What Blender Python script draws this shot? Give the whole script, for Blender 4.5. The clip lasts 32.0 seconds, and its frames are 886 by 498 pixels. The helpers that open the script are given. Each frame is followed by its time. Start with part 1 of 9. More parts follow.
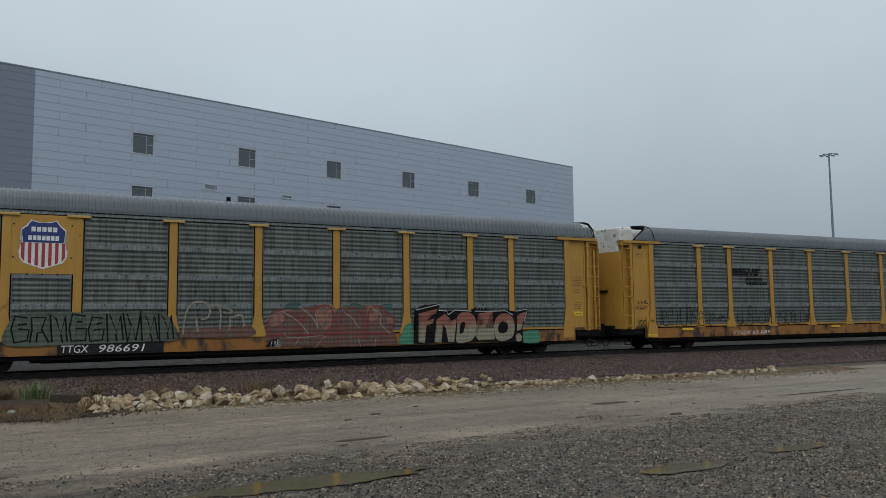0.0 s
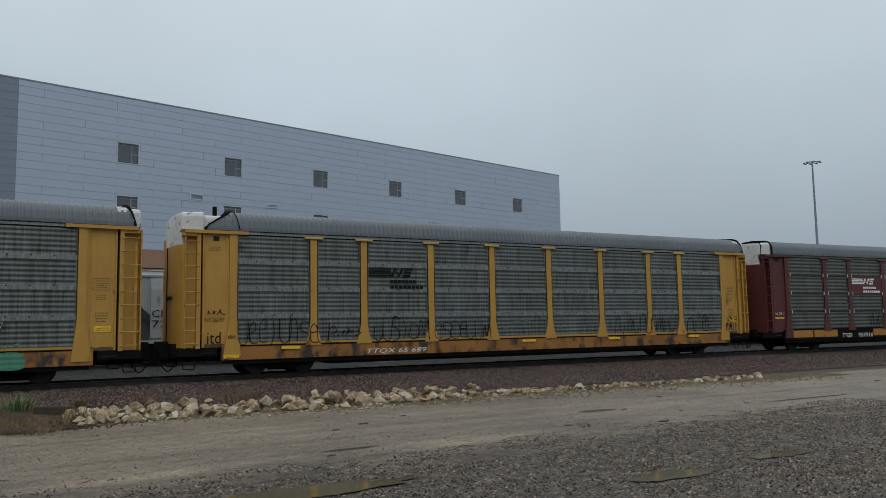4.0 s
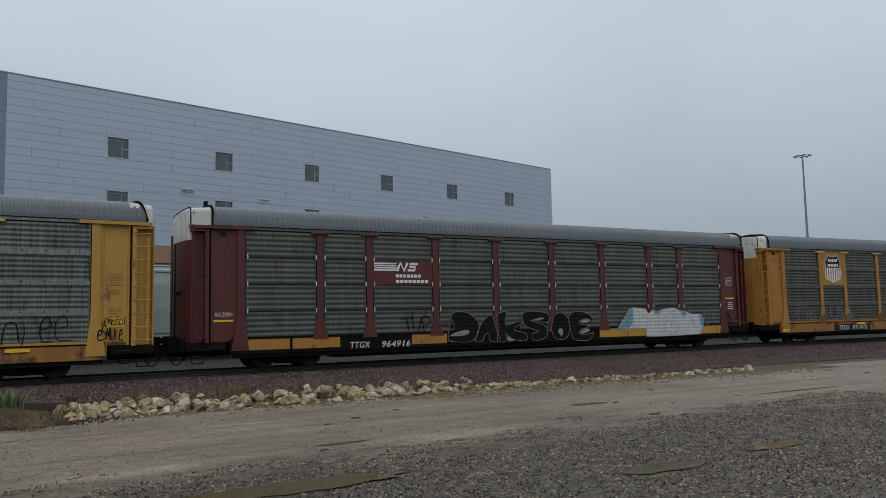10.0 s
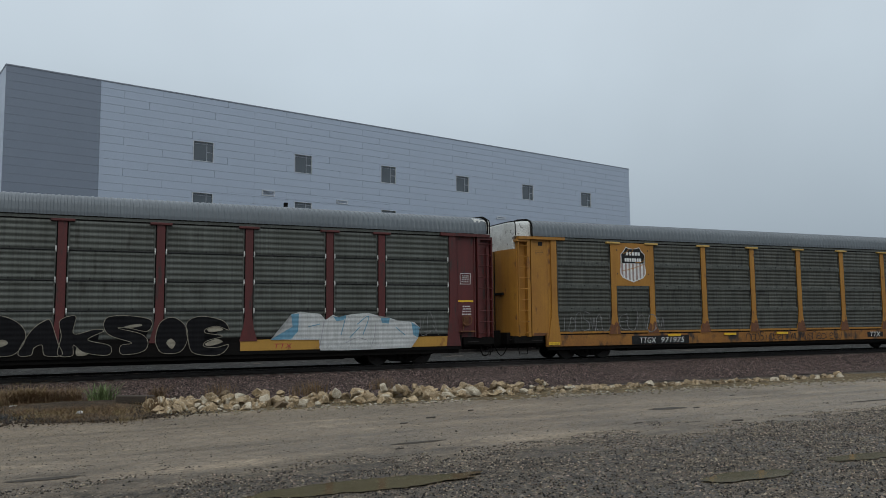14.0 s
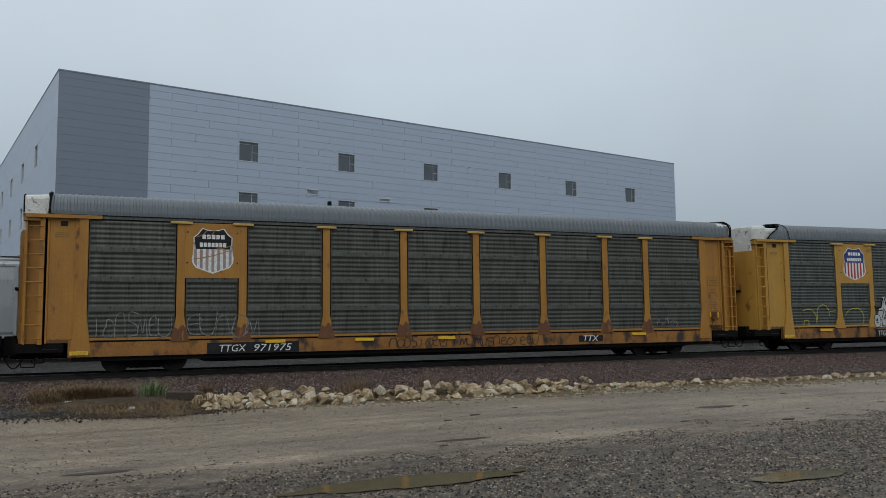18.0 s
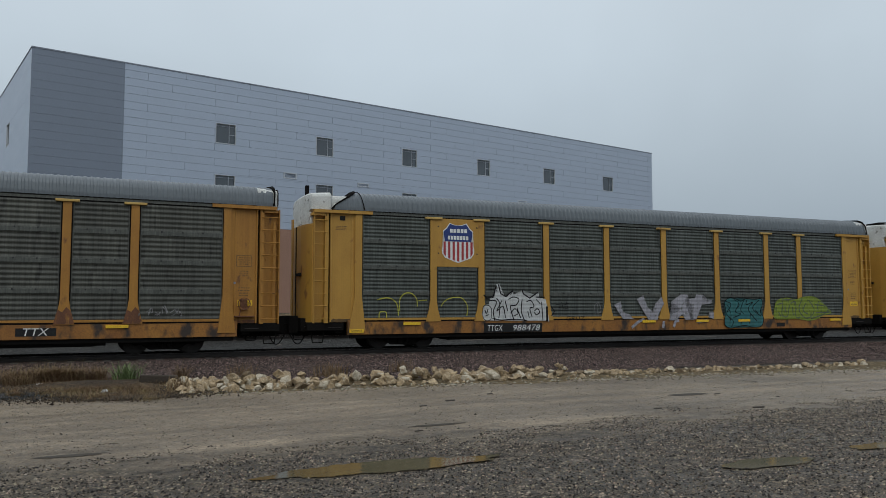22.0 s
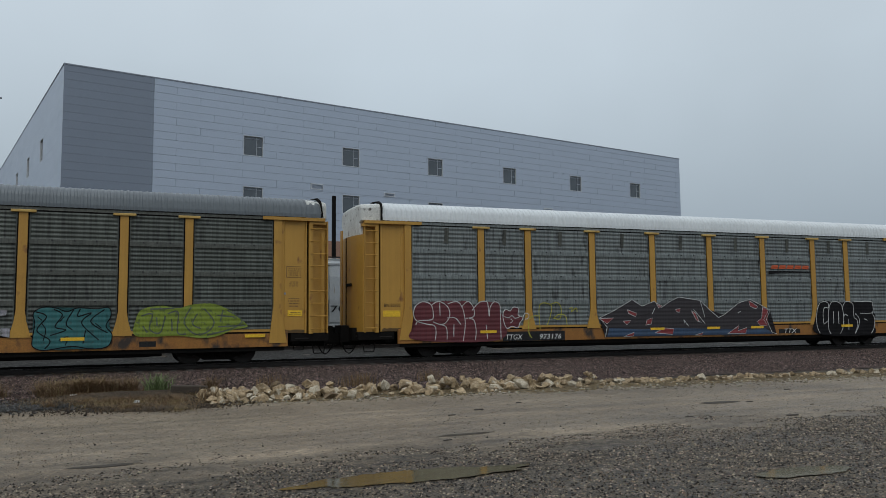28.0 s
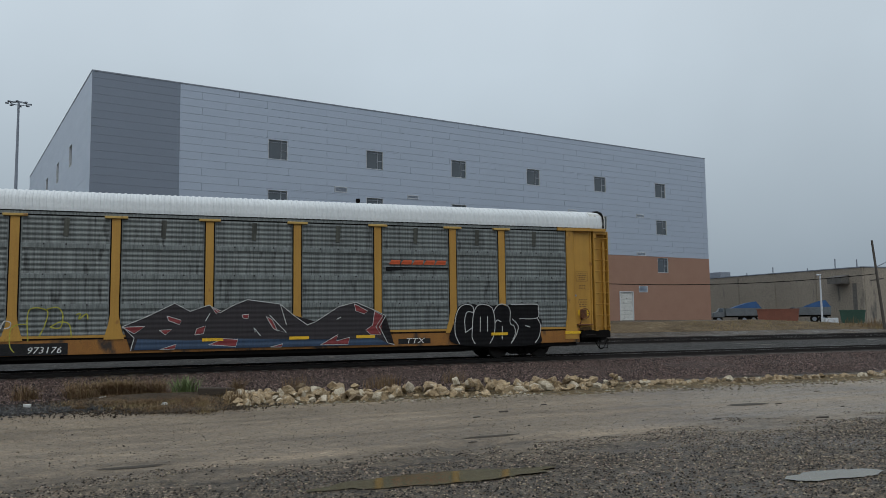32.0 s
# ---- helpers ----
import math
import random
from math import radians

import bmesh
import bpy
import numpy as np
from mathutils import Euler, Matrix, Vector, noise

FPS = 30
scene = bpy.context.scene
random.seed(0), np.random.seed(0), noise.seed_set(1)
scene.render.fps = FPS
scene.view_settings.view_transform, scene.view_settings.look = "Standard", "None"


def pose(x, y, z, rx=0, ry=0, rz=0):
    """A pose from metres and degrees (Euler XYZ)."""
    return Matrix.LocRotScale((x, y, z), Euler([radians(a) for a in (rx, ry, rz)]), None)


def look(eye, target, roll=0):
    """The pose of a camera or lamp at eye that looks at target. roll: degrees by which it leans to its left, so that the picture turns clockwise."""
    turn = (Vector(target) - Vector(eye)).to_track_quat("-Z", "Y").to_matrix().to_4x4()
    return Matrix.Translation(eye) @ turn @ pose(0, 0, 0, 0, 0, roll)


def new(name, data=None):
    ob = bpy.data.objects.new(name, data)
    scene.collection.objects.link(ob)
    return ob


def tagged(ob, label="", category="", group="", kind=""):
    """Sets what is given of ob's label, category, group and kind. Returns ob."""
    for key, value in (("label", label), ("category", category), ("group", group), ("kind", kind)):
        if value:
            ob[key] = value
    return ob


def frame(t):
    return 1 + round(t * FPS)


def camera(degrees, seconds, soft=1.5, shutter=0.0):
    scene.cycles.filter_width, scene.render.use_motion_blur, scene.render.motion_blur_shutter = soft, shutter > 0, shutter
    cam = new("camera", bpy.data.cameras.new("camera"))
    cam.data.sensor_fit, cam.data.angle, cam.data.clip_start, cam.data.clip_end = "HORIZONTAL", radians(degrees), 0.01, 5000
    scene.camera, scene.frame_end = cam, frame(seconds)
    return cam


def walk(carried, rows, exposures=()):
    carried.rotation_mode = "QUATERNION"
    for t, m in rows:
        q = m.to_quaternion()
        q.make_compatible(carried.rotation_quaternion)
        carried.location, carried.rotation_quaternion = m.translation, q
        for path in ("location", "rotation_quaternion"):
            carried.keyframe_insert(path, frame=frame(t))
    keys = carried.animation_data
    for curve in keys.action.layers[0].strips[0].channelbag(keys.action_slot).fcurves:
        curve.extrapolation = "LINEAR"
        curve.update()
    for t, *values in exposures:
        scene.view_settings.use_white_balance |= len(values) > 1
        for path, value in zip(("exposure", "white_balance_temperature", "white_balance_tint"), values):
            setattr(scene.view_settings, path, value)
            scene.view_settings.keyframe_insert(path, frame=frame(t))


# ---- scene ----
# world: x runs along the track to the right, y away from the viewer, z up; the road is z = 0
EYE = 1.85          # height of the lens over the road
RAIL = 0.33         # top of the rails over the road
BEND = -0.000811    # the track bends gently towards the viewer
cam = camera(58.6, 32.0, soft=0.6)
walk(cam, [
    (0, pose(0, 0, EYE, 95.04, 0.64, -30.14)),
    (0.5, pose(0, 0, EYE, 95.03, 0.74, -30.07)),
    (1, pose(0, 0, EYE, 95.04, 0.92, -30.03)),
    (1.5, pose(0, 0, EYE, 95.12, 0.94, -30.10)),
    (2, pose(0, 0, EYE, 95.02, 0.97, -30.03)),
    (2.5, pose(0, 0, EYE, 95.01, 0.69, -30.12)),
    (3, pose(0, 0, EYE, 95.02, 0.78, -30.14)),
    (3.5, pose(0, 0, EYE, 95.06, 0.82, -30.05)),
    (4, pose(0, 0, EYE, 95.66, 1.01, -31.04)),
    (4.5, pose(0, 0, EYE, 96.08, 1.25, -31.49)),
    (6.5, pose(0, 0, EYE, 96.88, 1.09, -32.26)),
    (7, pose(0, 0, EYE, 96.83, 1.02, -32.49)),
    (7.5, pose(0, 0, EYE, 96.76, 1.09, -32.23)),
    (8, pose(0, 0, EYE, 96.14, 1.03, -32.15)),
    (8.5, pose(0, 0, EYE, 94.95, 1.25, -32.02)),
    (9, pose(0, 0, EYE, 95.02, 1.23, -32.10)),
    (9.5, pose(0, 0, EYE, 95.11, 1.21, -32.08)),
    (10, pose(0, 0, EYE, 95.22, 1.22, -31.61)),
    (10.5, pose(0, 0, EYE, 95.32, 1.29, -30.81)),
    (11, pose(0, 0, EYE, 95.35, 1.09, -27.59)),
    (11.5, pose(0, 0, EYE, 95.34, 1.05, -26.97)),
    (12, pose(0, 0, EYE, 95.28, 1.28, -28.19)),
    (12.5, pose(0, 0, EYE, 95.35, 1.13, -27.67)),
    (13, pose(0, 0, EYE, 95.35, 0.99, -26.70)),
    (13.5, pose(0, 0, EYE, 95.29, 1.06, -28.76)),
    (14, pose(0, 0, EYE, 95.36, 0.58, -26.19)),
    (14.5, pose(0, 0, EYE, 95.37, 0.62, -26.68)),
    (16.5, pose(0, 0, EYE, 95.26, 0.54, -22.17)),
    (17, pose(0, 0, EYE, 95.23, 0.75, -24.13)),
    (17.5, pose(0, 0, EYE, 95.25, 0.57, -21.26)),
    (18, pose(0, 0, EYE, 95.20, 0.69, -23.06)),
    (18.5, pose(0, 0, EYE, 95.08, 0.76, -22.51)),
    (19, pose(0, 0, EYE, 94.16, 0.59, -25.21)),
    (19.5, pose(0, 0, EYE, 94.10, 0.38, -26.60)),
    (20, pose(0, 0, EYE, 94.07, 0.02, -24.59)),
    (20.5, pose(0, 0, EYE, 94.15, 0.03, -25.33)),
    (21, pose(0, 0, EYE, 94.12, 0.07, -24.82)),
    (21.5, pose(0, 0, EYE, 94.22, 0.13, -24.95)),
    (22, pose(0, 0, EYE, 94.18, 0.04, -24.74)),
    (22.5, pose(0, 0, EYE, 94.25, 0.14, -24.21)),
    (23, pose(0, 0, EYE, 94.23, -0.01, -23.75)),
    (23.5, pose(0, 0, EYE, 94.24, -0.04, -23.45)),
    (24, pose(0, 0, EYE, 94.28, -0.23, -21.44)),
    (24.5, pose(0, 0, EYE, 94.33, -0.24, -21.39)),
    (25, pose(0, 0, EYE, 94.43, -0.17, -22.56)),
    (25.5, pose(0, 0, EYE, 94.59, -0.18, -22.44)),
    (27.5, pose(0, 0, EYE, 94.86, 0.23, -22.43)),
    (28, pose(0, 0, EYE, 94.83, 0.52, -22.76)),
    (28.5, pose(0, 0, EYE, 94.93, 1.09, -22.39)),
    (29, pose(0, 0, EYE, 94.93, 1.29, -22.42)),
    (29.5, pose(0, 0, EYE, 94.90, 1.27, -23.05)),
    (30, pose(0, 0, EYE, 94.90, 1.17, -23.49)),
    (30.5, pose(0, 0, EYE, 94.95, 1.19, -23.39)),
    (31, pose(0, 0, EYE, 94.94, 1.16, -23.32)),
    (31.5, pose(0, 0, EYE, 94.96, 1.00, -22.29)),
    (32, pose(0, 0, EYE, 94.99, 0.70, -21.01)),
], exposures=[(0.0, 0.0), (9.0, 0.0), (13.0, 0.06), (18.0, 0.06), (19.5, 0.15), (20.3, 0.15), (21.0, 0.06), (25.0, 0.06), (29.0, 0.02), (32.0, 0.03)])

# ---- world and light: a wet, evenly overcast day ----
world = bpy.data.worlds.new("overcast")
scene.world = world
world.use_nodes = True
wn, wl = world.node_tree.nodes, world.node_tree.links
wn.clear()
w_out, w_bg = wn.new("ShaderNodeOutputWorld"), wn.new("ShaderNodeBackground")
w_sky = wn.new("ShaderNodeTexSky")
w_sky.sky_type, w_sky.sun_disc = "NISHITA", False
w_sky.sun_elevation, w_sky.sun_rotation, w_sky.dust_density = radians(48), radians(200), 6.0
w_sky.air_density = 2.0
w_dim = wn.new("ShaderNodeMix")          # the sky's own light, dimmed by the cloud
w_dim.data_type, w_dim.blend_type = "RGBA", "MULTIPLY"
w_dim.inputs[0].default_value = 1.0
w_dim.inputs[7].default_value = (0.05, 0.05, 0.05, 1)
w_co, w_sep = wn.new("ShaderNodeTexCoord"), wn.new("ShaderNodeSeparateXYZ")
w_ramp = wn.new("ShaderNodeValToRGB")
w_ramp.color_ramp.elements[0].position, w_ramp.color_ramp.elements[0].color = 0.0, (0.254, 0.315, 0.374, 1)
w_ramp.color_ramp.elements[1].position, w_ramp.color_ramp.elements[1].color = 1.0, (0.945, 1.02, 1.095, 1)
w_mid = w_ramp.color_ramp.elements.new(0.30)
w_mid.color = (0.542, 0.63, 0.706, 1)
w_noise = wn.new("ShaderNodeTexNoise")
w_noise.inputs["Scale"].default_value, w_noise.inputs["Detail"].default_value = 2.2, 4.0
w_cloud = wn.new("ShaderNodeMapRange")
w_cloud.inputs["From Min"].default_value, w_cloud.inputs["From Max"].default_value = 0.3, 0.7
w_cloud.inputs["To Min"].default_value, w_cloud.inputs["To Max"].default_value = 0.93, 1.07
w_mul = wn.new("ShaderNodeMix")
w_mul.data_type, w_mul.blend_type = "RGBA", "MULTIPLY"
w_mul.inputs[0].default_value = 1.0
w_mix = wn.new("ShaderNodeMix")
w_mix.data_type = "RGBA"
w_mix.inputs[0].default_value = 0.93     # cloud cover
wl.new(w_co.outputs["Generated"], w_sep.inputs[0])
wl.new(w_sep.outputs["Z"], w_ramp.inputs[0])
wl.new(w_co.outputs["Generated"], w_noise.inputs["Vector"])
wl.new(w_noise.outputs["Fac"], w_cloud.inputs["Value"])
wl.new(w_ramp.outputs[0], w_mul.inputs[6])
wl.new(w_cloud.outputs[0], w_mul.inputs[7])
wl.new(w_sky.outputs[0], w_dim.inputs[6])
wl.new(w_dim.outputs[2], w_mix.inputs[6])
wl.new(w_mul.outputs[2], w_mix.inputs[7])
wl.new(w_mix.outputs[2], w_bg.inputs[0])
wl.new(w_bg.outputs[0], w_out.inputs[0])
w_bg.inputs[1].default_value = 1.0
sun = new("sun", bpy.data.lights.new("sun", "SUN"))
sun.data.energy, sun.data.angle, sun.data.color = 0.55, radians(40), (1.0, 0.98, 0.95)
sun.matrix_basis = look((-60, -90, 140), (0, 20, 0))


# ---- materials ----
def mat(name, c1, c2=None, rough=0.6, metal=0.0, scale=2.0, fine=30.0, stretch=(1, 1, 1), bump=0.15, amount=0.5, c3=None, spots=0.0, gloss=0.1, grain=0.25, lines=0.0, ribs=False):
    """A surface with broad stains, fine grain, relief and, with c3, spots of rust or dirt. lines: run-down streaks; ribs: paint over pressed sheet."""
    m = bpy.data.materials.new(name)
    m.use_nodes = True
    n, l = m.node_tree.nodes, m.node_tree.links
    b = n["Principled BSDF"]
    b.inputs["Metallic"].default_value = metal
    co, ob, off, mp = n.new("ShaderNodeTexCoord"), n.new("ShaderNodeObjectInfo"), n.new("ShaderNodeVectorMath"), n.new("ShaderNodeMapping")
    off.operation = "MULTIPLY_ADD"
    comb = n.new("ShaderNodeCombineXYZ")
    for k in range(3):
        l.new(ob.outputs["Random"], comb.inputs[k])
    off.inputs[1].default_value = (31.0, 17.0, 11.0)
    l.new(comb.outputs[0], off.inputs[0])
    l.new(co.outputs["Object"], off.inputs[2])
    l.new(off.outputs[0], mp.inputs[0])
    mp.inputs["Scale"].default_value = stretch
    big, small = n.new("ShaderNodeTexNoise"), n.new("ShaderNodeTexNoise")
    big.inputs["Scale"].default_value, big.inputs["Detail"].default_value, big.inputs["Roughness"].default_value = scale, 6.0, 0.62
    small.inputs["Scale"].default_value, small.inputs["Detail"].default_value = fine, 5.0
    l.new(mp.outputs[0], big.inputs["Vector"])
    l.new(off.outputs[0], small.inputs["Vector"])
    ramp = n.new("ShaderNodeMapRange")
    ramp.inputs["From Min"].default_value, ramp.inputs["From Max"].default_value = 0.5 - 0.5 * (1 - amount) - 0.02, 0.5 + 0.5 * (1 - amount) + 0.02
    l.new(big.outputs["Fac"], ramp.inputs["Value"])
    mix = n.new("ShaderNodeMix")
    mix.data_type = "RGBA"
    mix.inputs[6].default_value = (*c1, 1)
    mix.inputs[7].default_value = (*(c2 or [v * 0.7 for v in c1]), 1)
    l.new(ramp.outputs[0], mix.inputs[0])
    last = mix.outputs[2]
    if c3:
        sp = n.new("ShaderNodeTexNoise")
        sp.inputs["Scale"].default_value, sp.inputs["Detail"].default_value = scale * 2.7, 8.0
        l.new(mp.outputs[0], sp.inputs["Vector"])
        cut = n.new("ShaderNodeMapRange")
        cut.inputs["From Min"].default_value, cut.inputs["From Max"].default_value = 0.66 - 0.3 * spots, 0.74 - 0.2 * spots
        l.new(sp.outputs["Fac"], cut.inputs["Value"])
        m3 = n.new("ShaderNodeMix")
        m3.data_type = "RGBA"
        m3.inputs[7].default_value = (*c3, 1)
        l.new(cut.outputs[0], m3.inputs[0])
        l.new(last, m3.inputs[6])
        last = m3.outputs[2]
    g = n.new("ShaderNodeMapRange")
    g.inputs["From Min"].default_value, g.inputs["From Max"].default_value = 0.3, 0.7
    g.inputs["To Min"].default_value, g.inputs["To Max"].default_value = 1 - grain, 1 + grain
    l.new(small.outputs["Fac"], g.inputs["Value"])
    mg = n.new("ShaderNodeMix")
    mg.data_type, mg.blend_type = "RGBA", "MULTIPLY"
    mg.inputs[0].default_value = 1.0
    l.new(last, mg.inputs[6])
    l.new(g.outputs[0], mg.inputs[7])
    last = mg.outputs[2]
    if lines:
        lm, ln, lr, lx = n.new("ShaderNodeMapping"), n.new("ShaderNodeTexNoise"), n.new("ShaderNodeMapRange"), n.new("ShaderNodeMix")
        lm.inputs["Scale"].default_value = (11.0, 1.0, 0.03)
        ln.inputs["Scale"].default_value, ln.inputs["Detail"].default_value = 1.6, 4.0
        lr.inputs["From Min"].default_value, lr.inputs["From Max"].default_value = 0.36, 0.62
        lr.inputs["To Min"].default_value, lr.inputs["To Max"].default_value = 1 - lines, 1 + 0.35 * lines
        lx.data_type, lx.blend_type = "RGBA", "MULTIPLY"
        lx.inputs[0].default_value = 1.0
        l.new(off.outputs[0], lm.inputs[0])
        l.new(lm.outputs[0], ln.inputs["Vector"])
        l.new(ln.outputs["Fac"], lr.inputs["Value"])
        l.new(last, lx.inputs[6])
        l.new(lr.outputs[0], lx.inputs[7])
        last = lx.outputs[2]
    l.new(last, b.inputs["Base Color"])
    r = n.new("ShaderNodeMapRange")
    r.inputs["To Min"].default_value, r.inputs["To Max"].default_value = max(0.02, rough - gloss), min(1, rough + gloss)
    l.new(big.outputs["Fac"], r.inputs["Value"])
    l.new(r.outputs[0], b.inputs["Roughness"])
    if bump:
        bp = n.new("ShaderNodeBump")
        bp.inputs["Strength"].default_value, bp.inputs["Distance"].default_value = bump, 0.02
        l.new(small.outputs["Fac"], bp.inputs["Height"])
        l.new(bp.outputs[0], b.inputs["Normal"])
    if ribs:
        wv, wb = n.new("ShaderNodeTexWave"), n.new("ShaderNodeBump")
        wv.bands_direction = "Z"
        wv.inputs["Scale"].default_value = 2.0
        wb.inputs["Strength"].default_value, wb.inputs["Distance"].default_value = 0.28, 0.03
        l.new(co.outputs["Object"], wv.inputs["Vector"])
        l.new(wv.outputs["Fac"], wb.inputs["Height"])
        l.new(wb.outputs[0], b.inputs["Normal"])
    return m


def stone_shader(m, tones, size, rough=0.8, wet=0.3, bump=1.0, broad=0.4, patch=None, spec=0.15, streaks=0.0, mud=0.0, clumps=0.0):
    """Loose stones: cells of mixed tones and sizes, with damp patches. mud: strength of the shade painted between the
    stones. Returns the shader node.
    """
    n, l = m.node_tree.nodes, m.node_tree.links
    b = n.new("ShaderNodeBsdfPrincipled")
    b.inputs["Specular IOR Level"].default_value = spec
    co = n.new("ShaderNodeTexCoord")
    heights, cols = [], []
    for k, s in enumerate((size, size * 0.42)):
        v = n.new("ShaderNodeTexVoronoi")
        v.inputs["Scale"].default_value = 1.0 / s
        v.inputs["Randomness"].default_value = 1.0
        l.new(co.outputs["Object"], v.inputs["Vector"])
        sp = n.new("ShaderNodeSeparateColor")
        l.new(v.outputs["Color"], sp.inputs[0])
        r = n.new("ShaderNodeValToRGB")
        r.color_ramp.interpolation = "LINEAR"
        e = r.color_ramp.elements
        e[0].color, e[1].color = (*tones[0], 1), (*tones[-1], 1)
        for i, c in enumerate(tones[1:-1]):
            e.new((i + 1) / (len(tones) - 1)).color = (*c, 1)
        l.new(sp.outputs[0], r.inputs[0])
        cols.append(r.outputs[0])
        heights.append(v.outputs["Distance"])
    pick = n.new("ShaderNodeTexNoise")
    pick.inputs["Scale"].default_value, pick.inputs["Detail"].default_value = 0.6 / size * 0.25, 3.0
    l.new(co.outputs["Object"], pick.inputs["Vector"])
    pr = n.new("ShaderNodeMapRange")
    pr.inputs["From Min"].default_value, pr.inputs["From Max"].default_value = 0.42, 0.58
    l.new(pick.outputs["Fac"], pr.inputs["Value"])
    mx = n.new("ShaderNodeMix")
    mx.data_type = "RGBA"
    l.new(pr.outputs[0], mx.inputs[0])
    l.new(cols[0], mx.inputs[6])
    l.new(cols[1], mx.inputs[7])
    hx = n.new("ShaderNodeMix")
    l.new(pr.outputs[0], hx.inputs[0])
    l.new(heights[0], hx.inputs[2])
    l.new(heights[1], hx.inputs[3])
    big = n.new("ShaderNodeTexNoise")
    big.inputs["Scale"].default_value, big.inputs["Detail"].default_value, big.inputs["Roughness"].default_value = broad, 7.0, 0.65
    l.new(co.outputs["Object"], big.inputs["Vector"])
    br = n.new("ShaderNodeMapRange")
    br.inputs["From Min"].default_value, br.inputs["From Max"].default_value = 0.35, 0.65
    l.new(big.outputs["Fac"], br.inputs["Value"])
    damp = n.new("ShaderNodeMix")
    damp.data_type, damp.blend_type = "RGBA", "MIX" if patch else "MULTIPLY"
    fac = n.new("ShaderNodeMath")
    fac.operation = "MULTIPLY"
    fac.inputs[1].default_value = 0.55 if patch else 1.0
    l.new(br.outputs[0], fac.inputs[0])
    l.new(fac.outputs[0], damp.inputs[0])
    l.new(mx.outputs[2], damp.inputs[6])
    damp.inputs[7].default_value = (*(patch or (0.62, 0.61, 0.60)), 1)
    col = damp.outputs[2]
    if mud:                              # shade in the hollows between the stones, put into the colour
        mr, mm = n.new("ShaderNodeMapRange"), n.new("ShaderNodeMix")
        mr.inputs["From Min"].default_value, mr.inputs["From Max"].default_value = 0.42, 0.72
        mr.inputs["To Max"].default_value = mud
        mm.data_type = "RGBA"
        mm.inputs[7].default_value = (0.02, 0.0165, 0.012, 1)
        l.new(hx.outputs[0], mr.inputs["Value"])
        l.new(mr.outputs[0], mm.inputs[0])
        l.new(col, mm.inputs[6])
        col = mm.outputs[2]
    if clumps:                           # coarser and finer, darker and paler spots a hand wide
        cn, cr, cx = n.new("ShaderNodeTexNoise"), n.new("ShaderNodeMapRange"), n.new("ShaderNodeMix")
        cn.inputs["Scale"].default_value, cn.inputs["Detail"].default_value, cn.inputs["Roughness"].default_value = 4.5, 6.0, 0.7
        cr.inputs["From Min"].default_value, cr.inputs["From Max"].default_value = 0.38, 0.64
        cr.inputs["To Min"].default_value, cr.inputs["To Max"].default_value = 1 - clumps, 1 + clumps
        cx.data_type, cx.blend_type = "RGBA", "MULTIPLY"
        cx.inputs[0].default_value = 1.0
        l.new(co.outputs["Object"], cn.inputs["Vector"])
        l.new(cn.outputs["Fac"], cr.inputs["Value"])
        l.new(col, cx.inputs[6])
        l.new(cr.outputs[0], cx.inputs[7])
        col = cx.outputs[2]
    rough_in = br.outputs[0]
    if streaks:                          # long wheel tracks: damp, smoother and darker, or dry and pale
        sm, sn, sr, sx, rs = n.new("ShaderNodeMapping"), n.new("ShaderNodeTexNoise"), n.new("ShaderNodeMapRange"), n.new("ShaderNodeMix"), n.new("ShaderNodeMath")
        sm.inputs["Scale"].default_value = (0.065, 1.8, 1.0)
        sm.inputs["Rotation"].default_value = (0, 0, radians(2.5))
        sn.inputs["Scale"].default_value, sn.inputs["Detail"].default_value, sn.inputs["Roughness"].default_value = 1.0, 6.0, 0.6
        sr.inputs["From Min"].default_value, sr.inputs["From Max"].default_value = 0.36, 0.64
        sr.inputs["To Min"].default_value, sr.inputs["To Max"].default_value = 1 + streaks * 0.5, 1 - streaks
        sx.data_type, sx.blend_type = "RGBA", "MULTIPLY"
        sx.inputs[0].default_value = 1.0
        l.new(co.outputs["Object"], sm.inputs[0])
        l.new(sm.outputs[0], sn.inputs["Vector"])
        l.new(sn.outputs["Fac"], sr.inputs["Value"])
        l.new(col, sx.inputs[6])
        l.new(sr.outputs[0], sx.inputs[7])
        col = sx.outputs[2]
        rs.operation = "MULTIPLY_ADD"
        rs.inputs[1].default_value, rs.inputs[2].default_value = 2.2, -0.6
        l.new(sn.outputs["Fac"], rs.inputs[0])
        rough_in = rs.outputs[0]
    l.new(col, b.inputs["Base Color"])
    rr = n.new("ShaderNodeMapRange")
    rr.inputs["To Min"].default_value, rr.inputs["To Max"].default_value = rough, max(0.05, rough - wet)
    l.new(rough_in, rr.inputs["Value"])
    l.new(rr.outputs[0], b.inputs["Roughness"])
    bp = n.new("ShaderNodeBump")
    bp.invert = True
    bp.inputs["Strength"].default_value, bp.inputs["Distance"].default_value = bump, size * 0.6
    l.new(hx.outputs[0], bp.inputs["Height"])
    l.new(bp.outputs[0], b.inputs["Normal"])
    return b


def stony(name, *a, **k_):
    m = bpy.data.materials.new(name)
    m.use_nodes = True
    m.node_tree.links.new(stone_shader(m, *a, **k_).outputs[0], m.node_tree.nodes["Material Output"].inputs[0])
    return m


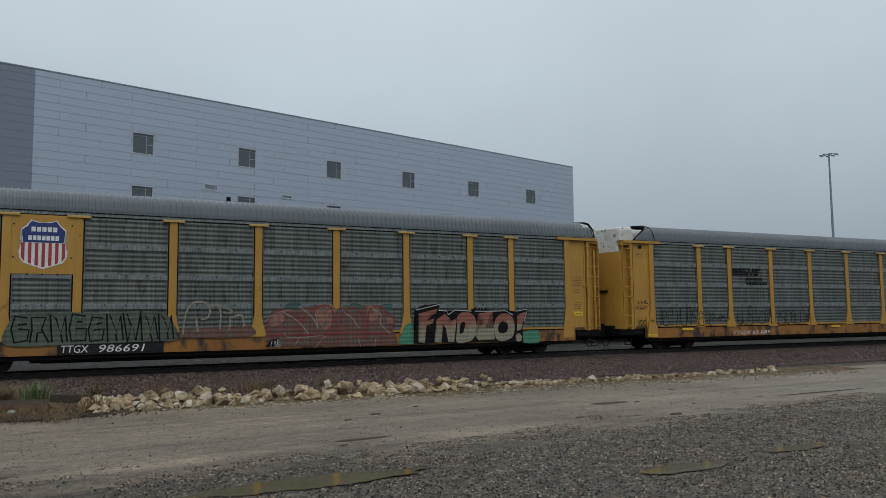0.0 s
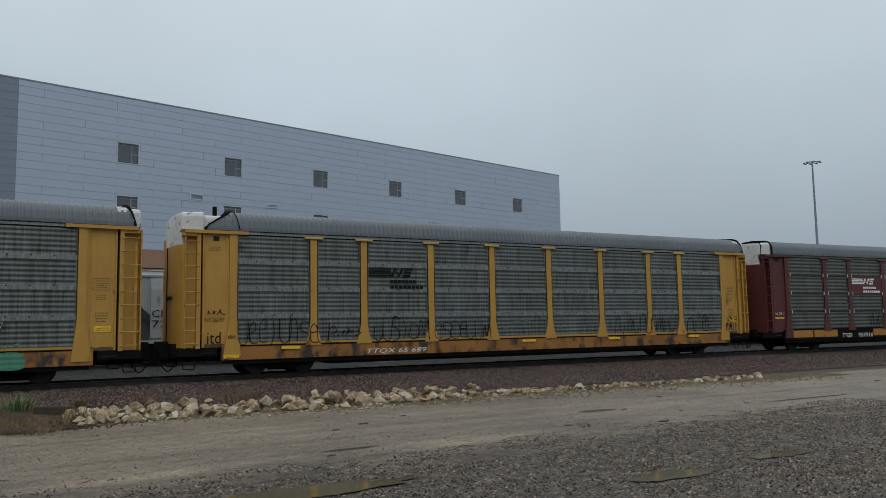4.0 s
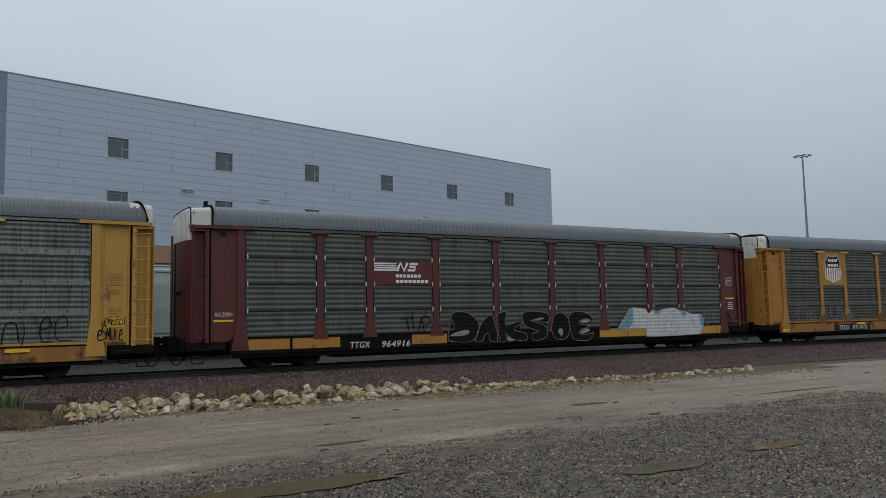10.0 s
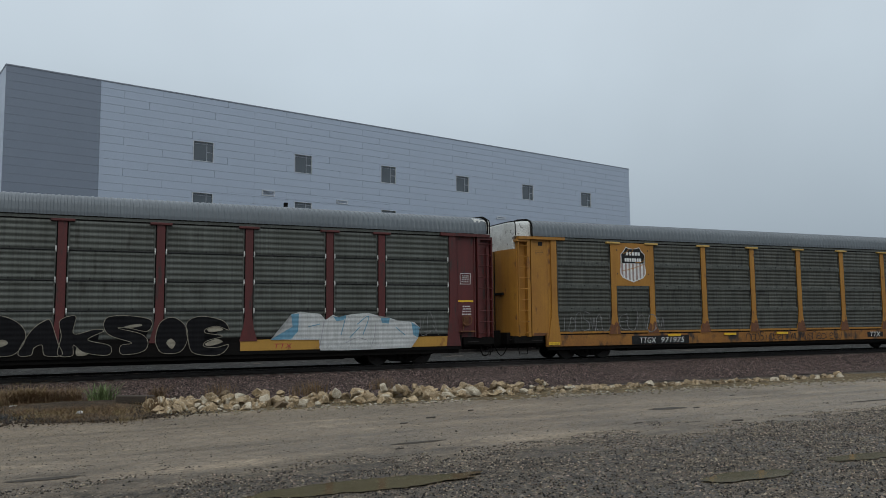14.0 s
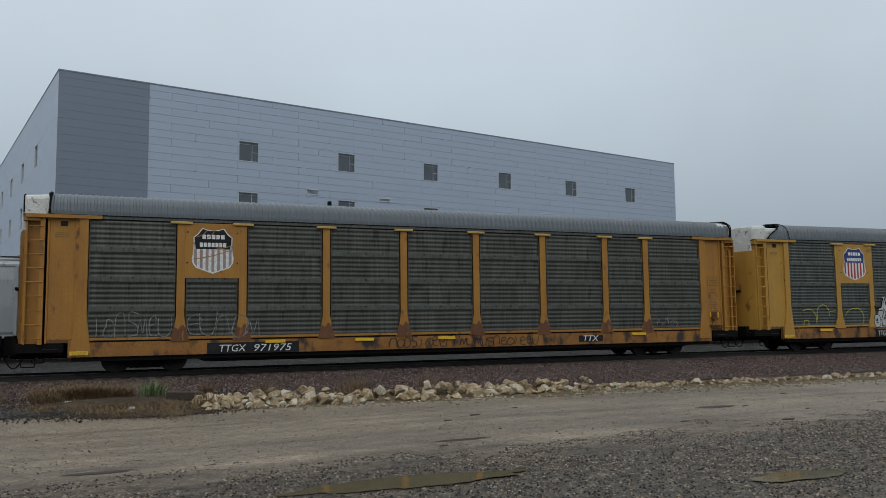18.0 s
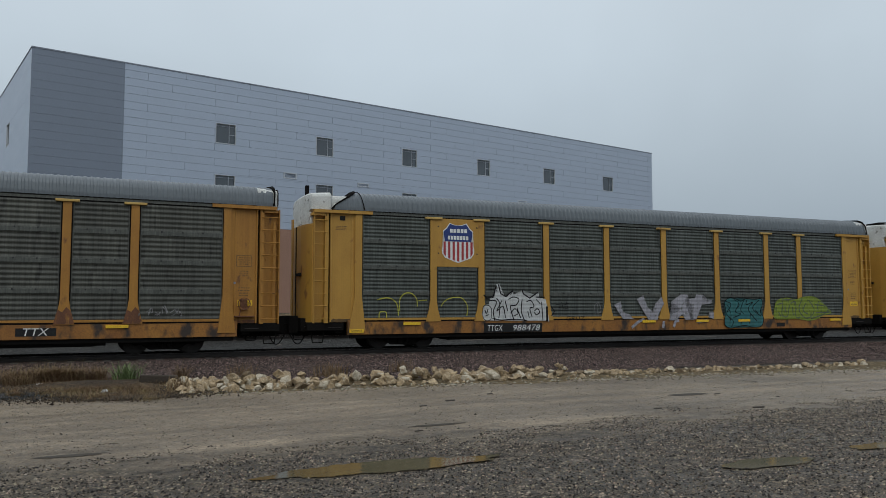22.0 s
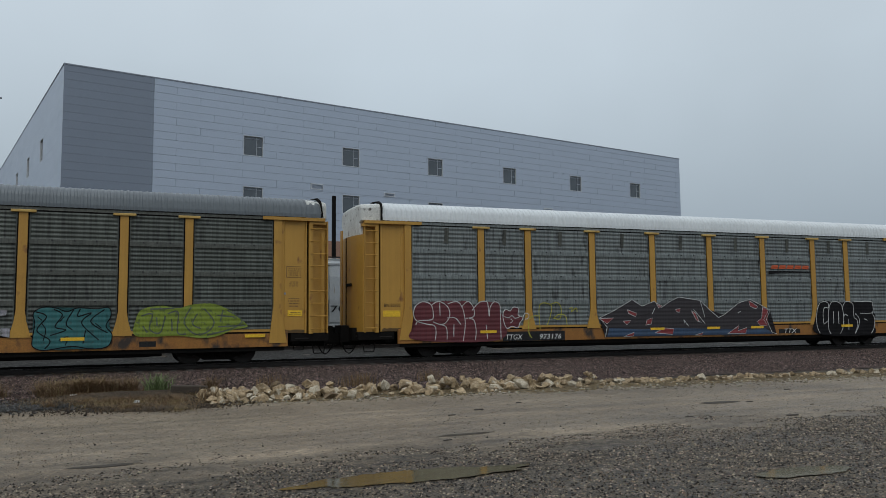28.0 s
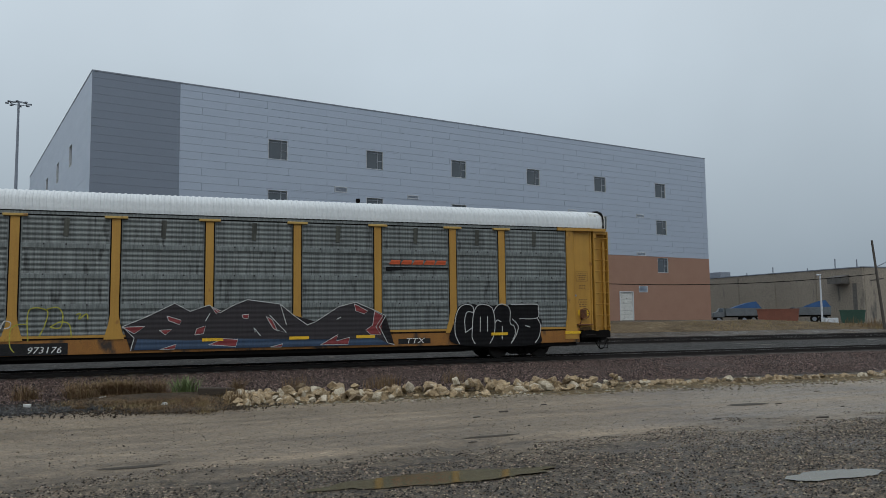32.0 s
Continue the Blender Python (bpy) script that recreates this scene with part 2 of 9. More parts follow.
def stony_road(name, loose, packed, y0, y1, y2, y3):
    """A packed road that breaks up into loose gravel along both edges: loose up to y0, packed from y1 to y2, loose past y3."""
    m = bpy.data.materials.new(name)
    m.use_nodes = True
    n, l = m.node_tree.nodes, m.node_tree.links
    A, B = stone_shader(m, **loose), stone_shader(m, **packed)
    co, sep = n.new("ShaderNodeTexCoord"), n.new("ShaderNodeSeparateXYZ")
    l.new(co.outputs["Object"], sep.inputs[0])
    ns, mp = n.new("ShaderNodeTexNoise"), n.new("ShaderNodeMapping")
    mp.inputs["Scale"].default_value = (0.35, 1.3, 1.0)
    ns.inputs["Scale"].default_value, ns.inputs["Detail"].default_value, ns.inputs["Roughness"].default_value = 1.0, 9.0, 0.72
    l.new(co.outputs["Object"], mp.inputs[0])
    l.new(mp.outputs[0], ns.inputs["Vector"])
    add = n.new("ShaderNodeMath")
    add.operation = "MULTIPLY_ADD"
    add.inputs[1].default_value = 5.5
    l.new(ns.outputs["Fac"], add.inputs[0])
    l.new(sep.outputs["Y"], add.inputs[2])
    up, dn = n.new("ShaderNodeMapRange"), n.new("ShaderNodeMapRange")
    up.inputs["From Min"].default_value, up.inputs["From Max"].default_value = y0 + 2.75, y1 + 2.75
    dn.inputs["From Min"].default_value, dn.inputs["From Max"].default_value = y2 + 2.75, y3 + 2.75
    dn.inputs["To Min"].default_value, dn.inputs["To Max"].default_value = 1.0, 0.0
    f = n.new("ShaderNodeMath")
    f.operation = "MULTIPLY"
    for q in (up, dn):
        l.new(add.outputs[0], q.inputs["Value"])
    l.new(up.outputs[0], f.inputs[0])
    l.new(dn.outputs[0], f.inputs[1])
    mix = n.new("ShaderNodeMixShader")
    l.new(f.outputs[0], mix.inputs[0])
    l.new(A.outputs[0], mix.inputs[1])
    l.new(B.outputs[0], mix.inputs[2])
    l.new(mix.outputs[0], n["Material Output"].inputs[0])
    return m


YELLOW = mat("yellow_paint", (0.46, 0.255, 0.04), (0.36, 0.185, 0.03), 0.55, scale=0.9, stretch=(1.0, 1.0, 0.7), c3=(0.20, 0.085, 0.022), spots=0.06, bump=0.06, grain=0.08, lines=0.05)
YELLOW_OLD = mat("faded_yellow_paint", (0.40, 0.19, 0.024), (0.28, 0.12, 0.018), 0.6, scale=1.1, stretch=(1.2, 1.2, 0.6), c3=(0.14, 0.058, 0.018), spots=0.14, bump=0.08, grain=0.12, lines=0.08)
SILL_Y = mat("dirty_yellow_sill", (0.37, 0.165, 0.024), (0.15, 0.055, 0.014), 0.65, scale=0.8, stretch=(1, 1, 0.6), c3=(0.03, 0.02, 0.014), spots=0.5, bump=0.1, amount=0.35)
PALE_Y = mat("sun_bleached_yellow_paint", (0.50, 0.34, 0.10), (0.40, 0.24, 0.06), 0.6, scale=2.0, c3=(0.2, 0.1, 0.03), spots=0.15, bump=0.05, grain=0.12)
RED = mat("oxide_red_paint", (0.102, 0.014, 0.012), (0.06, 0.012, 0.0105), 0.55, scale=1.5, stretch=(1.5, 1.5, 0.3), c3=(0.035, 0.018, 0.015), spots=0.3, bump=0.08)
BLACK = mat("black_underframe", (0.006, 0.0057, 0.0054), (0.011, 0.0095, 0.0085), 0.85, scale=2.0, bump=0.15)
STEEL = mat("dark_wheel_steel", (0.03, 0.025, 0.022), (0.014, 0.012, 0.011), 0.6, metal=0.5, scale=3)
GALV = mat("galvanised_screen", (0.128, 0.145, 0.134), (0.062, 0.071, 0.062), 0.5, metal=0.2, scale=1.0, fine=45, stretch=(2.4, 1, 0.5), c3=(0.045, 0.048, 0.04), spots=0.25, amount=0.5, bump=0.1, lines=0.36)
GALV_DIM = mat("weathered_green_grey_screen", (0.082, 0.084, 0.068), (0.036, 0.037, 0.030), 0.55, metal=0.15, scale=1.0, fine=40, stretch=(2.0, 1, 0.4), c3=(0.026, 0.026, 0.021), spots=0.3, amount=0.5, bump=0.1, lines=0.3)
GALV_L = mat("bright_galvanised_screen", (0.185, 0.205, 0.20), (0.10, 0.112, 0.11), 0.5, metal=0.2, scale=1.0, fine=45, stretch=(2.4, 1, 0.5), c3=(0.06, 0.066, 0.064), spots=0.25, amount=0.35, bump=0.1, lines=0.34)
GALV_G = mat("greenish_galvanised_screen", (0.088, 0.099, 0.086), (0.041, 0.047, 0.04), 0.5, metal=0.2, scale=1.0, fine=45, stretch=(2.4, 1, 0.5), c3=(0.036, 0.04, 0.036), spots=0.3, amount=0.5, bump=0.1, lines=0.36)
BAND = mat("pale_zinc_strip", (0.205, 0.228, 0.222), (0.135, 0.15, 0.146), 0.45, metal=0.2, scale=3, stretch=(1, 1, 0.3), lines=0.35)
BAND_DIM = mat("dull_zinc_strip", (0.098, 0.102, 0.087), (0.062, 0.065, 0.056), 0.5, metal=0.2, scale=3, lines=0.3)
GALV_F = mat("flat_ribbed_weathered_screen", (0.094, 0.102, 0.09), (0.048, 0.051, 0.041), 0.5, metal=0.2, scale=0.9, fine=40, stretch=(1.2, 1, 0.5), c3=(0.045, 0.045, 0.038), spots=0.2, amount=0.35, bump=0.08, lines=0.22)
BOLT = mat("dark_bolt", (0.03, 0.03, 0.03), None, 0.6, metal=0.5)
ROOF = mat("grey_corrugated_roof", (0.126, 0.143, 0.154), (0.106, 0.12, 0.13), 0.42, metal=0.3, scale=0.5, fine=12, stretch=(1, 0.5, 0.5), bump=0.02, grain=0.06)
ROOF_W = mat("white_corrugated_roof", (0.62, 0.65, 0.66), (0.54, 0.57, 0.58), 0.5, metal=0.0, scale=0.6, fine=12, stretch=(1, 0.5, 0.5), bump=0.02, grain=0.06)
WHITE = mat("dirty_white_paint", (0.66, 0.67, 0.64), (0.45, 0.45, 0.42), 0.55, scale=1.8, c3=(0.10, 0.09, 0.08), spots=0.2)
WHITE_P = mat("white_stencil", (0.72, 0.73, 0.72), (0.6, 0.6, 0.58), 0.6, scale=4, bump=0)
BLACK_P = mat("black_stencil", (0.015, 0.015, 0.016), (0.03, 0.03, 0.03), 0.5, scale=4, bump=0)
MARK_Y = mat("reflective_yellow", (0.80, 0.50, 0.02), (0.6, 0.36, 0.02), 0.4, scale=4, bump=0)
CLAD = mat("silver_blue_cladding", (0.40, 0.455, 0.545), (0.375, 0.43, 0.515), 0.38, metal=0.2, scale=0.25, fine=8, stretch=(1, 1, 2), bump=0.02, grain=0.03)
CLAD_D = mat("slate_grey_cladding", (0.20, 0.232, 0.285), (0.186, 0.216, 0.266), 0.42, metal=0.2, scale=0.25, fine=8, bump=0.02, grain=0.03)
JOINT = mat("panel_joint", (0.24, 0.27, 0.32), None, 0.7, bump=0)
CLAD_J = mat("cladding_joint", (0.325, 0.37, 0.445), None, 0.7, bump=0)
BRICK = mat("red_brown_brick", (0.315, 0.185, 0.13), (0.275, 0.155, 0.11), 0.85, scale=0.8, fine=14, bump=0.2, grain=0.2)
TRIM = mat("white_window_trim", (0.62, 0.65, 0.68), None, 0.5, scale=4, bump=0)
FRAME_D = mat("grey_window_bar", (0.30, 0.33, 0.37), None, 0.5, bump=0)
GLASS = mat("dark_window_glass", (0.04, 0.052, 0.064), (0.065, 0.08, 0.095), 0.06, scale=0.6, bump=0, gloss=0.03, grain=0.02)
CONC = mat("stained_concrete", (0.30, 0.262, 0.21), (0.22, 0.19, 0.155), 0.85, scale=0.25, fine=6, stretch=(1, 1, 0.3), c3=(0.09, 0.085, 0.08), spots=0.12)
CONC_D = mat("sooty_concrete", (0.085, 0.082, 0.078), (0.13, 0.122, 0.11), 0.85, scale=0.8, fine=6, stretch=(1, 1, 0.3))
ASPHALT_ROOF = mat("grey_corrugated_roof", (0.155, 0.172, 0.182), (0.10, 0.113, 0.12), 0.38, metal=0.3, scale=1.2, stretch=(2, 0.5, 0.5), bump=0.06)
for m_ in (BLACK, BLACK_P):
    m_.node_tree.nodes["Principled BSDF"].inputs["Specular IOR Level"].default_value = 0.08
GLASS.node_tree.nodes["Principled BSDF"].inputs["Specular IOR Level"].default_value = 0.9


# ---- small builders ----
def bx(bm, x0, x1, y0, y1, z0, z1):
    v = [bm.verts.new((x, y, z)) for x in (x0, x1) for y in (y0, y1) for z in (z0, z1)]
    for f in ((0, 1, 3, 2), (4, 6, 7, 5), (0, 4, 5, 1), (2, 3, 7, 6), (0, 2, 6, 4), (1, 5, 7, 3)):
        bm.faces.new([v[i] for i in f])


def box(*a):
    bm = bmesh.new()
    bx(bm, *a)
    return bm


def soft_box(*a, r=0.02):
    bm = box(*a)
    bmesh.ops.bevel(bm, geom=bm.edges[:], offset=r, segments=1, affect="EDGES")
    return bm


def prism(bm, pts, a0, a1, axis="y"):
    """A polygon, given counter-clockwise in two axes, drawn out along the third."""
    def at(p, a):
        return (p[0], a, p[1]) if axis == "y" else (a, p[0], p[1]) if axis == "x" else (p[0], p[1], a)
    lo, hi = [bm.verts.new(at(p, a0)) for p in pts], [bm.verts.new(at(p, a1)) for p in pts]
    bm.faces.new(lo)
    bm.faces.new(hi[::-1])
    for i in range(len(pts)):
        j = (i + 1) % len(pts)
        bm.faces.new((lo[j], lo[i], hi[i], hi[j]))
    return bm


def rod(bm, p, q, r, n=8, r2=None):
    p, q = Vector(p), Vector(q)
    u = (q - p).normalized()
    a = u.orthogonal().normalized()
    b = u.cross(a)
    r2 = r if r2 is None else r2
    ring = lambda c, s: [bm.verts.new(c + s * (math.cos(k * math.tau / n) * a + math.sin(k * math.tau / n) * b)) for k in range(n)]
    A, B = ring(p, r), ring(q, r2)
    bm.faces.new(A[::-1])
    bm.faces.new(B)
    for i in range(n):
        j = (i + 1) % n
        bm.faces.new((A[i], A[j], B[j], B[i]))
    return bm


def tube(bm, pts, radii, n=6):
    """One bent rod through the points, with a radius for each or for all."""
    pts = [Vector(p) for p in pts]
    radii = [radii] * len(pts) if isinstance(radii, (int, float)) else radii
    rings = []
    for i, p in enumerate(pts):
        u = (pts[min(i + 1, len(pts) - 1)] - pts[max(i - 1, 0)]).normalized()
        a = u.cross(Vector((0.31, 0.17, 0.93))).normalized()
        b = u.cross(a)
        rings.append([bm.verts.new(p + radii[i] * (math.cos(k * math.tau / n) * a + math.sin(k * math.tau / n) * b)) for k in range(n)])
    for A, B in zip(rings[:-1], rings[1:]):
        for k in range(n):
            j = (k + 1) % n
            bm.faces.new((A[k], A[j], B[j], B[k]))
    bm.faces.new(rings[0][::-1])
    bm.faces.new(rings[-1])
    return bm


def mesh_of(name, bm, material):
    me = bpy.data.meshes.new(name)
    bmesh.ops.recalc_face_normals(bm, faces=bm.faces[:])
    bm.to_mesh(me)
    bm.free()
    me.materials.append(material)
    return me


def put(name, me, parent, m=None, label=""):
    ob = new(name, me)
    ob.parent = parent
    if m is not None:
        ob.matrix_basis = m
    return tagged(ob, label)


def part(name, bm, material, parent, label="", m=None):
    return put(name, mesh_of(name, bm, material), parent, m, label)


def smooth(ob):
    for f in ob.data.polygons:
        f.use_smooth = True
    return ob


def thing(name, label, category, group="", kind="", m=None):
    ob = new(name)
    if m is not None:
        ob.matrix_basis = m
    return tagged(ob, label, category, group, kind)


# ---- the track's line ----
def line_y(x):
    """The middle of the near track over x: a gentle bend that runs out straight."""
    e = max(-70.0, min(60.0, x))
    return 28.25 + BEND * e * e + 2 * BEND * e * (x - e)


def line_yaw(x):
    return math.degrees(math.atan(2 * BEND * max(-70.0, min(60.0, x))))


def lift(x, y):
    """The height of the ground."""
    d = y - line_y(x)
    z = 0.0
    if y > 12:
        z += 0.13 * max(0.0, min(1.0, (d + 6.5) / 5.0))
    z += (1.2 - 0.6 * max(0.0, min(1.0, (x - 54.0) / 12.0))) * max(0.0, min(1.0, (d - 22.0) / 9.0)) ** 1.5
    z += 0.025 * noise.noise(Vector((x * 0.25, y * 0.25, 3.1))) * (1 if y < 40 else 0.3)
    return z


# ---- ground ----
# mud darkens the gaps between the pebbles: shade put into the colour
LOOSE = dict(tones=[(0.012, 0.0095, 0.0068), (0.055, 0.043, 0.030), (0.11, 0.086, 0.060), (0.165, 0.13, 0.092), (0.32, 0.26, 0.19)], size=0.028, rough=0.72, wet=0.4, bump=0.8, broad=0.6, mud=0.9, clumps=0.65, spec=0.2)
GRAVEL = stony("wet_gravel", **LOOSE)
PACKED = dict(tones=[(0.107, 0.083, 0.057), (0.22, 0.171, 0.117), (0.252, 0.197, 0.134), (0.39, 0.305, 0.21)], size=0.034, rough=0.6, wet=0.34, bump=0.6, broad=0.35, streaks=0.26, clumps=0.12, spec=0.35)
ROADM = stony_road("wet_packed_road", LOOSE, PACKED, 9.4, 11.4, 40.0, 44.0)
# mud in these three: painted shade in the gaps between stones
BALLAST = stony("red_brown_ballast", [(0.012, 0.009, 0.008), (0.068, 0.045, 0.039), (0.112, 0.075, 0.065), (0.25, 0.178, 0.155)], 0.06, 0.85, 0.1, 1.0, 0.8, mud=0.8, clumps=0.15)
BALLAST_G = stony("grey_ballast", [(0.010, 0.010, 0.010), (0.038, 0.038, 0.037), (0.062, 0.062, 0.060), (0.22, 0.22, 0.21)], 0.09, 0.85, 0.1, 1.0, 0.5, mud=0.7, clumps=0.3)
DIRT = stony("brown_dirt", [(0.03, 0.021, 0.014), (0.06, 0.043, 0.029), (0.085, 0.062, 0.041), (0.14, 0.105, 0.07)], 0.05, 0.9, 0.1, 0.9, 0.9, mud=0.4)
WATER = mat("puddle_water", (0.085, 0.069, 0.036), (0.125, 0.104, 0.058), 0.09, scale=1.5, fine=9, bump=0.02, gloss=0.03, grain=0.1)
WATER.node_tree.nodes["Principled BSDF"].inputs["Specular IOR Level"].default_value = 0.3
MUD = mat("wet_dark_mud", (0.032, 0.025, 0.017), (0.05, 0.04, 0.028), 0.85, scale=4.0, fine=40, bump=0.3)
VERGE = stony("tan_dead_grass_bank", [(0.06, 0.042, 0.024), (0.14, 0.10, 0.058), (0.19, 0.14, 0.085), (0.26, 0.205, 0.13)], 0.12, 0.95, 0.05, 1.0, 0.5, clumps=0.3)
RUST = mat("brown_rail_steel", (0.022, 0.017, 0.015), (0.012, 0.01, 0.009), 0.75, metal=0.1, scale=3)
SHINY = mat("worn_rail_head", (0.35, 0.34, 0.33), (0.22, 0.21, 0.2), 0.3, metal=0.9, scale=3, bump=0)
TIE = mat("creosoted_timber", (0.05, 0.042, 0.036), (0.09, 0.08, 0.07), 0.9, scale=3, stretch=(4, 0.6, 4))


def sheet(name, xs, ys, up, material, label, category, z=None):
    """A piece of ground over a grid of places, lifted by up metres over the land."""
    verts = [(x, y, (lift(x, y) if z is None else z(x, y)) + up) for y in ys for x in xs]
    n = len(xs)
    faces = [(j * n + i, j * n + i + 1, (j + 1) * n + i + 1, (j + 1) * n + i) for j in range(len(ys) - 1) for i in range(n - 1)]
    me = bpy.data.meshes.new(name)
    me.from_pydata(verts, [], faces)
    me.materials.append(material)
    ob = smooth(new(name, me))
    return tagged(ob, label, category, kind="structure")


gx = [-2500, -900, -300, -120] + [-60 + 3 * i for i in range(67)] + [200, 400, 900, 2500]
gy = [-2500, -600, -120, -40, -15] + [-6 + 0.75 * i for i in range(66)] + [44.5 + 1.5 * i for i in range(18)] + [90, 140, 300, 800, 2500]
sheet("ground", gx, gy, 0.0, GRAVEL, "wet grey gravel and dirt yard beside railway tracks", "ground")


def band(name, x0, x1, step, near, far, rows, up, material, label, category, z=None):
    """A strip of ground whose near and far edges are functions of x."""
    n = int((x1 - x0) / step) + 1
    verts, faces = [], []
    for j in range(rows + 1):
        for i in range(n):
            x = x0 + i * step
            y = near(x) + (far(x) - near(x)) * j / rows
            verts.append((x, y, (lift(x, y) if z is None else z(x, y)) + up))
    for j in range(rows):
        for i in range(n - 1):
            faces.append((j * n + i, j * n + i + 1, (j + 1) * n + i + 1, (j + 1) * n + i))
    me = bpy.data.meshes.new(name)
    me.from_pydata(verts, [], faces)
    me.materials.append(material)
    return tagged(smooth(new(name, me)), label, category, kind="structure")


wob = lambda x, k: 0.28 * noise.noise(Vector((x * 0.45, k, 0.0))) + 0.10 * noise.noise(Vector((x * 1.7, k, 2.0)))
road_near = lambda x: -5.0
road_far = lambda x: 18.0 - 0.03 * max(0.0, x)
band("road", -60, 90, 1.0, road_near, road_far, 32, 0.012, ROADM, "wet packed gravel road with shallow tyre tracks", "road")


def bed(name, off, half, toe, material, label):
    """A ballast bed along the track's line, with sloping shoulders."""
    prof = [(-half - toe, 0.0), (-half - toe * 0.72, 0.02), (-half - toe * 0.4, 0.045), (-half, RAIL - 0.19), (-half * 0.4, RAIL - 0.165), (half * 0.4, RAIL - 0.165), (half, RAIL - 0.19), (half + toe, -0.02)]
    verts, faces = [], []
    xs = [-150 + 0.75 * i for i in range(467)]
    for x in xs:
        for d, z in prof:
            verts.append((x, line_y(x) + off + d, max(z, lift(x, line_y(x) + off + d) + 0.015 if d < -half else -9) + 0.02 * noise.noise(Vector((x * 0.8, d + off, 1.0)))))
    k = len(prof)
    for i in range(len(xs) - 1):
        for j in range(k - 1):
            faces.append((i * k + j, (i + 1) * k + j, (i + 1) * k + j + 1, i * k + j + 1))
    me = bpy.data.meshes.new(name)
    me.from_pydata(verts, [], faces)
    me.materials.append(material)
    return tagged(smooth(new(name, me)), label, "ballast", kind="structure")


bed("ballast_bed_near", 0.0, 1.75, 7.4, BALLAST, "reddish brown crushed stone ballast under the near track")
bed("ballast_bed_far", 15.2, 4.6, 8.2, BALLAST_G, "pale grey ballast under the far tracks")


def rails(name, off, label):
    """Two rails and their base plates along the line."""
    th = thing(name, label, "railway track", kind="structure")
    prof = [(-0.07, -0.17), (0.07, -0.17), (0.07, -0.155), (0.012, -0.13), (0.012, -0.05), (0.036, -0.035), (0.036, 0.0), (-0.036, 0.0), (-0.036, -0.035), (-0.012, -0.05), (-0.012, -0.13), (-0.07, -0.155)]
    xs = [-150 + 3.0 * i for i in range(118)]
    for side in (-0.7525, 0.7525):
        verts, faces = [], []
        for x in xs:
            for d, z in prof:
                verts.append((x, line_y(x) + off + side + d, RAIL + z))
        k = len(prof)
        for i in range(len(xs) - 1):
            for j in range(k):
                faces.append((i * k + j, i * k + (j + 1) % k, (i + 1) * k + (j + 1) % k, (i + 1) * k + j))
        me = bpy.data.meshes.new("rail")
        me.from_pydata(verts, [], faces)
        me.materials.append(RUST)
        me.materials.append(SHINY)
        for f in me.polygons:
            f.material_index = 1 if f.index % k == 6 else 0
        put("rail", me, th)
    return th


tracks = [rails("track_near", 0.0, "brown steel rails on timber sleepers"), rails("track_far", 13.5, "brown steel rails of a second track"), rails("track_third", 18.4, "brown steel rails of a third track")]


# ---- the large building: facade axes ----
FACE = Matrix.Translation((-3.6, 63.2, 0)) @ Matrix(((0.98103, -0.19387, 0, 0), (0.19387, 0.98103, 0, 0), (0, 0, 1, 0), (0, 0, 0, 1)))
LONG, DEEP, TOP, BASE, BRICK_TOP, STRIP = 68.4, 51.0, 20.7, 1.2, 8.48, 6.45
WIN_W, WIN_H = 1.72, 1.68


def cut_rects(u0, u1, z0, z1, holes):
    """The rectangle less its holes, as smaller rectangles."""
    out = [(u0, u1, z0, z1)]
    for a, b, c, d in holes:
        nxt = []
        for r in out:
            if a >= r[1] or b <= r[0] or c >= r[3] or d <= r[2]:
                nxt.append(r)
                continue
            if r[2] < c:
                nxt.append((r[0], r[1], r[2], c))
            if r[3] > d:
                nxt.append((r[0], r[1], d, r[3]))
            lo, hi = max(r[2], c), min(r[3], d)
            if r[0] < a:
                nxt.append((r[0], a, lo, hi))
            if r[1] > b:
                nxt.append((b, r[1], lo, hi))
        out = nxt
    return [r for r in out if r[1] - r[0] > 0.02 and r[3] - r[2] > 0.02]


building = thing("office_building", "long metal-clad building with small square windows over a brick base", "building", m=FACE)
cols = [13.68, 22.8, 31.88, 41.02, 50.26, 59.62]
front = [(u, u + WIN_W, zt - WIN_H, zt) for u in cols for zt in (16.95, 12.67, 8.34)]
vents = [(19.72, 20.92, 12.92, 13.44), (27.04, 28.2, 12.85, 13.2), (46.49, 47.7, 12.85, 13.12), (56.5, 57.66, 12.8, 13.2), (56.4, 57.7, 8.5, 8.93), (56.48, 57.86, 4.42, 5.15)]
door_hole = (53.5, 55.62, BASE, 4.5)
bm = bmesh.new()
for r in cut_rects(0.06, LONG - 0.06, BASE - 0.6, TOP - 0.1, front + [door_hole]):
    bx(bm, r[0], r[1], 0.06, 0.4, r[2], r[3])
part("front_wall", bm, CLAD_J, building)
side_wins = [(v, v + 1.7, zt - 1.9, zt) for v in (10.3, 19.5, 28.9, 38.2, 46.9) for zt in (17.1, 12.85)]
bm = bmesh.new()
for r in cut_rects(0.4, DEEP - 0.4, BASE - 0.6, TOP - 0.1, side_wins):
    bx(bm, 0.06, 0.4, r[0], r[1], r[2], r[3])
part("side_wall", bm, CLAD_J, building)
part("side_wall", box(LONG - 0.4, LONG - 0.06, 0.4, DEEP - 0.4, BASE - 0.6, TOP - 0.1), CLAD, building)
part("back_wall", box(0.06, LONG - 0.06, DEEP - 0.4, DEEP, BASE - 0.6, TOP - 0.1), CLAD, building)
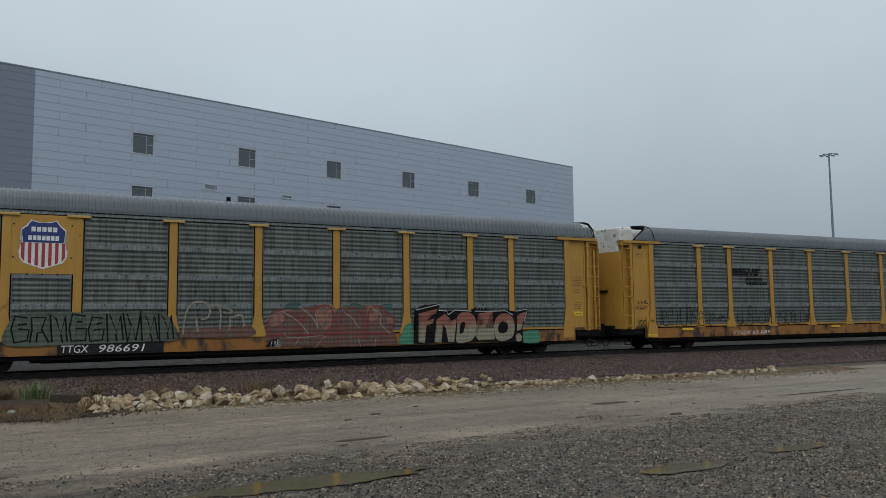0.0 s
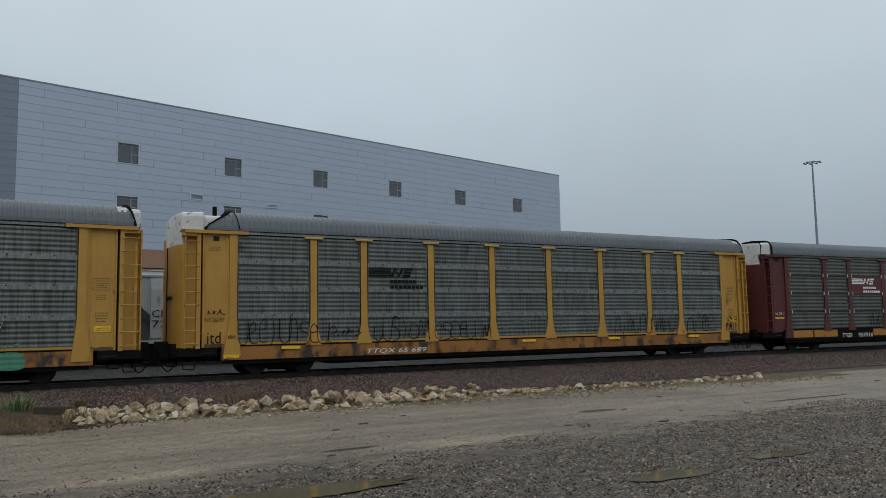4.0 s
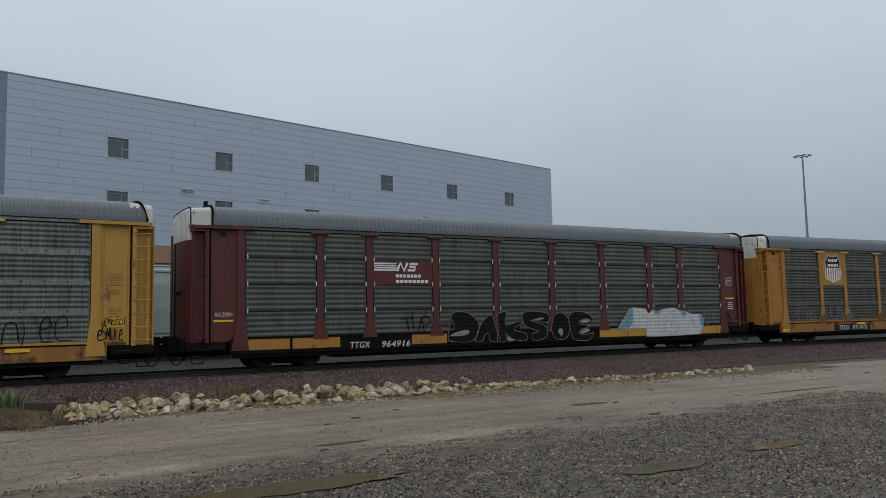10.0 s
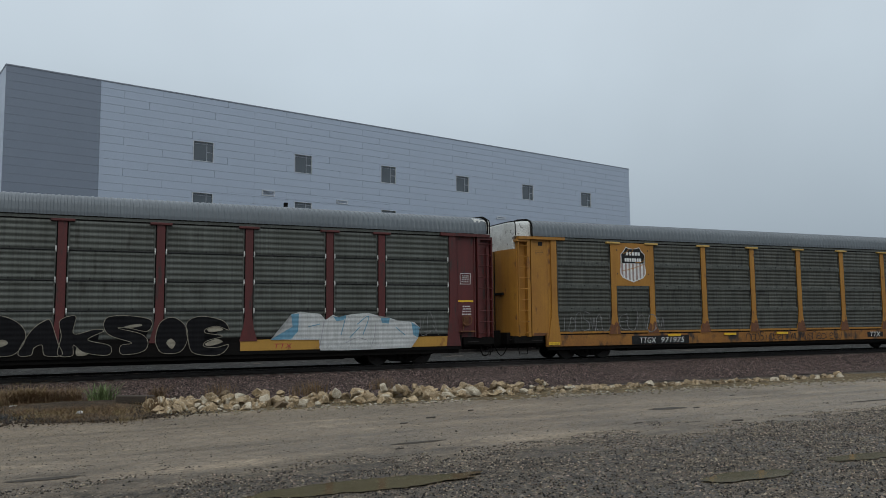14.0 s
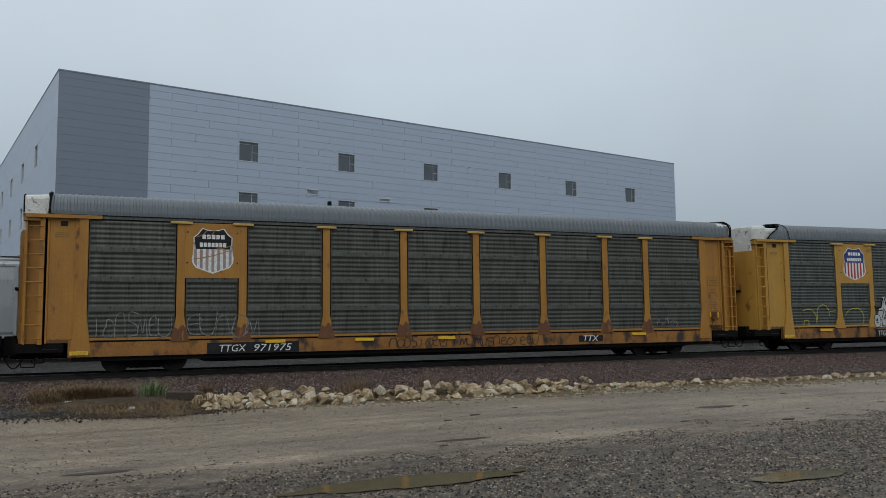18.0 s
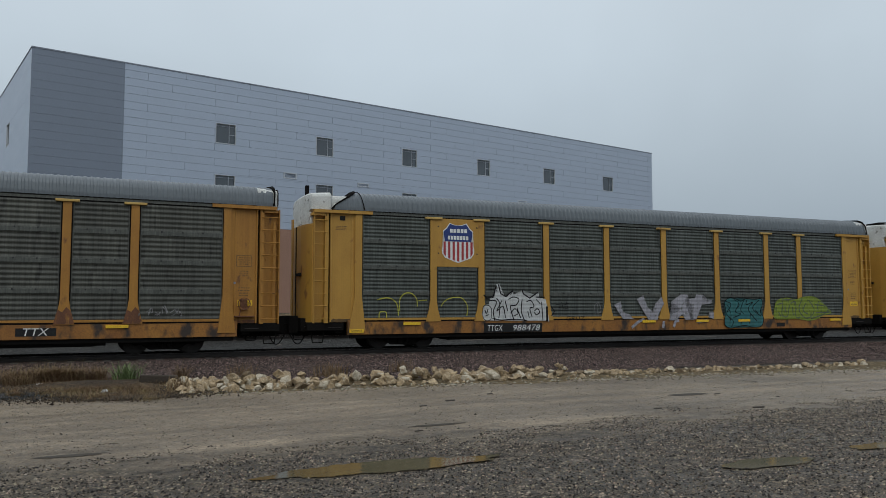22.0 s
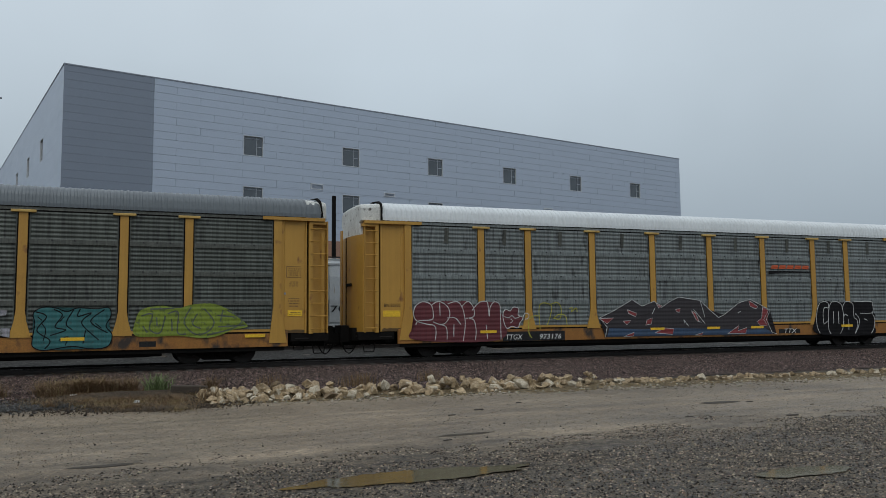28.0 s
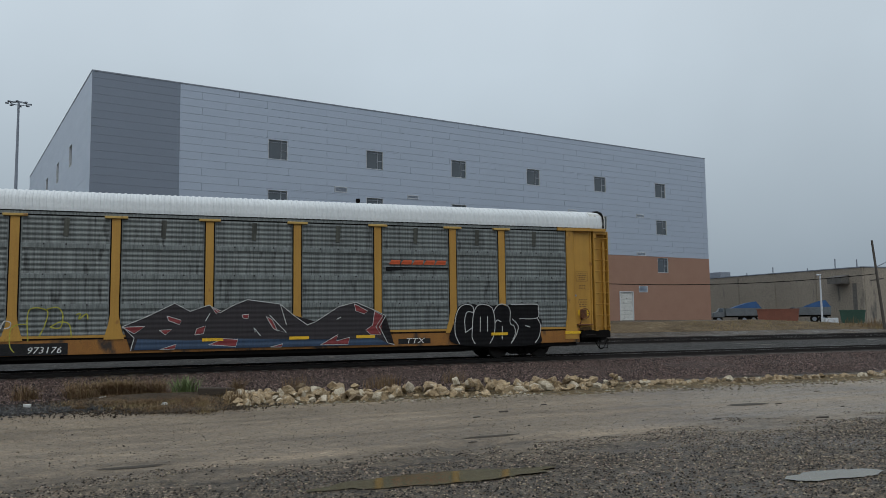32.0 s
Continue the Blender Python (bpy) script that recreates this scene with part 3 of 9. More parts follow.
part("roof", box(0.4, LONG - 0.4, 0.4, DEEP - 0.4, TOP - 1.0, TOP - 0.6), ASPHALT_ROOF, building)
bm = bmesh.new()
bx(bm, -0.03, LONG + 0.03, -0.03, 0.42, TOP - 0.1, TOP)
bx(bm, -0.03, 0.42, 0.42, DEEP, TOP - 0.1, TOP)
part("parapet_cap", bm, JOINT, building)
# cladding: courses a storey's quarter high, with staggered joints
COURSE = 4.29 / 7
k = 0
z = BRICK_TOP
while z < TOP - 0.12:
    zt = min(z + COURSE, TOP - 0.1)
    shift = (0.0, 1.9, 0.0, 3.0)[k % 4]
    us = [0.0, STRIP] + [STRIP + 1.75 + shift + 5.4 * i for i in range(12)]
    us = [u for u in us if u < LONG - 0.5] + [LONG]
    for a, b in zip(us[:-1], us[1:]):
        for r in cut_rects(a, b, z, zt, front + vents):
            m_ = CLAD_D if b <= STRIP + 0.01 else CLAD
            g = 0.012 if m_ is CLAD else 0.006
            part("cladding_panel", box(r[0] + g * 0.6, r[1] - g * 0.6, 0.0, 0.06, r[2] + (g if abs(r[2] - z) < 1e-6 else 0), r[3] - 0.006), m_, building)
    for v0, v1 in ((0.0, 17.0), (17.0, 34.0), (34.0, DEEP)):
        for r in cut_rects(v0, v1, z, zt, side_wins):
            part("cladding_panel", box(0.0, 0.06, r[0] + 0.005, r[1] - 0.005, r[2] + 0.004, r[3] - 0.003), CLAD, building)
    z += COURSE
    k += 1
bm = bmesh.new()
for r in cut_rects(0.0, LONG, BASE - 0.6, BRICK_TOP - 0.01, front + vents + [door_hole]):
    bx(bm, r[0], r[1], -0.03, 0.06, r[2], r[3])
part("brick_base", bm, BRICK, building, "red-brown brick base")
bm = bmesh.new()
for r in cut_rects(0.0, DEEP, BASE - 0.6, BRICK_TOP - 0.01, side_wins):
    bx(bm, -0.03, 0.06, r[0] + 0.06, r[1], r[2], r[3])
part("brick_base", bm, BRICK, building)


def window(u0, u1, z0, z1, side=False):
    """A recessed square window: frame, tall left pane, two small right panes."""
    w, h = u1 - u0, z1 - z0
    m = Matrix.Translation((u0, 0, z0)) if not side else Matrix.Translation((0, u1, z0)) @ pose(0, 0, 0, 0, 0, -90)
    fr = bmesh.new()
    for a in ((0, w, 0, 0.05), (0, 0.04, 0.05, h), (w - 0.04, w, 0.05, h), (0.04, w - 0.04, h - 0.03, h)):
        bx(fr, a[0], a[1], -0.015, 0.2, a[2], a[3])
    win = part("window", fr, TRIM, building, m=m)
    part("mullion", box(w * 0.66, w * 0.66 + 0.06, 0.08, 0.18, 0.06, h - 0.05), FRAME_D, win)
    part("transom", box(w * 0.66 + 0.06, w - 0.05, 0.08, 0.18, h * 0.46, h * 0.46 + 0.06), FRAME_D, win)
    part("transom", box(0.06, w - 0.05, 0.09, 0.17, h * 0.86, h * 0.86 + 0.04), JOINT, win)
    part("pane", box(0.06, w * 0.66, 0.12, 0.135, 0.06, h * 0.86), GLASS, win)
    part("pane", box(w * 0.66 + 0.06, w - 0.05, 0.12, 0.135, 0.06, h * 0.46), GLASS, win)
    part("pane", box(w * 0.66 + 0.06, w - 0.05, 0.12, 0.135, h * 0.46 + 0.06, h * 0.86), GLASS, win)
    part("pane", box(0.06, w - 0.05, 0.12, 0.135, h * 0.86 + 0.04, h - 0.05), GLASS, win)
    return win


for r in front:
    window(*r)
for r in side_wins:
    window(*r, side=True)
for a, b, c, d in vents:
    bm = bmesh.new()
    for q in ((a, b, c, c + 0.07), (a, b, d - 0.07, d), (a, a + 0.07, c + 0.07, d - 0.07), (b - 0.07, b, c + 0.07, d - 0.07)):
        bx(bm, q[0], q[1], -0.05, 0.06, q[2], q[3])
    lv = part("louvre", bm, TRIM, building)
    nb = max(3, int((d - c) / 0.1))
    for i in range(nb):
        zz = c + 0.07 + (d - c - 0.14) * (i + 0.2) / nb
        part("blade", prism(bmesh.new(), [(-0.03, zz), (0.03, zz + 0.045), (0.03, zz + 0.06), (-0.03, zz + 0.015)], a + 0.07, b - 0.07, "x"), CLAD, lv)
bm = bmesh.new()
for q in ((53.5, 53.6, BASE, 4.5), (55.52, 55.62, BASE, 4.5), (53.6, 55.52, 4.4, 4.5)):
    bx(bm, q[0], q[1], -0.06, 0.2, q[2], q[3])
gate = part("loading_door", bm, TRIM, building, "white roll-up loading door")
for i in range(8):
    z0 = BASE + (4.4 - BASE) * i / 8
    part("slat", box(53.6, 55.52, 0.05, 0.1, z0 + 0.01, z0 + 3.2 / 8 - 0.01), WHITE, gate)


# ---- the bilevel motor-car carriers of the moving train ----
POSTS = [-9.05, -7.09, -4.26, -1.43, 1.43, 4.26, 7.09, 9.05]
Z_SILL, Z_DECK, Z_EAVE, Z_CREST = 0.54, 1.06, 4.93, 5.68
HALF = 1.52
made = {}


def cached(key, make, material):
    k_ = (key, material.name)
    if k_ not in made:
        made[k_] = mesh_of(key.split("/")[0], make(), material)
    return made[k_]


def post_mesh():
    bm = bmesh.new()
    prism(bm, [(-0.30, 0.98), (0.30, 0.98), (0.17, 1.46), (0.125, 1.76), (0.125, 4.80), (-0.125, 4.80), (-0.125, 1.76), (-0.17, 1.46)], -0.05, 0.02)
    return bm


def screen_mesh(w, h, flat, n):
    """One pressed sheet with n rounded ribs along its length."""
    steps = 8
    prof = []
    for i in range(n * steps + 1):
        c_ = math.cos(math.tau * i / steps)
        prof.append((-0.011 - 0.011 * math.copysign(abs(c_) ** (0.8 if not flat else 0.6), -c_), h * i / (n * steps)))
    bm = bmesh.new()
    rows_ = [[bm.verts.new((x, y, z)) for y, z in prof] for x in (-w / 2, w / 2)]
    for i in range(len(prof) - 1):
        bm.faces.new((rows_[0][i], rows_[1][i], rows_[1][i + 1], rows_[0][i + 1]))
    for f in bm.faces:
        f.smooth = True
    for x in (-w / 2, w / 2 - 0.035):
        bx(bm, x, x + 0.035, -0.036, 0.0, 0.0, h)
    back = [bm.verts.new(p) for p in ((-w / 2, 0.03, 0), (w / 2, 0.03, 0), (w / 2, 0.03, h), (-w / 2, 0.03, h))]
    bm.faces.new(back[::-1])
    bm.faces.new((rows_[0][0], back[0], back[1], rows_[1][0]))
    bm.faces.new((rows_[0][-1], rows_[1][-1], back[2], back[3]))
    return bm


def roof_mesh(slant=0.0, droop=0.0):
    """The arched roof, pressed into ribs across the car; slant and droop: how far its two ends run back at the crest."""
    prof = [(-HALF - 0.02, Z_EAVE + 0.02), (-HALF - 0.02, Z_EAVE + 0.14)]
    for i in range(1, 15):
        a = i / 14
        w_ = math.radians(90 * a)
        prof.append((-HALF * math.cos(w_) ** 0.5 if a < 1 else 0.0, Z_EAVE + 0.14 + (Z_CREST - Z_EAVE - 0.14) * math.sin(w_) ** 0.62))
    prof = prof + [(-y, z) for y, z in prof[-2::-1]]
    xs = []
    x = -12.9
    while x < 13.3:
        xs += [(x, 0.0), (x + 0.08, 0.0), (x + 0.105, 0.016), (x + 0.165, 0.016)]
        x += 0.19
    xs.append((13.45, 0.0))
    bm = bmesh.new()
    high = lambda z: max(0.0, (z - Z_EAVE - 0.1) / (Z_CREST - Z_EAVE - 0.1))
    keep = lambda x, z: min(max(x, -12.9 + slant * high(z)), 13.45 - droop * high(z))
    grid = [[bm.verts.new((keep(x, z), y * (1 + u * 0.55), z + u * (1 if k_ not in (0, 1, len(prof) - 2, len(prof) - 1) else 0))) for k_, (y, z) in enumerate(prof)] for x, u in xs]
    for a, b in zip(grid[:-1], grid[1:]):
        for j in range(len(prof) - 1):
            bm.faces.new((a[j], b[j], b[j + 1], a[j + 1]))
    return bm


def end_column_mesh():
    """The post at the end of the screens, flared at its foot."""
    y = -HALF
    return prism(bmesh.new(), [(-12.26, 0.66), (-11.66, 0.66), (-11.80, 1.9), (-11.80, 4.84), (-12.06, 4.84), (-12.06, 1.9)], y - 0.045, y + 0.06)


def ladder_well_mesh(out):
    """The channel at the corner of the car, in which the ladder stands."""
    y = -HALF
    return prism(bmesh.new(), [(-out, y), (0.04 - out, y), (0.04 - out, y + 0.20), (-13.15, y + 0.20), (-13.15, y - 0.03), (-13.02, y - 0.03), (-13.02, y + 0.26), (-out, y + 0.26)], 0.95, 4.84, "z")


def end_panel_mesh():
    """The flat pressed panel between the ladder and the post."""
    y = -HALF
    return prism(bmesh.new(), [(-12.95, y + 0.12), (-12.95, y + 0.02), (-12.90, y + 0.02), (-12.88, y + 0.06), (-12.2, y + 0.06), (-12.16, y + 0.03), (-12.06, y + 0.03), (-12.06, y + 0.12)], 0.98, 4.82, "z")


def header_mesh():
    bm = bmesh.new()
    bx(bm, -13.55, -11.42, -HALF - 0.10, -HALF + 0.3, 4.82, 4.93)
    bx(bm, -13.62, -13.1, -HALF - 0.03, -HALF + 0.35, 4.72, 4.82)
    return bm


def sill_mesh():
    bm = bmesh.new()
    bx(bm, -12.3, 12.3, -HALF - 0.015, -HALF + 0.12, Z_SILL, Z_DECK)
    return bm


def frame_mesh():
    bm = bmesh.new()
    bx(bm, -13.2, 13.2, -HALF + 0.2, HALF - 0.2, 0.96, Z_DECK)
    bx(bm, -14.0, 14.0, -0.3, 0.3, 0.48, 0.95)
    bx(bm, -12.2, 12.2, -HALF + 0.06, -HALF + 0.16, 0.40, 0.56)
    bx(bm, -12.2, 12.2, HALF - 0.16, HALF - 0.06, 0.44, 0.56)
    bx(bm, -8.3, 8.3, -1.30, 1.30, 0.31, 0.58)
    bx(bm, -8.0, 8.0, -0.45, 0.45, 0.25, 0.6)
    for x in (-12.6, -7.6, -3.8, 0, 3.8, 7.6, 12.6):
        bx(bm, x - 0.12, x + 0.12, -HALF + 0.14, HALF - 0.14, 0.6, 0.95)
    for s in (-1, 1):
        bx(bm, s * 13.3, s * 14.2, -0.12, 0.12, 0.62, 0.86)
        bx(bm, min(s * 14.1, s * 14.32), max(s * 14.1, s * 14.32), -0.18, 0.18, 0.55, 0.92)
    for s in (-1, 1):
        bx(bm, min(s * 13.15, s * 13.85), max(s * 13.15, s * 13.85), -1.05, 1.05, 0.66, 1.12)
        bx(bm, min(s * 13.85, s * 14.15), max(s * 13.85, s * 14.15), -0.5, 0.5, 0.6, 1.2)
    bx(bm, 2.2, 3.6, -1.0, -0.5, 0.42, 0.8)
    bx(bm, -3.2, -2.6, -0.9, -0.6, 0.35, 0.75)
    return bm


def bogie_mesh():
    bm = bmesh.new()
    for s in (-1, 1):
        y = s * 0.98
        prism(bm, [(-1.25, 0.36), (-0.7, 0.30), (-0.45, 0.14), (0.45, 0.14), (0.7, 0.30), (1.25, 0.36), (1.25, 0.55), (0.75, 0.62), (0.3, 0.7), (-0.3, 0.7), (-0.75, 0.62), (-1.25, 0.55)], y - 0.09, y + 0.09)
        for x in (-0.87, 0.87):
            rod(bm, (x, y + s * 0.14, 0.42), (x, y + s * 0.20, 0.42), 0.14, 10)
        for x in (-0.14, 0.14):
            rod(bm, (x, y + s * 0.1, 0.2), (x, y + s * 0.1, 0.52), 0.09, 8)
    bx(bm, -0.22, 0.22, -1.0, 1.0, 0.42, 0.62)
    return bm


def wheelset_mesh():
    bm = bmesh.new()
    rod(bm, (0, -0.95, 0), (0, 0.95, 0), 0.075, 8)
    for s in (-1, 1):
        y = s * 0.752
        rod(bm, (0, y - 0.065, 0), (0, y + 0.065, 0), 0.42, 24)
        rod(bm, (0, y - s * 0.095, 0), (0, y - s * 0.065, 0), 0.45, 24)
        for k_ in range(5):
            a = k_ * math.tau / 5
            rod(bm, (0.24 * math.cos(a), y + s * 0.065, 0.24 * math.sin(a)), (0.24 * math.cos(a), y + s * 0.075, 0.24 * math.sin(a)), 0.05, 6)
    return bm


def end_cap_mesh():
    """The upper end of the car, under the end of the roof."""
    half = [(1.28, 4.86), (1.46, 4.95), (1.46, 5.38), (1.42, 5.48), (1.3, 5.53), (0.75, 5.56), (0.3, 5.57)]
    bm = bmesh.new()
    rows_ = []
    for x, out, up in ((-13.66, 0.96, -0.06), (-13.62, 1.0, 0.0), (-12.94, 1.0, 0.05), (-12.85, 0.93, -0.05), (-11.9, 0.93, -0.05)):
        ring = [(1.28, 4.44)] + half
        ring = [(y * out, z + (up if z > 5.0 else 0)) for y, z in ring]
        ring = ring + [(-y, z) for y, z in ring[::-1]]
        rows_.append([bm.verts.new((x, y, z)) for y, z in ring])
    for A, B in zip(rows_[:-1], rows_[1:]):
        for i in range(len(A)):
            j = (i + 1) % len(A)
            bm.faces.new((A[i], A[j], B[j], B[i]))
    bm.faces.new(rows_[0][::-1])
    bm.faces.new(rows_[-1])
    return bm


def end_door_mesh():
    bm = bmesh.new()
    for s in (-1, 1):
        pts = [(0.02, -13.82), (0.55, -13.79), (1.05, -13.70), (1.44, -13.585), (1.44, -13.48), (1.05, -13.60), (0.02, -13.70)]
        pts = [(x, s * y) for y, x in pts]
        prism(bm, pts, 0.98, 4.44, "z")
    return bm


def strap_mesh():
    """A black strap round the white end cap."""
    pts = [(-1.47, 4.97), (-1.47, 5.39), (-1.43, 5.50), (-1.31, 5.55), (-0.75, 5.58), (-0.3, 5.58), (0.3, 5.58), (0.75, 5.58), (1.31, 5.55), (1.43, 5.50), (1.47, 5.39), (1.47, 4.97)]
    return tube(bmesh.new(), [(-13.62, y, z) for y, z in pts], 0.022, 5)


def bolt_row(xs, z):
    bm = bmesh.new()
    for x in xs:
        bx(bm, x - 0.022, x + 0.022, -0.02, 0.0, z - 0.022, z + 0.022)
    return bm


LADDER = {1: 13.54, -1: 13.70}      # how far the ladders reach out at the two ends
bays = list(zip([-11.80] + POSTS, POSTS + [11.80]))
WHEELS = []          # wheelsets with their place in the bogie, for motions()
CARS = []


def autorack(label, paint, sill_paint, screen, strip, roof, capmat, start, flat=False, ribs=6, slant=0.0, droop=0.0, strapped=False):
    """One enclosed motor-car carrier; start is where its middle stands on the line at the clip's start."""
    car = thing("autorack_car", label, "railcar", "cars of the near train")
    put("underframe", cached("underframe", frame_mesh, BLACK), car)
    put("roof", cached(f"roof/{slant}/{droop}", lambda: roof_mesh(slant, droop), roof), car)
    if slant:
        put("roof_strap", cached("roof_strap", roof_strap_mesh, BLACK), car)
    for turn in (0, 180):
        side = pose(0, 0, 0, 0, 0, turn)
        put("side_sill", cached("side_sill", sill_mesh, sill_paint), car, side)
        put("top_rail", cached("top_rail", lambda: box(-11.8, 11.8, -HALF - 0.015, -HALF + 0.03, 4.835, 4.925), strip if strip is not BOLT else screen), car, side)
        put("bottom_rail", cached("bottom_rail", lambda: box(-11.7, 11.7, -HALF - 0.04, -HALF, 1.045, 1.12), sill_paint if paint is RED else paint), car, side)
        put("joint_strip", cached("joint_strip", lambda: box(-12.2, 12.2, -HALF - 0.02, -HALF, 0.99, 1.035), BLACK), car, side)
        # two black strips painted as the shade under the eave and top rail
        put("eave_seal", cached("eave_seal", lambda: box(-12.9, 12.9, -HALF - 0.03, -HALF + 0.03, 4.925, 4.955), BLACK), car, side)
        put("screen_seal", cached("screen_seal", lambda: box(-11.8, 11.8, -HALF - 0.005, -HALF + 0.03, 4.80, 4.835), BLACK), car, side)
        for x in POSTS:
            # black strip standing in for the shaded gap on both sides of the post
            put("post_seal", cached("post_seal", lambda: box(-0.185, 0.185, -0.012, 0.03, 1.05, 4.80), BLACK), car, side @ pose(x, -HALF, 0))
            p_ = put("post", cached("post", post_mesh, paint), car, side @ pose(x, -HALF, 0))
            put("post_cap", cached("post_cap", lambda: soft_box(-0.34, 0.34, -0.11, 0.05, 4.755, 4.835, r=0.012), CAP_OF.get(paint.name, paint)), p_)
        for x0, x1 in bays:
            a, b = x0 + (0.165 if x0 > -11.7 else 0.03), x1 - (0.165 if x1 < 11.7 else 0.03)
            w = round(b - a, 2)
            for j in range(4):
                z0 = 1.07 + 0.935 * j
                key = f"screen_panel/{w}/{flat}/{ribs}"
                pn = put("screen_panel", cached(key, lambda w=w: screen_mesh(w, 0.932, flat, ribs), screen), car, side @ pose((a + b) / 2, -HALF + 0.01, z0))
                if j:
                    hh = 0.155 if not flat else 0.034
                    put("seam_strip", cached(f"seam_strip/{w}/{flat}", lambda w=w, hh=hh: soft_box(-w / 2, w / 2, -0.043, 0.0, -hh / 2, hh / 2, r=0.008), strip), pn)
                    put("bolts", cached(f"bolts/{w}", lambda w=w: bolt_row([-w / 4, 0.0, w / 4], 0.05), BOLT), pn, pose(0, -0.043, 0))["kind"] = "stuff"
        for flip in (1, -1):
            def flipped(make):
                def go():
                    bm = make()
                    if flip < 0:
                        for v in bm.verts:
                            v.co.x = -v.co.x
                        bmesh.ops.reverse_faces(bm, faces=bm.faces[:])
                    return bm
                return go
            col = put("end_column", cached(f"end_column/{flip}", flipped(end_column_mesh), paint), car, side)
            put("ladder_well", cached(f"ladder_well/{flip}", flipped(lambda: ladder_well_mesh(LADDER[flip])), paint), col)
            put("end_panel", cached(f"end_panel/{flip}", flipped(end_panel_mesh), paint), col)
            # black backing that paints the shade inside this gap
            put("door_gap", cached(f"door_gap/{flip}", flipped(lambda: box(-13.04, -12.94, -HALF + 0.2, -HALF + 0.24, 1.0, 4.8)), BLACK), col)
            put("header_plate", cached(f"header_plate/{flip}", flipped(header_mesh), paint), col)
            for i in range(9):
                z = 1.12 + 0.43 * i
                put("rung", cached(f"rung/{flip}", flipped(lambda: rod(bmesh.new(), (0.02 - LADDER[flip], -HALF - 0.035, 0), (-13.06, -HALF - 0.045, 0), 0.016, 6)), paint), col, pose(0, 0, z))
    for turn in (0, 180):
        put("end_cap", cached("end_cap", end_cap_mesh, capmat), car, pose(0, 0, 0, 0, 0, turn))
        if strapped:
            put("cap_strap", cached("cap_strap", strap_mesh, BLACK), car, pose(0, 0, 0, 0, 0, turn))
        dr = put("end_door", cached("end_door", end_door_mesh, paint), car, pose(0, 0, 0, 0, 0, turn))
        put("latch_bar", cached("latch_bar", lambda: soft_box(-13.88, -13.80, -0.75, -0.1, 2.62, 2.72, r=0.01), BLACK), dr)
        put("joint_strip", cached("door_joint", lambda: box(-13.85, -13.80, -0.02, 0.02, 1.0, 4.42), BLACK), dr)
        at, run = (-12.93, slant) if turn == 0 else (13.46, -droop)
        put("roof_edge", cached(f"roof_edge/{at}/{run}", lambda at=at, run=run: edge_mesh(at, run), BLACK), car)
    for x in (-10.06, 10.06):
        bg = put("bogie", cached("bogie", bogie_mesh, BLACK), car, pose(x, 0, 0))
        for d in (-0.87, 0.87):
            WHEELS.append((put("wheelset", cached("wheelset", wheelset_mesh, STEEL), bg, pose(d, 0, 0.42)), d))
    for turn in (0, 180):
        for s in (-1, 1):
            es = put("end_sill", cached(f"end_sill/{s}", lambda s=s: soft_box(min(s * 12.42, s * 13.74), max(s * 12.42, s * 13.74), -HALF + 0.06, -HALF + 0.3, 0.68, 0.975, r=0.02), BLACK), car, pose(0, 0, 0, 0, 0, turn))
            put("stirrup", cached(f"stirrup/{s}", lambda s=s: stirrup_mesh(s), BLACK), es)
            put("grab_iron", cached(f"grab_iron/{s}", lambda s=s: rod(bmesh.new(), (s * 12.55, -HALF - 0.06, 0.80), (s * 13.0, -HALF - 0.06, 0.80), 0.014, 5), STEEL), es)
    CARS.append((car, start))
    return car


def stirrup_mesh(s):
    """The bent step under the corner of the car."""
    bm = bmesh.new()
    rod(bm, (s * 13.15, -HALF + 0.02, 0.62), (s * 13.2, -HALF + 0.02, 0.28), 0.018, 6)
    rod(bm, (s * 13.6, -HALF + 0.02, 0.62), (s * 13.55, -HALF + 0.02, 0.28), 0.018, 6)
    rod(bm, (s * 13.2, -HALF + 0.02, 0.28), (s * 13.55, -HALF + 0.02, 0.28), 0.018, 6)
    return bm


ARCH = [(-1.56, 4.95), (-1.56, 5.12), (-1.55, 5.28), (-1.5, 5.42), (-1.38, 5.55), (-1.15, 5.64), (-0.85, 5.68), (-0.4, 5.70), (0.4, 5.70), (0.85, 5.68), (1.15, 5.64), (1.38, 5.55), (1.5, 5.42), (1.56, 5.12), (1.56, 4.95)]


def edge_mesh(at, run):
    """The ragged black seal round the end of the roof; run: how far it leans back at the crest."""
    r_ = random.Random(5)
    pts = [(at + run * max(0.0, (z - Z_EAVE - 0.1) / 0.65) + r_.uniform(-0.04, 0.04), y, z + 0.01) for y, z in ARCH]
    return tube(bmesh.new(), pts, [r_.uniform(0.022, 0.06) for _ in pts], 6)


def roof_strap_mesh():
    """A thin strap over the roof, some way in from its end."""
    return tube(bmesh.new(), [(-11.72 - 0.25 * (z - 4.95), y * 1.012, z + 0.025) for y, z in ARCH], 0.016, 5)


CAP_OF = {"yellow_paint": PALE_Y, "faded_yellow_paint": PALE_Y}
START = [9.6, 38.25, 66.8, 95.25, 123.74, 152.35]
car_1 = autorack("yellow enclosed motor-car carrier with grey screens and graffiti", YELLOW, SILL_Y, GALV, BAND, ROOF, WHITE, START[0], droop=0.25)
car_2 = autorack("yellow enclosed motor-car carrier with pale grey screens", YELLOW, SILL_Y, GALV, BAND, ROOF, WHITE, START[1], slant=0.95, droop=0.25)
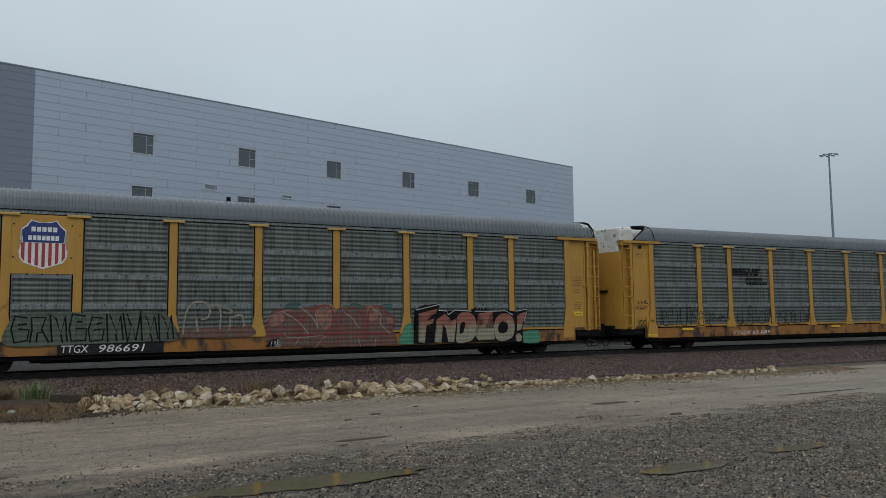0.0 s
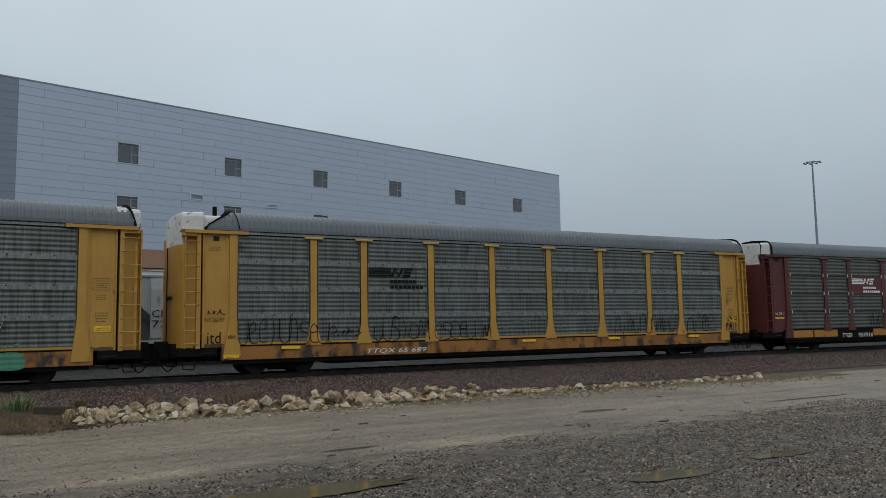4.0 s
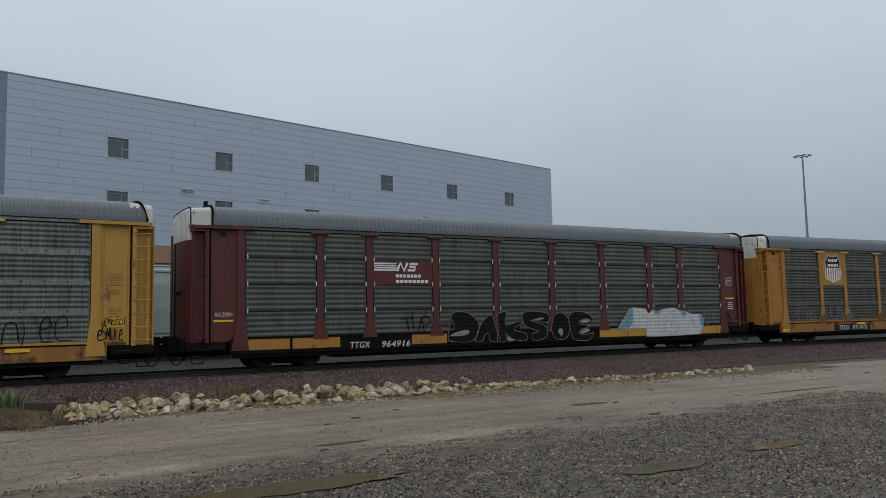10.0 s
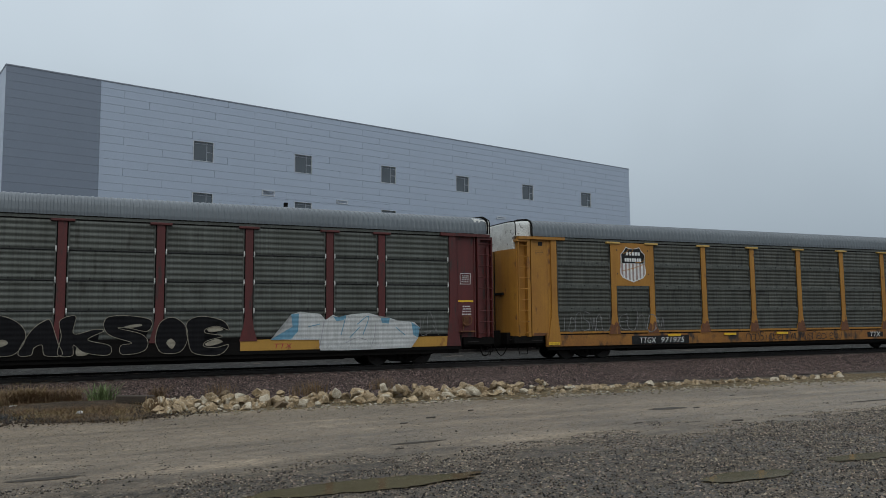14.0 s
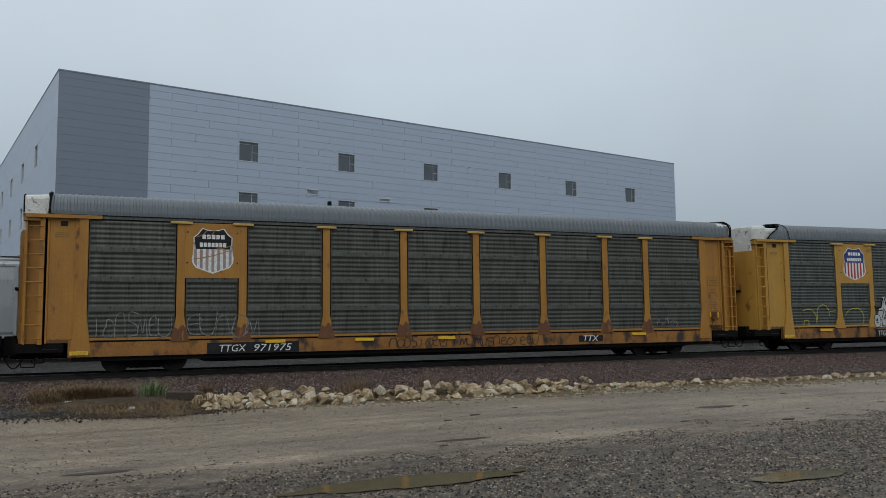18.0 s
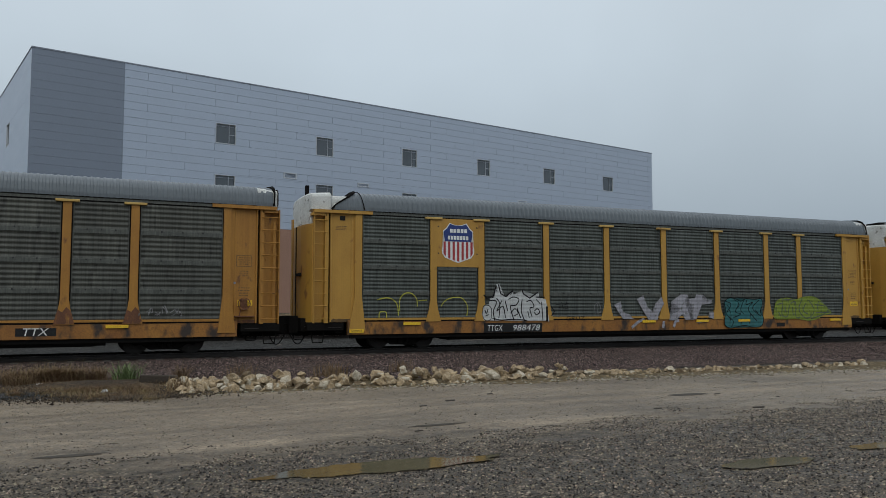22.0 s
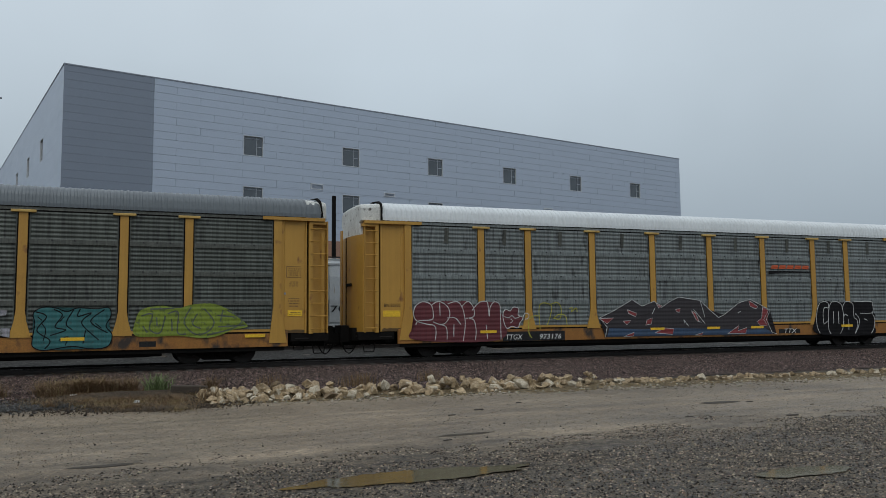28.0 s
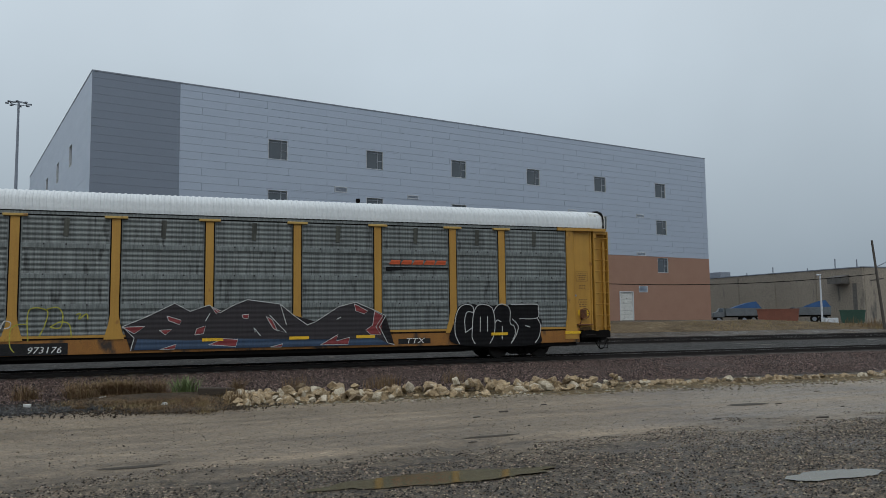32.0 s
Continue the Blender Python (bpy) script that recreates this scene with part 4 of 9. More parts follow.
car_3 = autorack("dark red enclosed motor-car carrier with weathered screens", RED, BLACK, GALV_F, BOLT, ROOF, WHITE, START[2], flat=True, ribs=5, strapped=True)
car_4 = autorack("faded yellow enclosed motor-car carrier with dirty screens", YELLOW_OLD, SILL_Y, GALV_DIM, BAND_DIM, ROOF, WHITE, START[3], strapped=True)
car_5 = autorack("yellow enclosed motor-car carrier with a striped shield", YELLOW, SILL_Y, GALV_G, BAND_DIM, ROOF, WHITE, START[4], ribs=7, slant=0.95, droop=0.1)
car_6 = autorack("yellow enclosed motor-car carrier with a white roof", YELLOW, SILL_Y, GALV_L, BAND, ROOF_W, WHITE, START[5])


# ---- paint on the cars ----
FACE_Y = -HALF - 0.056
RP = lambda name, c, c2=None, **k_: mat(name, c, c2, k_.get("rough", 0.6), scale=3.0, fine=40, bump=0.0, grain=0.18, lines=0.6 * k_.get("lines", 0.25), c3=k_.get("under"), spots=k_.get("worn", 0.0), ribs=True)
G_GREEN = RP("faded_green_spray", (0.088, 0.118, 0.072), (0.05, 0.066, 0.045), lines=0.5, under=(0.085, 0.09, 0.08), worn=0.55)
G_MINTY = RP("pale_green_spray", (0.15, 0.19, 0.12), (0.1, 0.13, 0.09))
G_RUDDY = RP("deep_red_spray", (0.20, 0.038, 0.028), (0.14, 0.034, 0.026), lines=0.4)
G_DARK = RP("black_spray", (0.006, 0.006, 0.007), (0.014, 0.014, 0.015), rough=0.9)
G_DARK.node_tree.nodes["Principled BSDF"].inputs["Specular IOR Level"].default_value = 0.12
G_SOOT = RP("sooty_black_spray", (0.022, 0.02, 0.022), (0.036, 0.03, 0.034), rough=0.85)
G_CREAM = RP("cream_spray", (0.30, 0.27, 0.20), (0.2, 0.18, 0.14))
G_TEALD = RP("faded_teal_spray", (0.03, 0.10, 0.085), (0.045, 0.08, 0.07), lines=0.5)
G_WHITE = RP("white_spray", (0.55, 0.56, 0.55), (0.38, 0.39, 0.38))
G_SKY = RP("pale_blue_spray", (0.085, 0.23, 0.34), (0.14, 0.28, 0.36))
G_BRICK = RP("faded_red_spray", (0.165, 0.058, 0.04), (0.10, 0.05, 0.038), lines=0.5, under=(0.085, 0.09, 0.08), worn=0.55)
G_PINK = RP("salmon_spray", (0.30, 0.125, 0.085), (0.22, 0.10, 0.07), under=(0.085, 0.09, 0.08), worn=0.55)
G_MAROON = RP("maroon_spray", (0.115, 0.016, 0.022), (0.085, 0.014, 0.018))
G_NAVY = RP("navy_spray", (0.024, 0.055, 0.11), (0.03, 0.055, 0.1))
G_RED = RP("red_spray", (0.24, 0.028, 0.03), (0.17, 0.024, 0.026))
G_TEAL = RP("teal_spray", (0.022, 0.14, 0.14), (0.018, 0.10, 0.105), under=(0.03, 0.075, 0.072), worn=0.3)
G_LIME = RP("lime_spray", (0.20, 0.26, 0.016), (0.13, 0.18, 0.02), under=(0.075, 0.10, 0.03), worn=0.35)
G_YEL = RP("yellow_spray", (0.40, 0.38, 0.035), (0.28, 0.27, 0.035))
G_MINT = RP("mint_spray", (0.055, 0.24, 0.14), (0.05, 0.17, 0.11))
G_LILAC = RP("grey_lilac_spray", (0.34, 0.33, 0.36), (0.22, 0.215, 0.235), lines=0.3, under=(0.10, 0.105, 0.095), worn=0.2)
G_GHOST = RP("worn_white_spray", (0.26, 0.255, 0.25), (0.15, 0.15, 0.15), lines=0.6, under=(0.085, 0.09, 0.08), worn=0.55)
ORANGE = RP("orange_red_paint", (0.52, 0.085, 0.02), (0.42, 0.07, 0.02), lines=0.1)
G_FADE = RP("salmon_over_cream_spray", (0.30, 0.265, 0.18), (0.22, 0.2, 0.14))
f_n, f_l = G_FADE.node_tree.nodes, G_FADE.node_tree.links
f_b, f_c, f_s, f_r, f_x, f_z = f_n["Principled BSDF"], f_n.new("ShaderNodeTexCoord"), f_n.new("ShaderNodeSeparateXYZ"), f_n.new("ShaderNodeMapRange"), f_n.new("ShaderNodeMix"), f_n.new("ShaderNodeTexNoise")
f_a = f_n.new("ShaderNodeMath")
f_a.operation, f_a.inputs[1].default_value = "MULTIPLY_ADD", 0.7
f_z.inputs["Scale"].default_value = 3.0
f_r.inputs["From Min"].default_value, f_r.inputs["From Max"].default_value = 1.45, 1.75
f_x.data_type, f_x.inputs[7].default_value = "RGBA", (0.235, 0.085, 0.055, 1)
f_old = f_b.inputs["Base Color"].links[0].from_socket
f_l.new(f_c.outputs["Object"], f_s.inputs[0])
f_l.new(f_c.outputs["Object"], f_z.inputs["Vector"])
f_l.new(f_z.outputs["Fac"], f_a.inputs[0])
f_l.new(f_s.outputs["Z"], f_a.inputs[2])
f_l.new(f_a.outputs[0], f_r.inputs["Value"])
f_l.new(f_r.outputs[0], f_x.inputs[0])
f_l.new(f_old, f_x.inputs[6])
f_l.new(f_x.outputs[2], f_b.inputs["Base Color"])
BLUE_P = mat("shield_blue", (0.012, 0.032, 0.17), (0.015, 0.035, 0.14), 0.5, scale=4, bump=0)
RED_P = mat("shield_red", (0.36, 0.03, 0.035), (0.3, 0.03, 0.03), 0.5, scale=4, bump=0)
FADED = mat("faded_shield_red", (0.26, 0.15, 0.13), (0.34, 0.3, 0.27), 0.6, scale=2, bump=0)


def spline(pts, closed=False, n=6):
    """A smooth line through a few points."""
    out, k_ = [], len(pts)
    for i in range(k_ if closed else k_ - 1):
        g_ = lambda j: Vector(pts[j % k_] if closed else pts[max(0, min(k_ - 1, j))])
        a, b, c, d = g_(i - 1), g_(i), g_(i + 1), g_(i + 2)
        for s in range(n):
            t = s / n
            out.append(0.5 * (2 * b + (c - a) * t + (2 * a - 5 * b + 4 * c - d) * t * t + (3 * b - a - 3 * c + d) * t ** 3))
    if not closed:
        out.append(Vector(pts[-1]))
    return [(p.x, p.y) for p in out]


class Paint:
    """Flat paint in one colour, drawn in a box of the car's side: u from 0 to 1 along, v from 0 to 1 up."""
    def __init__(self, x0, x1, z0, z1, y=FACE_Y):
        self.bm, self.b, self.y, self.strokes = bmesh.new(), (x0, x1, z0, z1), y, 0

    def at(self, p):
        x0, x1, z0, z1 = self.b
        return (x0 + (x1 - x0) * p[0], z0 + (z1 - z0) * p[1])

    def fill(self, pts, smooth_=False):
        self.strokes += 1
        pts = spline(pts, True) if smooth_ else pts
        q = [self.at(p) for p in pts]
        f = self.bm.faces.new([self.bm.verts.new((x, self.y, z)) for x, z in q])
        bmesh.ops.triangulate(self.bm, faces=[f])
        return self

    def line(self, pts, w, smooth_=True, closed=False):
        """A brush stroke w metres wide."""
        self.strokes += 1
        pts = spline(pts, closed) if smooth_ else pts
        q = [Vector(self.at(p)) for p in pts]
        if closed:
            q.append(q[0])
        L_, R_ = [], []
        for i, p in enumerate(q):
            d = (q[min(i + 1, len(q) - 1)] - q[max(i - 1, 0)])
            d = d.normalized() if d.length > 1e-6 else Vector((1, 0))
            nrm = Vector((-d.y, d.x)) * w / 2
            L_.append(self.bm.verts.new((p.x + nrm.x, self.y, p.y + nrm.y)))
            R_.append(self.bm.verts.new((p.x - nrm.x, self.y, p.y - nrm.y)))
        for i in range(len(q) - 1):
            self.bm.faces.new((L_[i], R_[i], R_[i + 1], L_[i + 1]))
        return self

    def on(self, name, material, parent, label=""):
        for f in self.bm.faces:
            f.normal_update()
            if f.normal.y > 0:
                f.normal_flip()
        me = bpy.data.meshes.new(name)
        self.bm.to_mesh(me)
        self.bm.free()
        me.materials.append(material)
        ob = put(name, me, parent, None, label)
        if self.strokes > 1:
            ob["kind"] = "stuff"
        return ob


def lettering(body, x0, x1, z0, z1, material, parent, name="lettering", y=FACE_Y - 0.004, shear=0.0, bold=0.0, label=""):
    """Words in the built-in font, fitted into a box on the car's side."""
    cu = bpy.data.curves.new(name, "FONT")
    cu.body, cu.resolution_u, cu.offset, cu.shear = body, 2, bold, shear
    tmp = bpy.data.objects.new("tmp", cu)
    me = bpy.data.meshes.new_from_object(tmp)
    bpy.data.objects.remove(tmp)
    co = np.array([v.co[:] for v in me.vertices])
    lo, hi = co.min(0), co.max(0)
    for v in me.vertices:
        a, b_ = v.co.x, v.co.y
        v.co = (x0 + (a - lo[0]) / (hi[0] - lo[0]) * (x1 - x0), y, z0 + (b_ - lo[1]) / (hi[1] - lo[1]) * (z1 - z0))
    me.materials.clear()
    me.materials.append(material)
    return put(name, me, parent, None, label)


def bars(x0, x1, z0, z1, n, material, parent, name="marking", y=FACE_Y, cells=0, even=0):
    """Writing too small to read, or a mark: n lines, each broken into cells."""
    P_ = Paint(x0, x1, z0, z1, y)
    r_ = random.Random(int(abs(x0 * 100)) + n)
    for i in range(n):
        v0, v1 = ((i + 0.3) / n, (i + 0.66) / n) if cells else ((i + 0.15) / n, (i + 0.8) / n)
        u = 0.0 if cells == 0 else r_.uniform(0, 0.15)
        if even:
            for c_ in range(even):
                P_.fill([((c_ + 0.1) / even, v0), ((c_ + 0.88) / even, v0), ((c_ + 0.88) / even, v1), ((c_ + 0.1) / even, v1)])
        elif cells == 0:
            P_.fill([(0, v0), (1, v0), (1, v1), (0, v1)])
        else:
            while u < 0.95:
                e = min(1.0, u + r_.uniform(0.5, 1.6) / cells)
                P_.fill([(u, v0), (e, v0), (e, v1), (u, v1)])
                u = e + 0.35 / cells
    return P_.on(name, material, parent)


def shield(car, blue, red, pale, x=-8.06, z0=3.18, z1=4.64, w=1.27, scratched=False):
    """A striped shield emblem on a yellow plate in the second bay."""
    paint = YELLOW if not scratched else YELLOW_OLD
    plate = part("emblem_plate", soft_box(-8.94, -7.20, -HALF - 0.05, -HALF - 0.02, 3.0, 4.80, r=0.006), paint, car)
    b_ = (x - w / 2, x + w / 2, z0, z1)
    out = [(0.5, 0.0), (0.69, 0.06), (0.90, 0.125), (0.985, 0.23), (1.0, 0.34), (0.97, 0.44), (0.93, 0.53), (0.92, 0.66), (0.965, 0.785), (0.86, 0.86), (0.76, 0.985), (0.63, 0.945), (0.5, 0.93)]
    out = out + [(1 - u, v) for u, v in out[-2:0:-1]]
    grow = [(0.5 + (u - 0.5) * 1.05, 0.5 + (v - 0.5) * 1.045) for u, v in out]
    y = FACE_Y
    Paint(*b_, y).fill(grow).on("emblem_border", pale, plate)
    edge_u = lambda v: float(np.interp(v, [0.0, 0.06, 0.125, 0.23, 0.34, 0.44, 0.53], [0.0, 0.19, 0.40, 0.485, 0.5, 0.47, 0.43]))
    top = [p for p in out if p[1] > 0.52]
    Paint(*b_, y - 0.004).fill(top).on("emblem_field", blue, plate)
    n = 13
    for i in range(0, n, 2):
        u0, u1 = 0.03 + 0.94 * i / n, 0.03 + 0.94 * (i + 1) / n
        bot = lambda u: next((v / 100 for v in range(0, 53) if edge_u(v / 100) >= abs(u - 0.5)), 0.53)
        b0, b1 = bot(u0), bot(u1)
        if min(b0, b1) < 0.5:
            Paint(*b_, y - 0.004).fill([(u0, max(b0, 0.02)), (u1, max(b1, 0.02)), (u1, 0.525), (u0, 0.525)]).on("emblem_stripe", red, plate)
    W_ = b_[1] - b_[0]
    H_ = z1 - z0
    bars(b_[0] + W_ * 0.22, b_[0] + W_ * 0.80, z0 + H_ * 0.735, z0 + H_ * 0.885, 1, pale, plate, "emblem_bar", y - 0.008, even=5)
    bars(b_[0] + W_ * 0.16, b_[0] + W_ * 0.84, z0 + H_ * 0.555, z0 + H_ * 0.705, 1, pale, plate, "emblem_bar", y - 0.008, even=7)
    for bx_, bz in ((-8.86, 4.5), (-8.86, 3.5), (-7.28, 4.5), (-7.28, 3.5)):
        part("bolt", soft_box(bx_ - 0.025, bx_ + 0.025, -HALF - 0.062, -HALF - 0.05, bz - 0.025, bz + 0.025, r=0.004), BOLT, plate)
    if scratched:
        S_ = Paint(*b_, y - 0.009)
        for a, c in (((0.1, 0.8), (0.35, 0.95)), ((0.35, 0.78), (0.55, 0.98)), ((0.02, 0.3), (0.9, 0.5)), ((0.6, 0.55), (0.95, 0.62))):
            S_.line([a, ((a[0] + c[0]) / 2 + 0.02, (a[1] + c[1]) / 2 - 0.02), c], 0.025)
        S_.on("scratch", paint, plate)


def horse_logo(car, material, panel=None):
    """A four-bar emblem with two slanted capitals, and two lines of bars for its words."""
    base = car
    if panel:
        base = part("emblem_panel", soft_box(-6.95, -4.40, -HALF - 0.04, -HALF - 0.02, 2.93, 3.86, r=0.006), panel, car)
    y = FACE_Y
    for i in range(4):
        P_ = Paint(-6.93, -5.05, 3.46, 3.78, y)
        P_.fill([(0.0, 0.03 + 0.26 * i), (0.52 - 0.02 * i, 0.03 + 0.26 * i), (0.54, 0.20 + 0.26 * i), (0.02, 0.20 + 0.26 * i)])
        P_.on("emblem_bar", material, base)
    Q_ = Paint(-6.0, -5.05, 3.46, 3.78, y - 0.004)
    Q_.line([(0.05, 0.0), (0.2, 1.0), (0.36, 0.05), (0.52, 1.0)], 0.11, False)
    Q_.line([(0.52, 0.12), (0.85, 0.12), (0.88, 0.48), (0.62, 0.55), (0.64, 0.88), (1.0, 0.88)], 0.09, False)
    Q_.on("emblem_mark", material, base)
    bars(-6.03, -4.92, 3.19, 3.37, 1, material, base, "emblem_bar", y, even=7)
    bars(-6.03, -4.60, 2.98, 3.16, 1, material, base, "emblem_bar", y, even=8)


def number(car, mark, digits, x, xd, z0=0.60, z1=0.83, panel=None):
    """The car's stencilled number on the sill."""
    if panel:
        part("number_panel", box(panel[0], panel[1], -HALF - 0.024, -HALF - 0.015, 0.545, 0.9), BLACK_P, car)
    y = -HALF - 0.030
    lettering(mark, x[0], x[1], z0, z1, WHITE_P, car, "stencil", y, 0.15)
    lettering(digits, xd[0], xd[1], z0, z1, WHITE_P, car, "stencil", y, 0.2)


def sill_marks(car, xs):
    for x in xs:
        part("reflector", box(x - 0.33, x + 0.33, -HALF - 0.07, -HALF - 0.015, 0.86, 0.96), MARK_Y, car)


WORN_P = mat("worn_black_stencil", (0.09, 0.05, 0.02), (0.16, 0.085, 0.025), 0.6, scale=6, bump=0)


def door_notes(car, dark=WORN_P, right=True, left=True):
    """Small stencils and labels on the end panels."""
    y = -HALF + 0.052
    if left:
        bars(-12.75, -12.35, 4.22, 4.4, 3, dark, car, "stencil_block", y, cells=6)
        lab = part("warning_label", soft_box(-12.25, -11.72, -HALF - 0.05, -HALF - 0.04, 0.60, 0.72, r=0.003), MARK_Y, car)
        bars(-12.2, -11.78, 0.62, 0.70, 2, dark, lab, "stencil_block", -HALF - 0.053, cells=9)
        # nothing is cut: a black plate paints the dark inside of a hole
        part("hole", box(-12.6, -12.4, y, y + 0.006, 4.58, 4.74), BLACK_P, car)
    if right:
        Paint(12.25, 12.75, 2.88, 3.24, y).line([(0, 0), (1, 0), (1, 1), (0, 1)], 0.02, False, True).on("stencil_box", dark, car)
        bars(12.3, 12.7, 2.92, 3.2, 4, dark, car, "stencil_block", y, cells=5)
        bars(12.35, 12.65, 2.55, 2.75, 3, dark, car, "stencil_block", y, cells=4)
        bars(12.3, 12.7, 1.85, 2.2, 4, dark, car, "stencil_block", y, cells=5)
        lab = part("warning_label", soft_box(12.3, 12.8, y - 0.006, y + 0.004, 1.55, 1.75, r=0.003), MARK_Y, car)
        bars(12.35, 12.75, 1.59, 1.71, 2, dark, lab, "stencil_block", y - 0.009, cells=9)
        part("latch", rod(bmesh.new(), (12.2, y, 2.32), (12.2, y - 0.03, 2.32), 0.04, 10), JOINT, car)


def bubble(u0, u1, v0, v1, r_, wob_=0.05, n=9):
    """A rounded blob's outline within a box."""
    pts = []
    for i in range(n):
        a = math.tau * i / n
        s = 1 + r_.uniform(-wob_, wob_)
        cx, cy = math.cos(a), math.sin(a)
        sq = 1 / max(abs(cx), abs(cy)) ** 0.55
        pts.append(((u0 + u1) / 2 + (u1 - u0) / 2 * cx * s * min(sq, 1.2) * 0.92, (v0 + v1) / 2 + (v1 - v0) / 2 * cy * s * min(sq, 1.2) * 0.92))
    return pts


def scribble(car, box_, n, material, seed, w=0.03, tall=0.9, label=""):
    """A quick hand-style tag: looping strokes."""
    r_ = random.Random(seed)
    P_ = Paint(*box_)
    for i in range(n):
        u0, d = i / n, 1.0 / n
        pts = [(u0 + d * r_.uniform(0, 0.2), r_.uniform(0, 0.3))]
        for k_ in range(r_.randint(3, 5)):
            pts.append((u0 + d * r_.uniform(0.05, 1.1), r_.uniform(0.05, tall if k_ % 2 == 0 else 0.4)))
        P_.line([(min(1, u), v) for u, v in pts], w)
    P_.on("graffiti", material, car, label)


GLYPHS = {"arch": [(0, 0), (0.08, 0.9), (0.45, 1), (0.6, 0.1)], "loop": [(0.1, 0.6), (0, 0.2), (0.3, 0), (0.6, 0.3), (0.5, 0.8), (0.2, 0.9), (0.1, 0.5)], "ess": [(0.6, 0.9), (0.2, 1), (0.1, 0.65), (0.5, 0.45), (0.55, 0.1), (0.1, 0)],
          "stem": [(0.2, 1), (0.25, 0.5), (0.15, 0)], "zig": [(0, 0.1), (0.2, 0.9), (0.35, 0.2), (0.55, 0.95), (0.7, 0)], "cup": [(0, 0.9), (0.05, 0.2), (0.35, 0), (0.6, 0.3), (0.65, 1)], "eye": [(0.1, 0.5), (0.5, 0.6), (0.4, 0.95), (0.1, 0.7), (0.15, 0.1), (0.6, 0.05)]}


def tags(car, box_, n, material, seed, w, label=""):
    """Hand-written letters too loose to read: a run of loops and stems, one stroke each."""
    r_ = random.Random(seed)
    for i in range(n):
        q = GLYPHS[r_.choice(sorted(GLYPHS))]
        h, b_, s = r_.uniform(0.65, 1.0), r_.uniform(0, 0.12), r_.uniform(1.3, 2.1)
        Paint(*box_).line([((i + u * s + r_.uniform(-0.08, 0.08)) / n, b_ + v * h) for u, v in q], w * r_.uniform(0.8, 1.2)).on("graffiti", material, car, label)


def spray(car, pts, material, label="", d=0.0, soft=True):
    """A painted field on the car's side, its outline given in metres along and above the rail."""
    return Paint(0, 1, 0, 1, FACE_Y - d).fill(pts, soft).on("graffiti", material, car, label)


def blot(field, pts, material, d=0.003, soft=True):
    """A smaller field of paint laid on another."""
    Paint(0, 1, 0, 1, FACE_Y - d).fill(pts, soft).on("graffiti_shape", material, field)


def ink(field, pts, material, w, closed=False, d=0.004, soft=True):
    """One stroke of paint."""
    Paint(0, 1, 0, 1, FACE_Y - d).line(pts, w, soft, closed).on("graffiti_stroke", material, field)


# car 1
shield(car_1, BLUE_P, RED_P, WHITE_P)
number(car_1, "TTGX", "986691", (-7.49, -6.72), (-6.42, -5.07), panel=(-7.6, -4.5))
gf = spray(car_1, [(-8.92, 0.86), (-8.95, 1.45), (-8.6, 1.78), (-7.6, 1.86), (-6.4, 1.80), (-5.2, 1.88), (-4.5, 1.78), (-4.15, 1.35), (-4.05, 0.95), (-5.0, 0.90), (-7.0, 0.86)], G_GREEN, "faded green angular graffiti with black edges")
gk = random.Random(3)
for i_ in range(9):
    x_, j_ = -8.85 + 0.52 * i_, lambda a: gk.uniform(-a, a)
    top_ = 1.78 + j_(0.08)
    angular = (([(0.0, 0.0), (0.06, 0.5), (0.0, 1.0), (0.4, 0.95), (0.3, 0.5), (0.5, 0.0)], [(0.16, 0.0), (0.2, 0.4), (0.34, 0.42)]),
               ([(0.0, 1.0), (0.42, 0.94), (0.08, 0.3), (0.5, 0.1)], [(0.0, 0.1), (0.1, 0.0), (0.5, 0.0)]),
               ([(0.0, 0.95), (0.12, 0.0), (0.24, 0.6), (0.36, 0.02), (0.5, 1.0)], [(0.12, 0.95), (0.2, 0.5)]),
               ([(0.05, 0.0), (0.0, 1.0), (0.15, 0.9), (0.3, 0.35), (0.42, 0.95), (0.5, 0.05)], [(0.3, 0.3), (0.34, 0.0)]),
               ([(0.45, 0.9), (0.1, 0.98), (0.0, 0.5), (0.1, 0.02), (0.45, 0.1), (0.48, 0.5), (0.2, 0.5)], [(0.2, 0.7), (0.4, 0.72)]))[gk.randrange(5)]
    for q_ in angular:
        ink(gf, [(x_ + u + j_(0.025), 0.92 + (top_ - 0.92) * v + j_(0.03)) for u, v in q_], G_DARK, 0.05, soft=False)
    ink(gf, [(x_ + 0.06, top_ - 0.16), (x_ + 0.24, top_ - 0.2)], G_MINTY, 0.03, soft=False)
sill_marks(car_1, (-10.6,))
door_notes(car_1)
# car 2
horse_logo(car_2, G_DARK)
lettering("TTQX 65 689", -7.0, -4.5, 0.58, 0.78, WHITE_P, car_2, "stencil", -HALF - 0.03, 0.2)
tags(car_2, (-11.75, -8.2, 1.0, 1.98), 10, G_DARK, 8, 0.03, "thin black looping graffiti")
tags(car_2, (-6.7, -1.6, 1.0, 1.92), 14, G_DARK, 15, 0.03, "thin black looping graffiti")
scribble(car_2, (-8.2, -7.2, 1.2, 1.8), 3, G_DARK, 3, 0.025)
Q_ = Paint(-1.3, 2.6, 1.1, 2.15)
Q_.line([(0, 0.8), (0.1, 0.95), (0.17, 0.9), (0.24, 0.55), (0.34, 0.65), (0.42, 0.55), (0.5, 0.85), (0.62, 0.7), (0.66, 0.55)], 0.035, False)
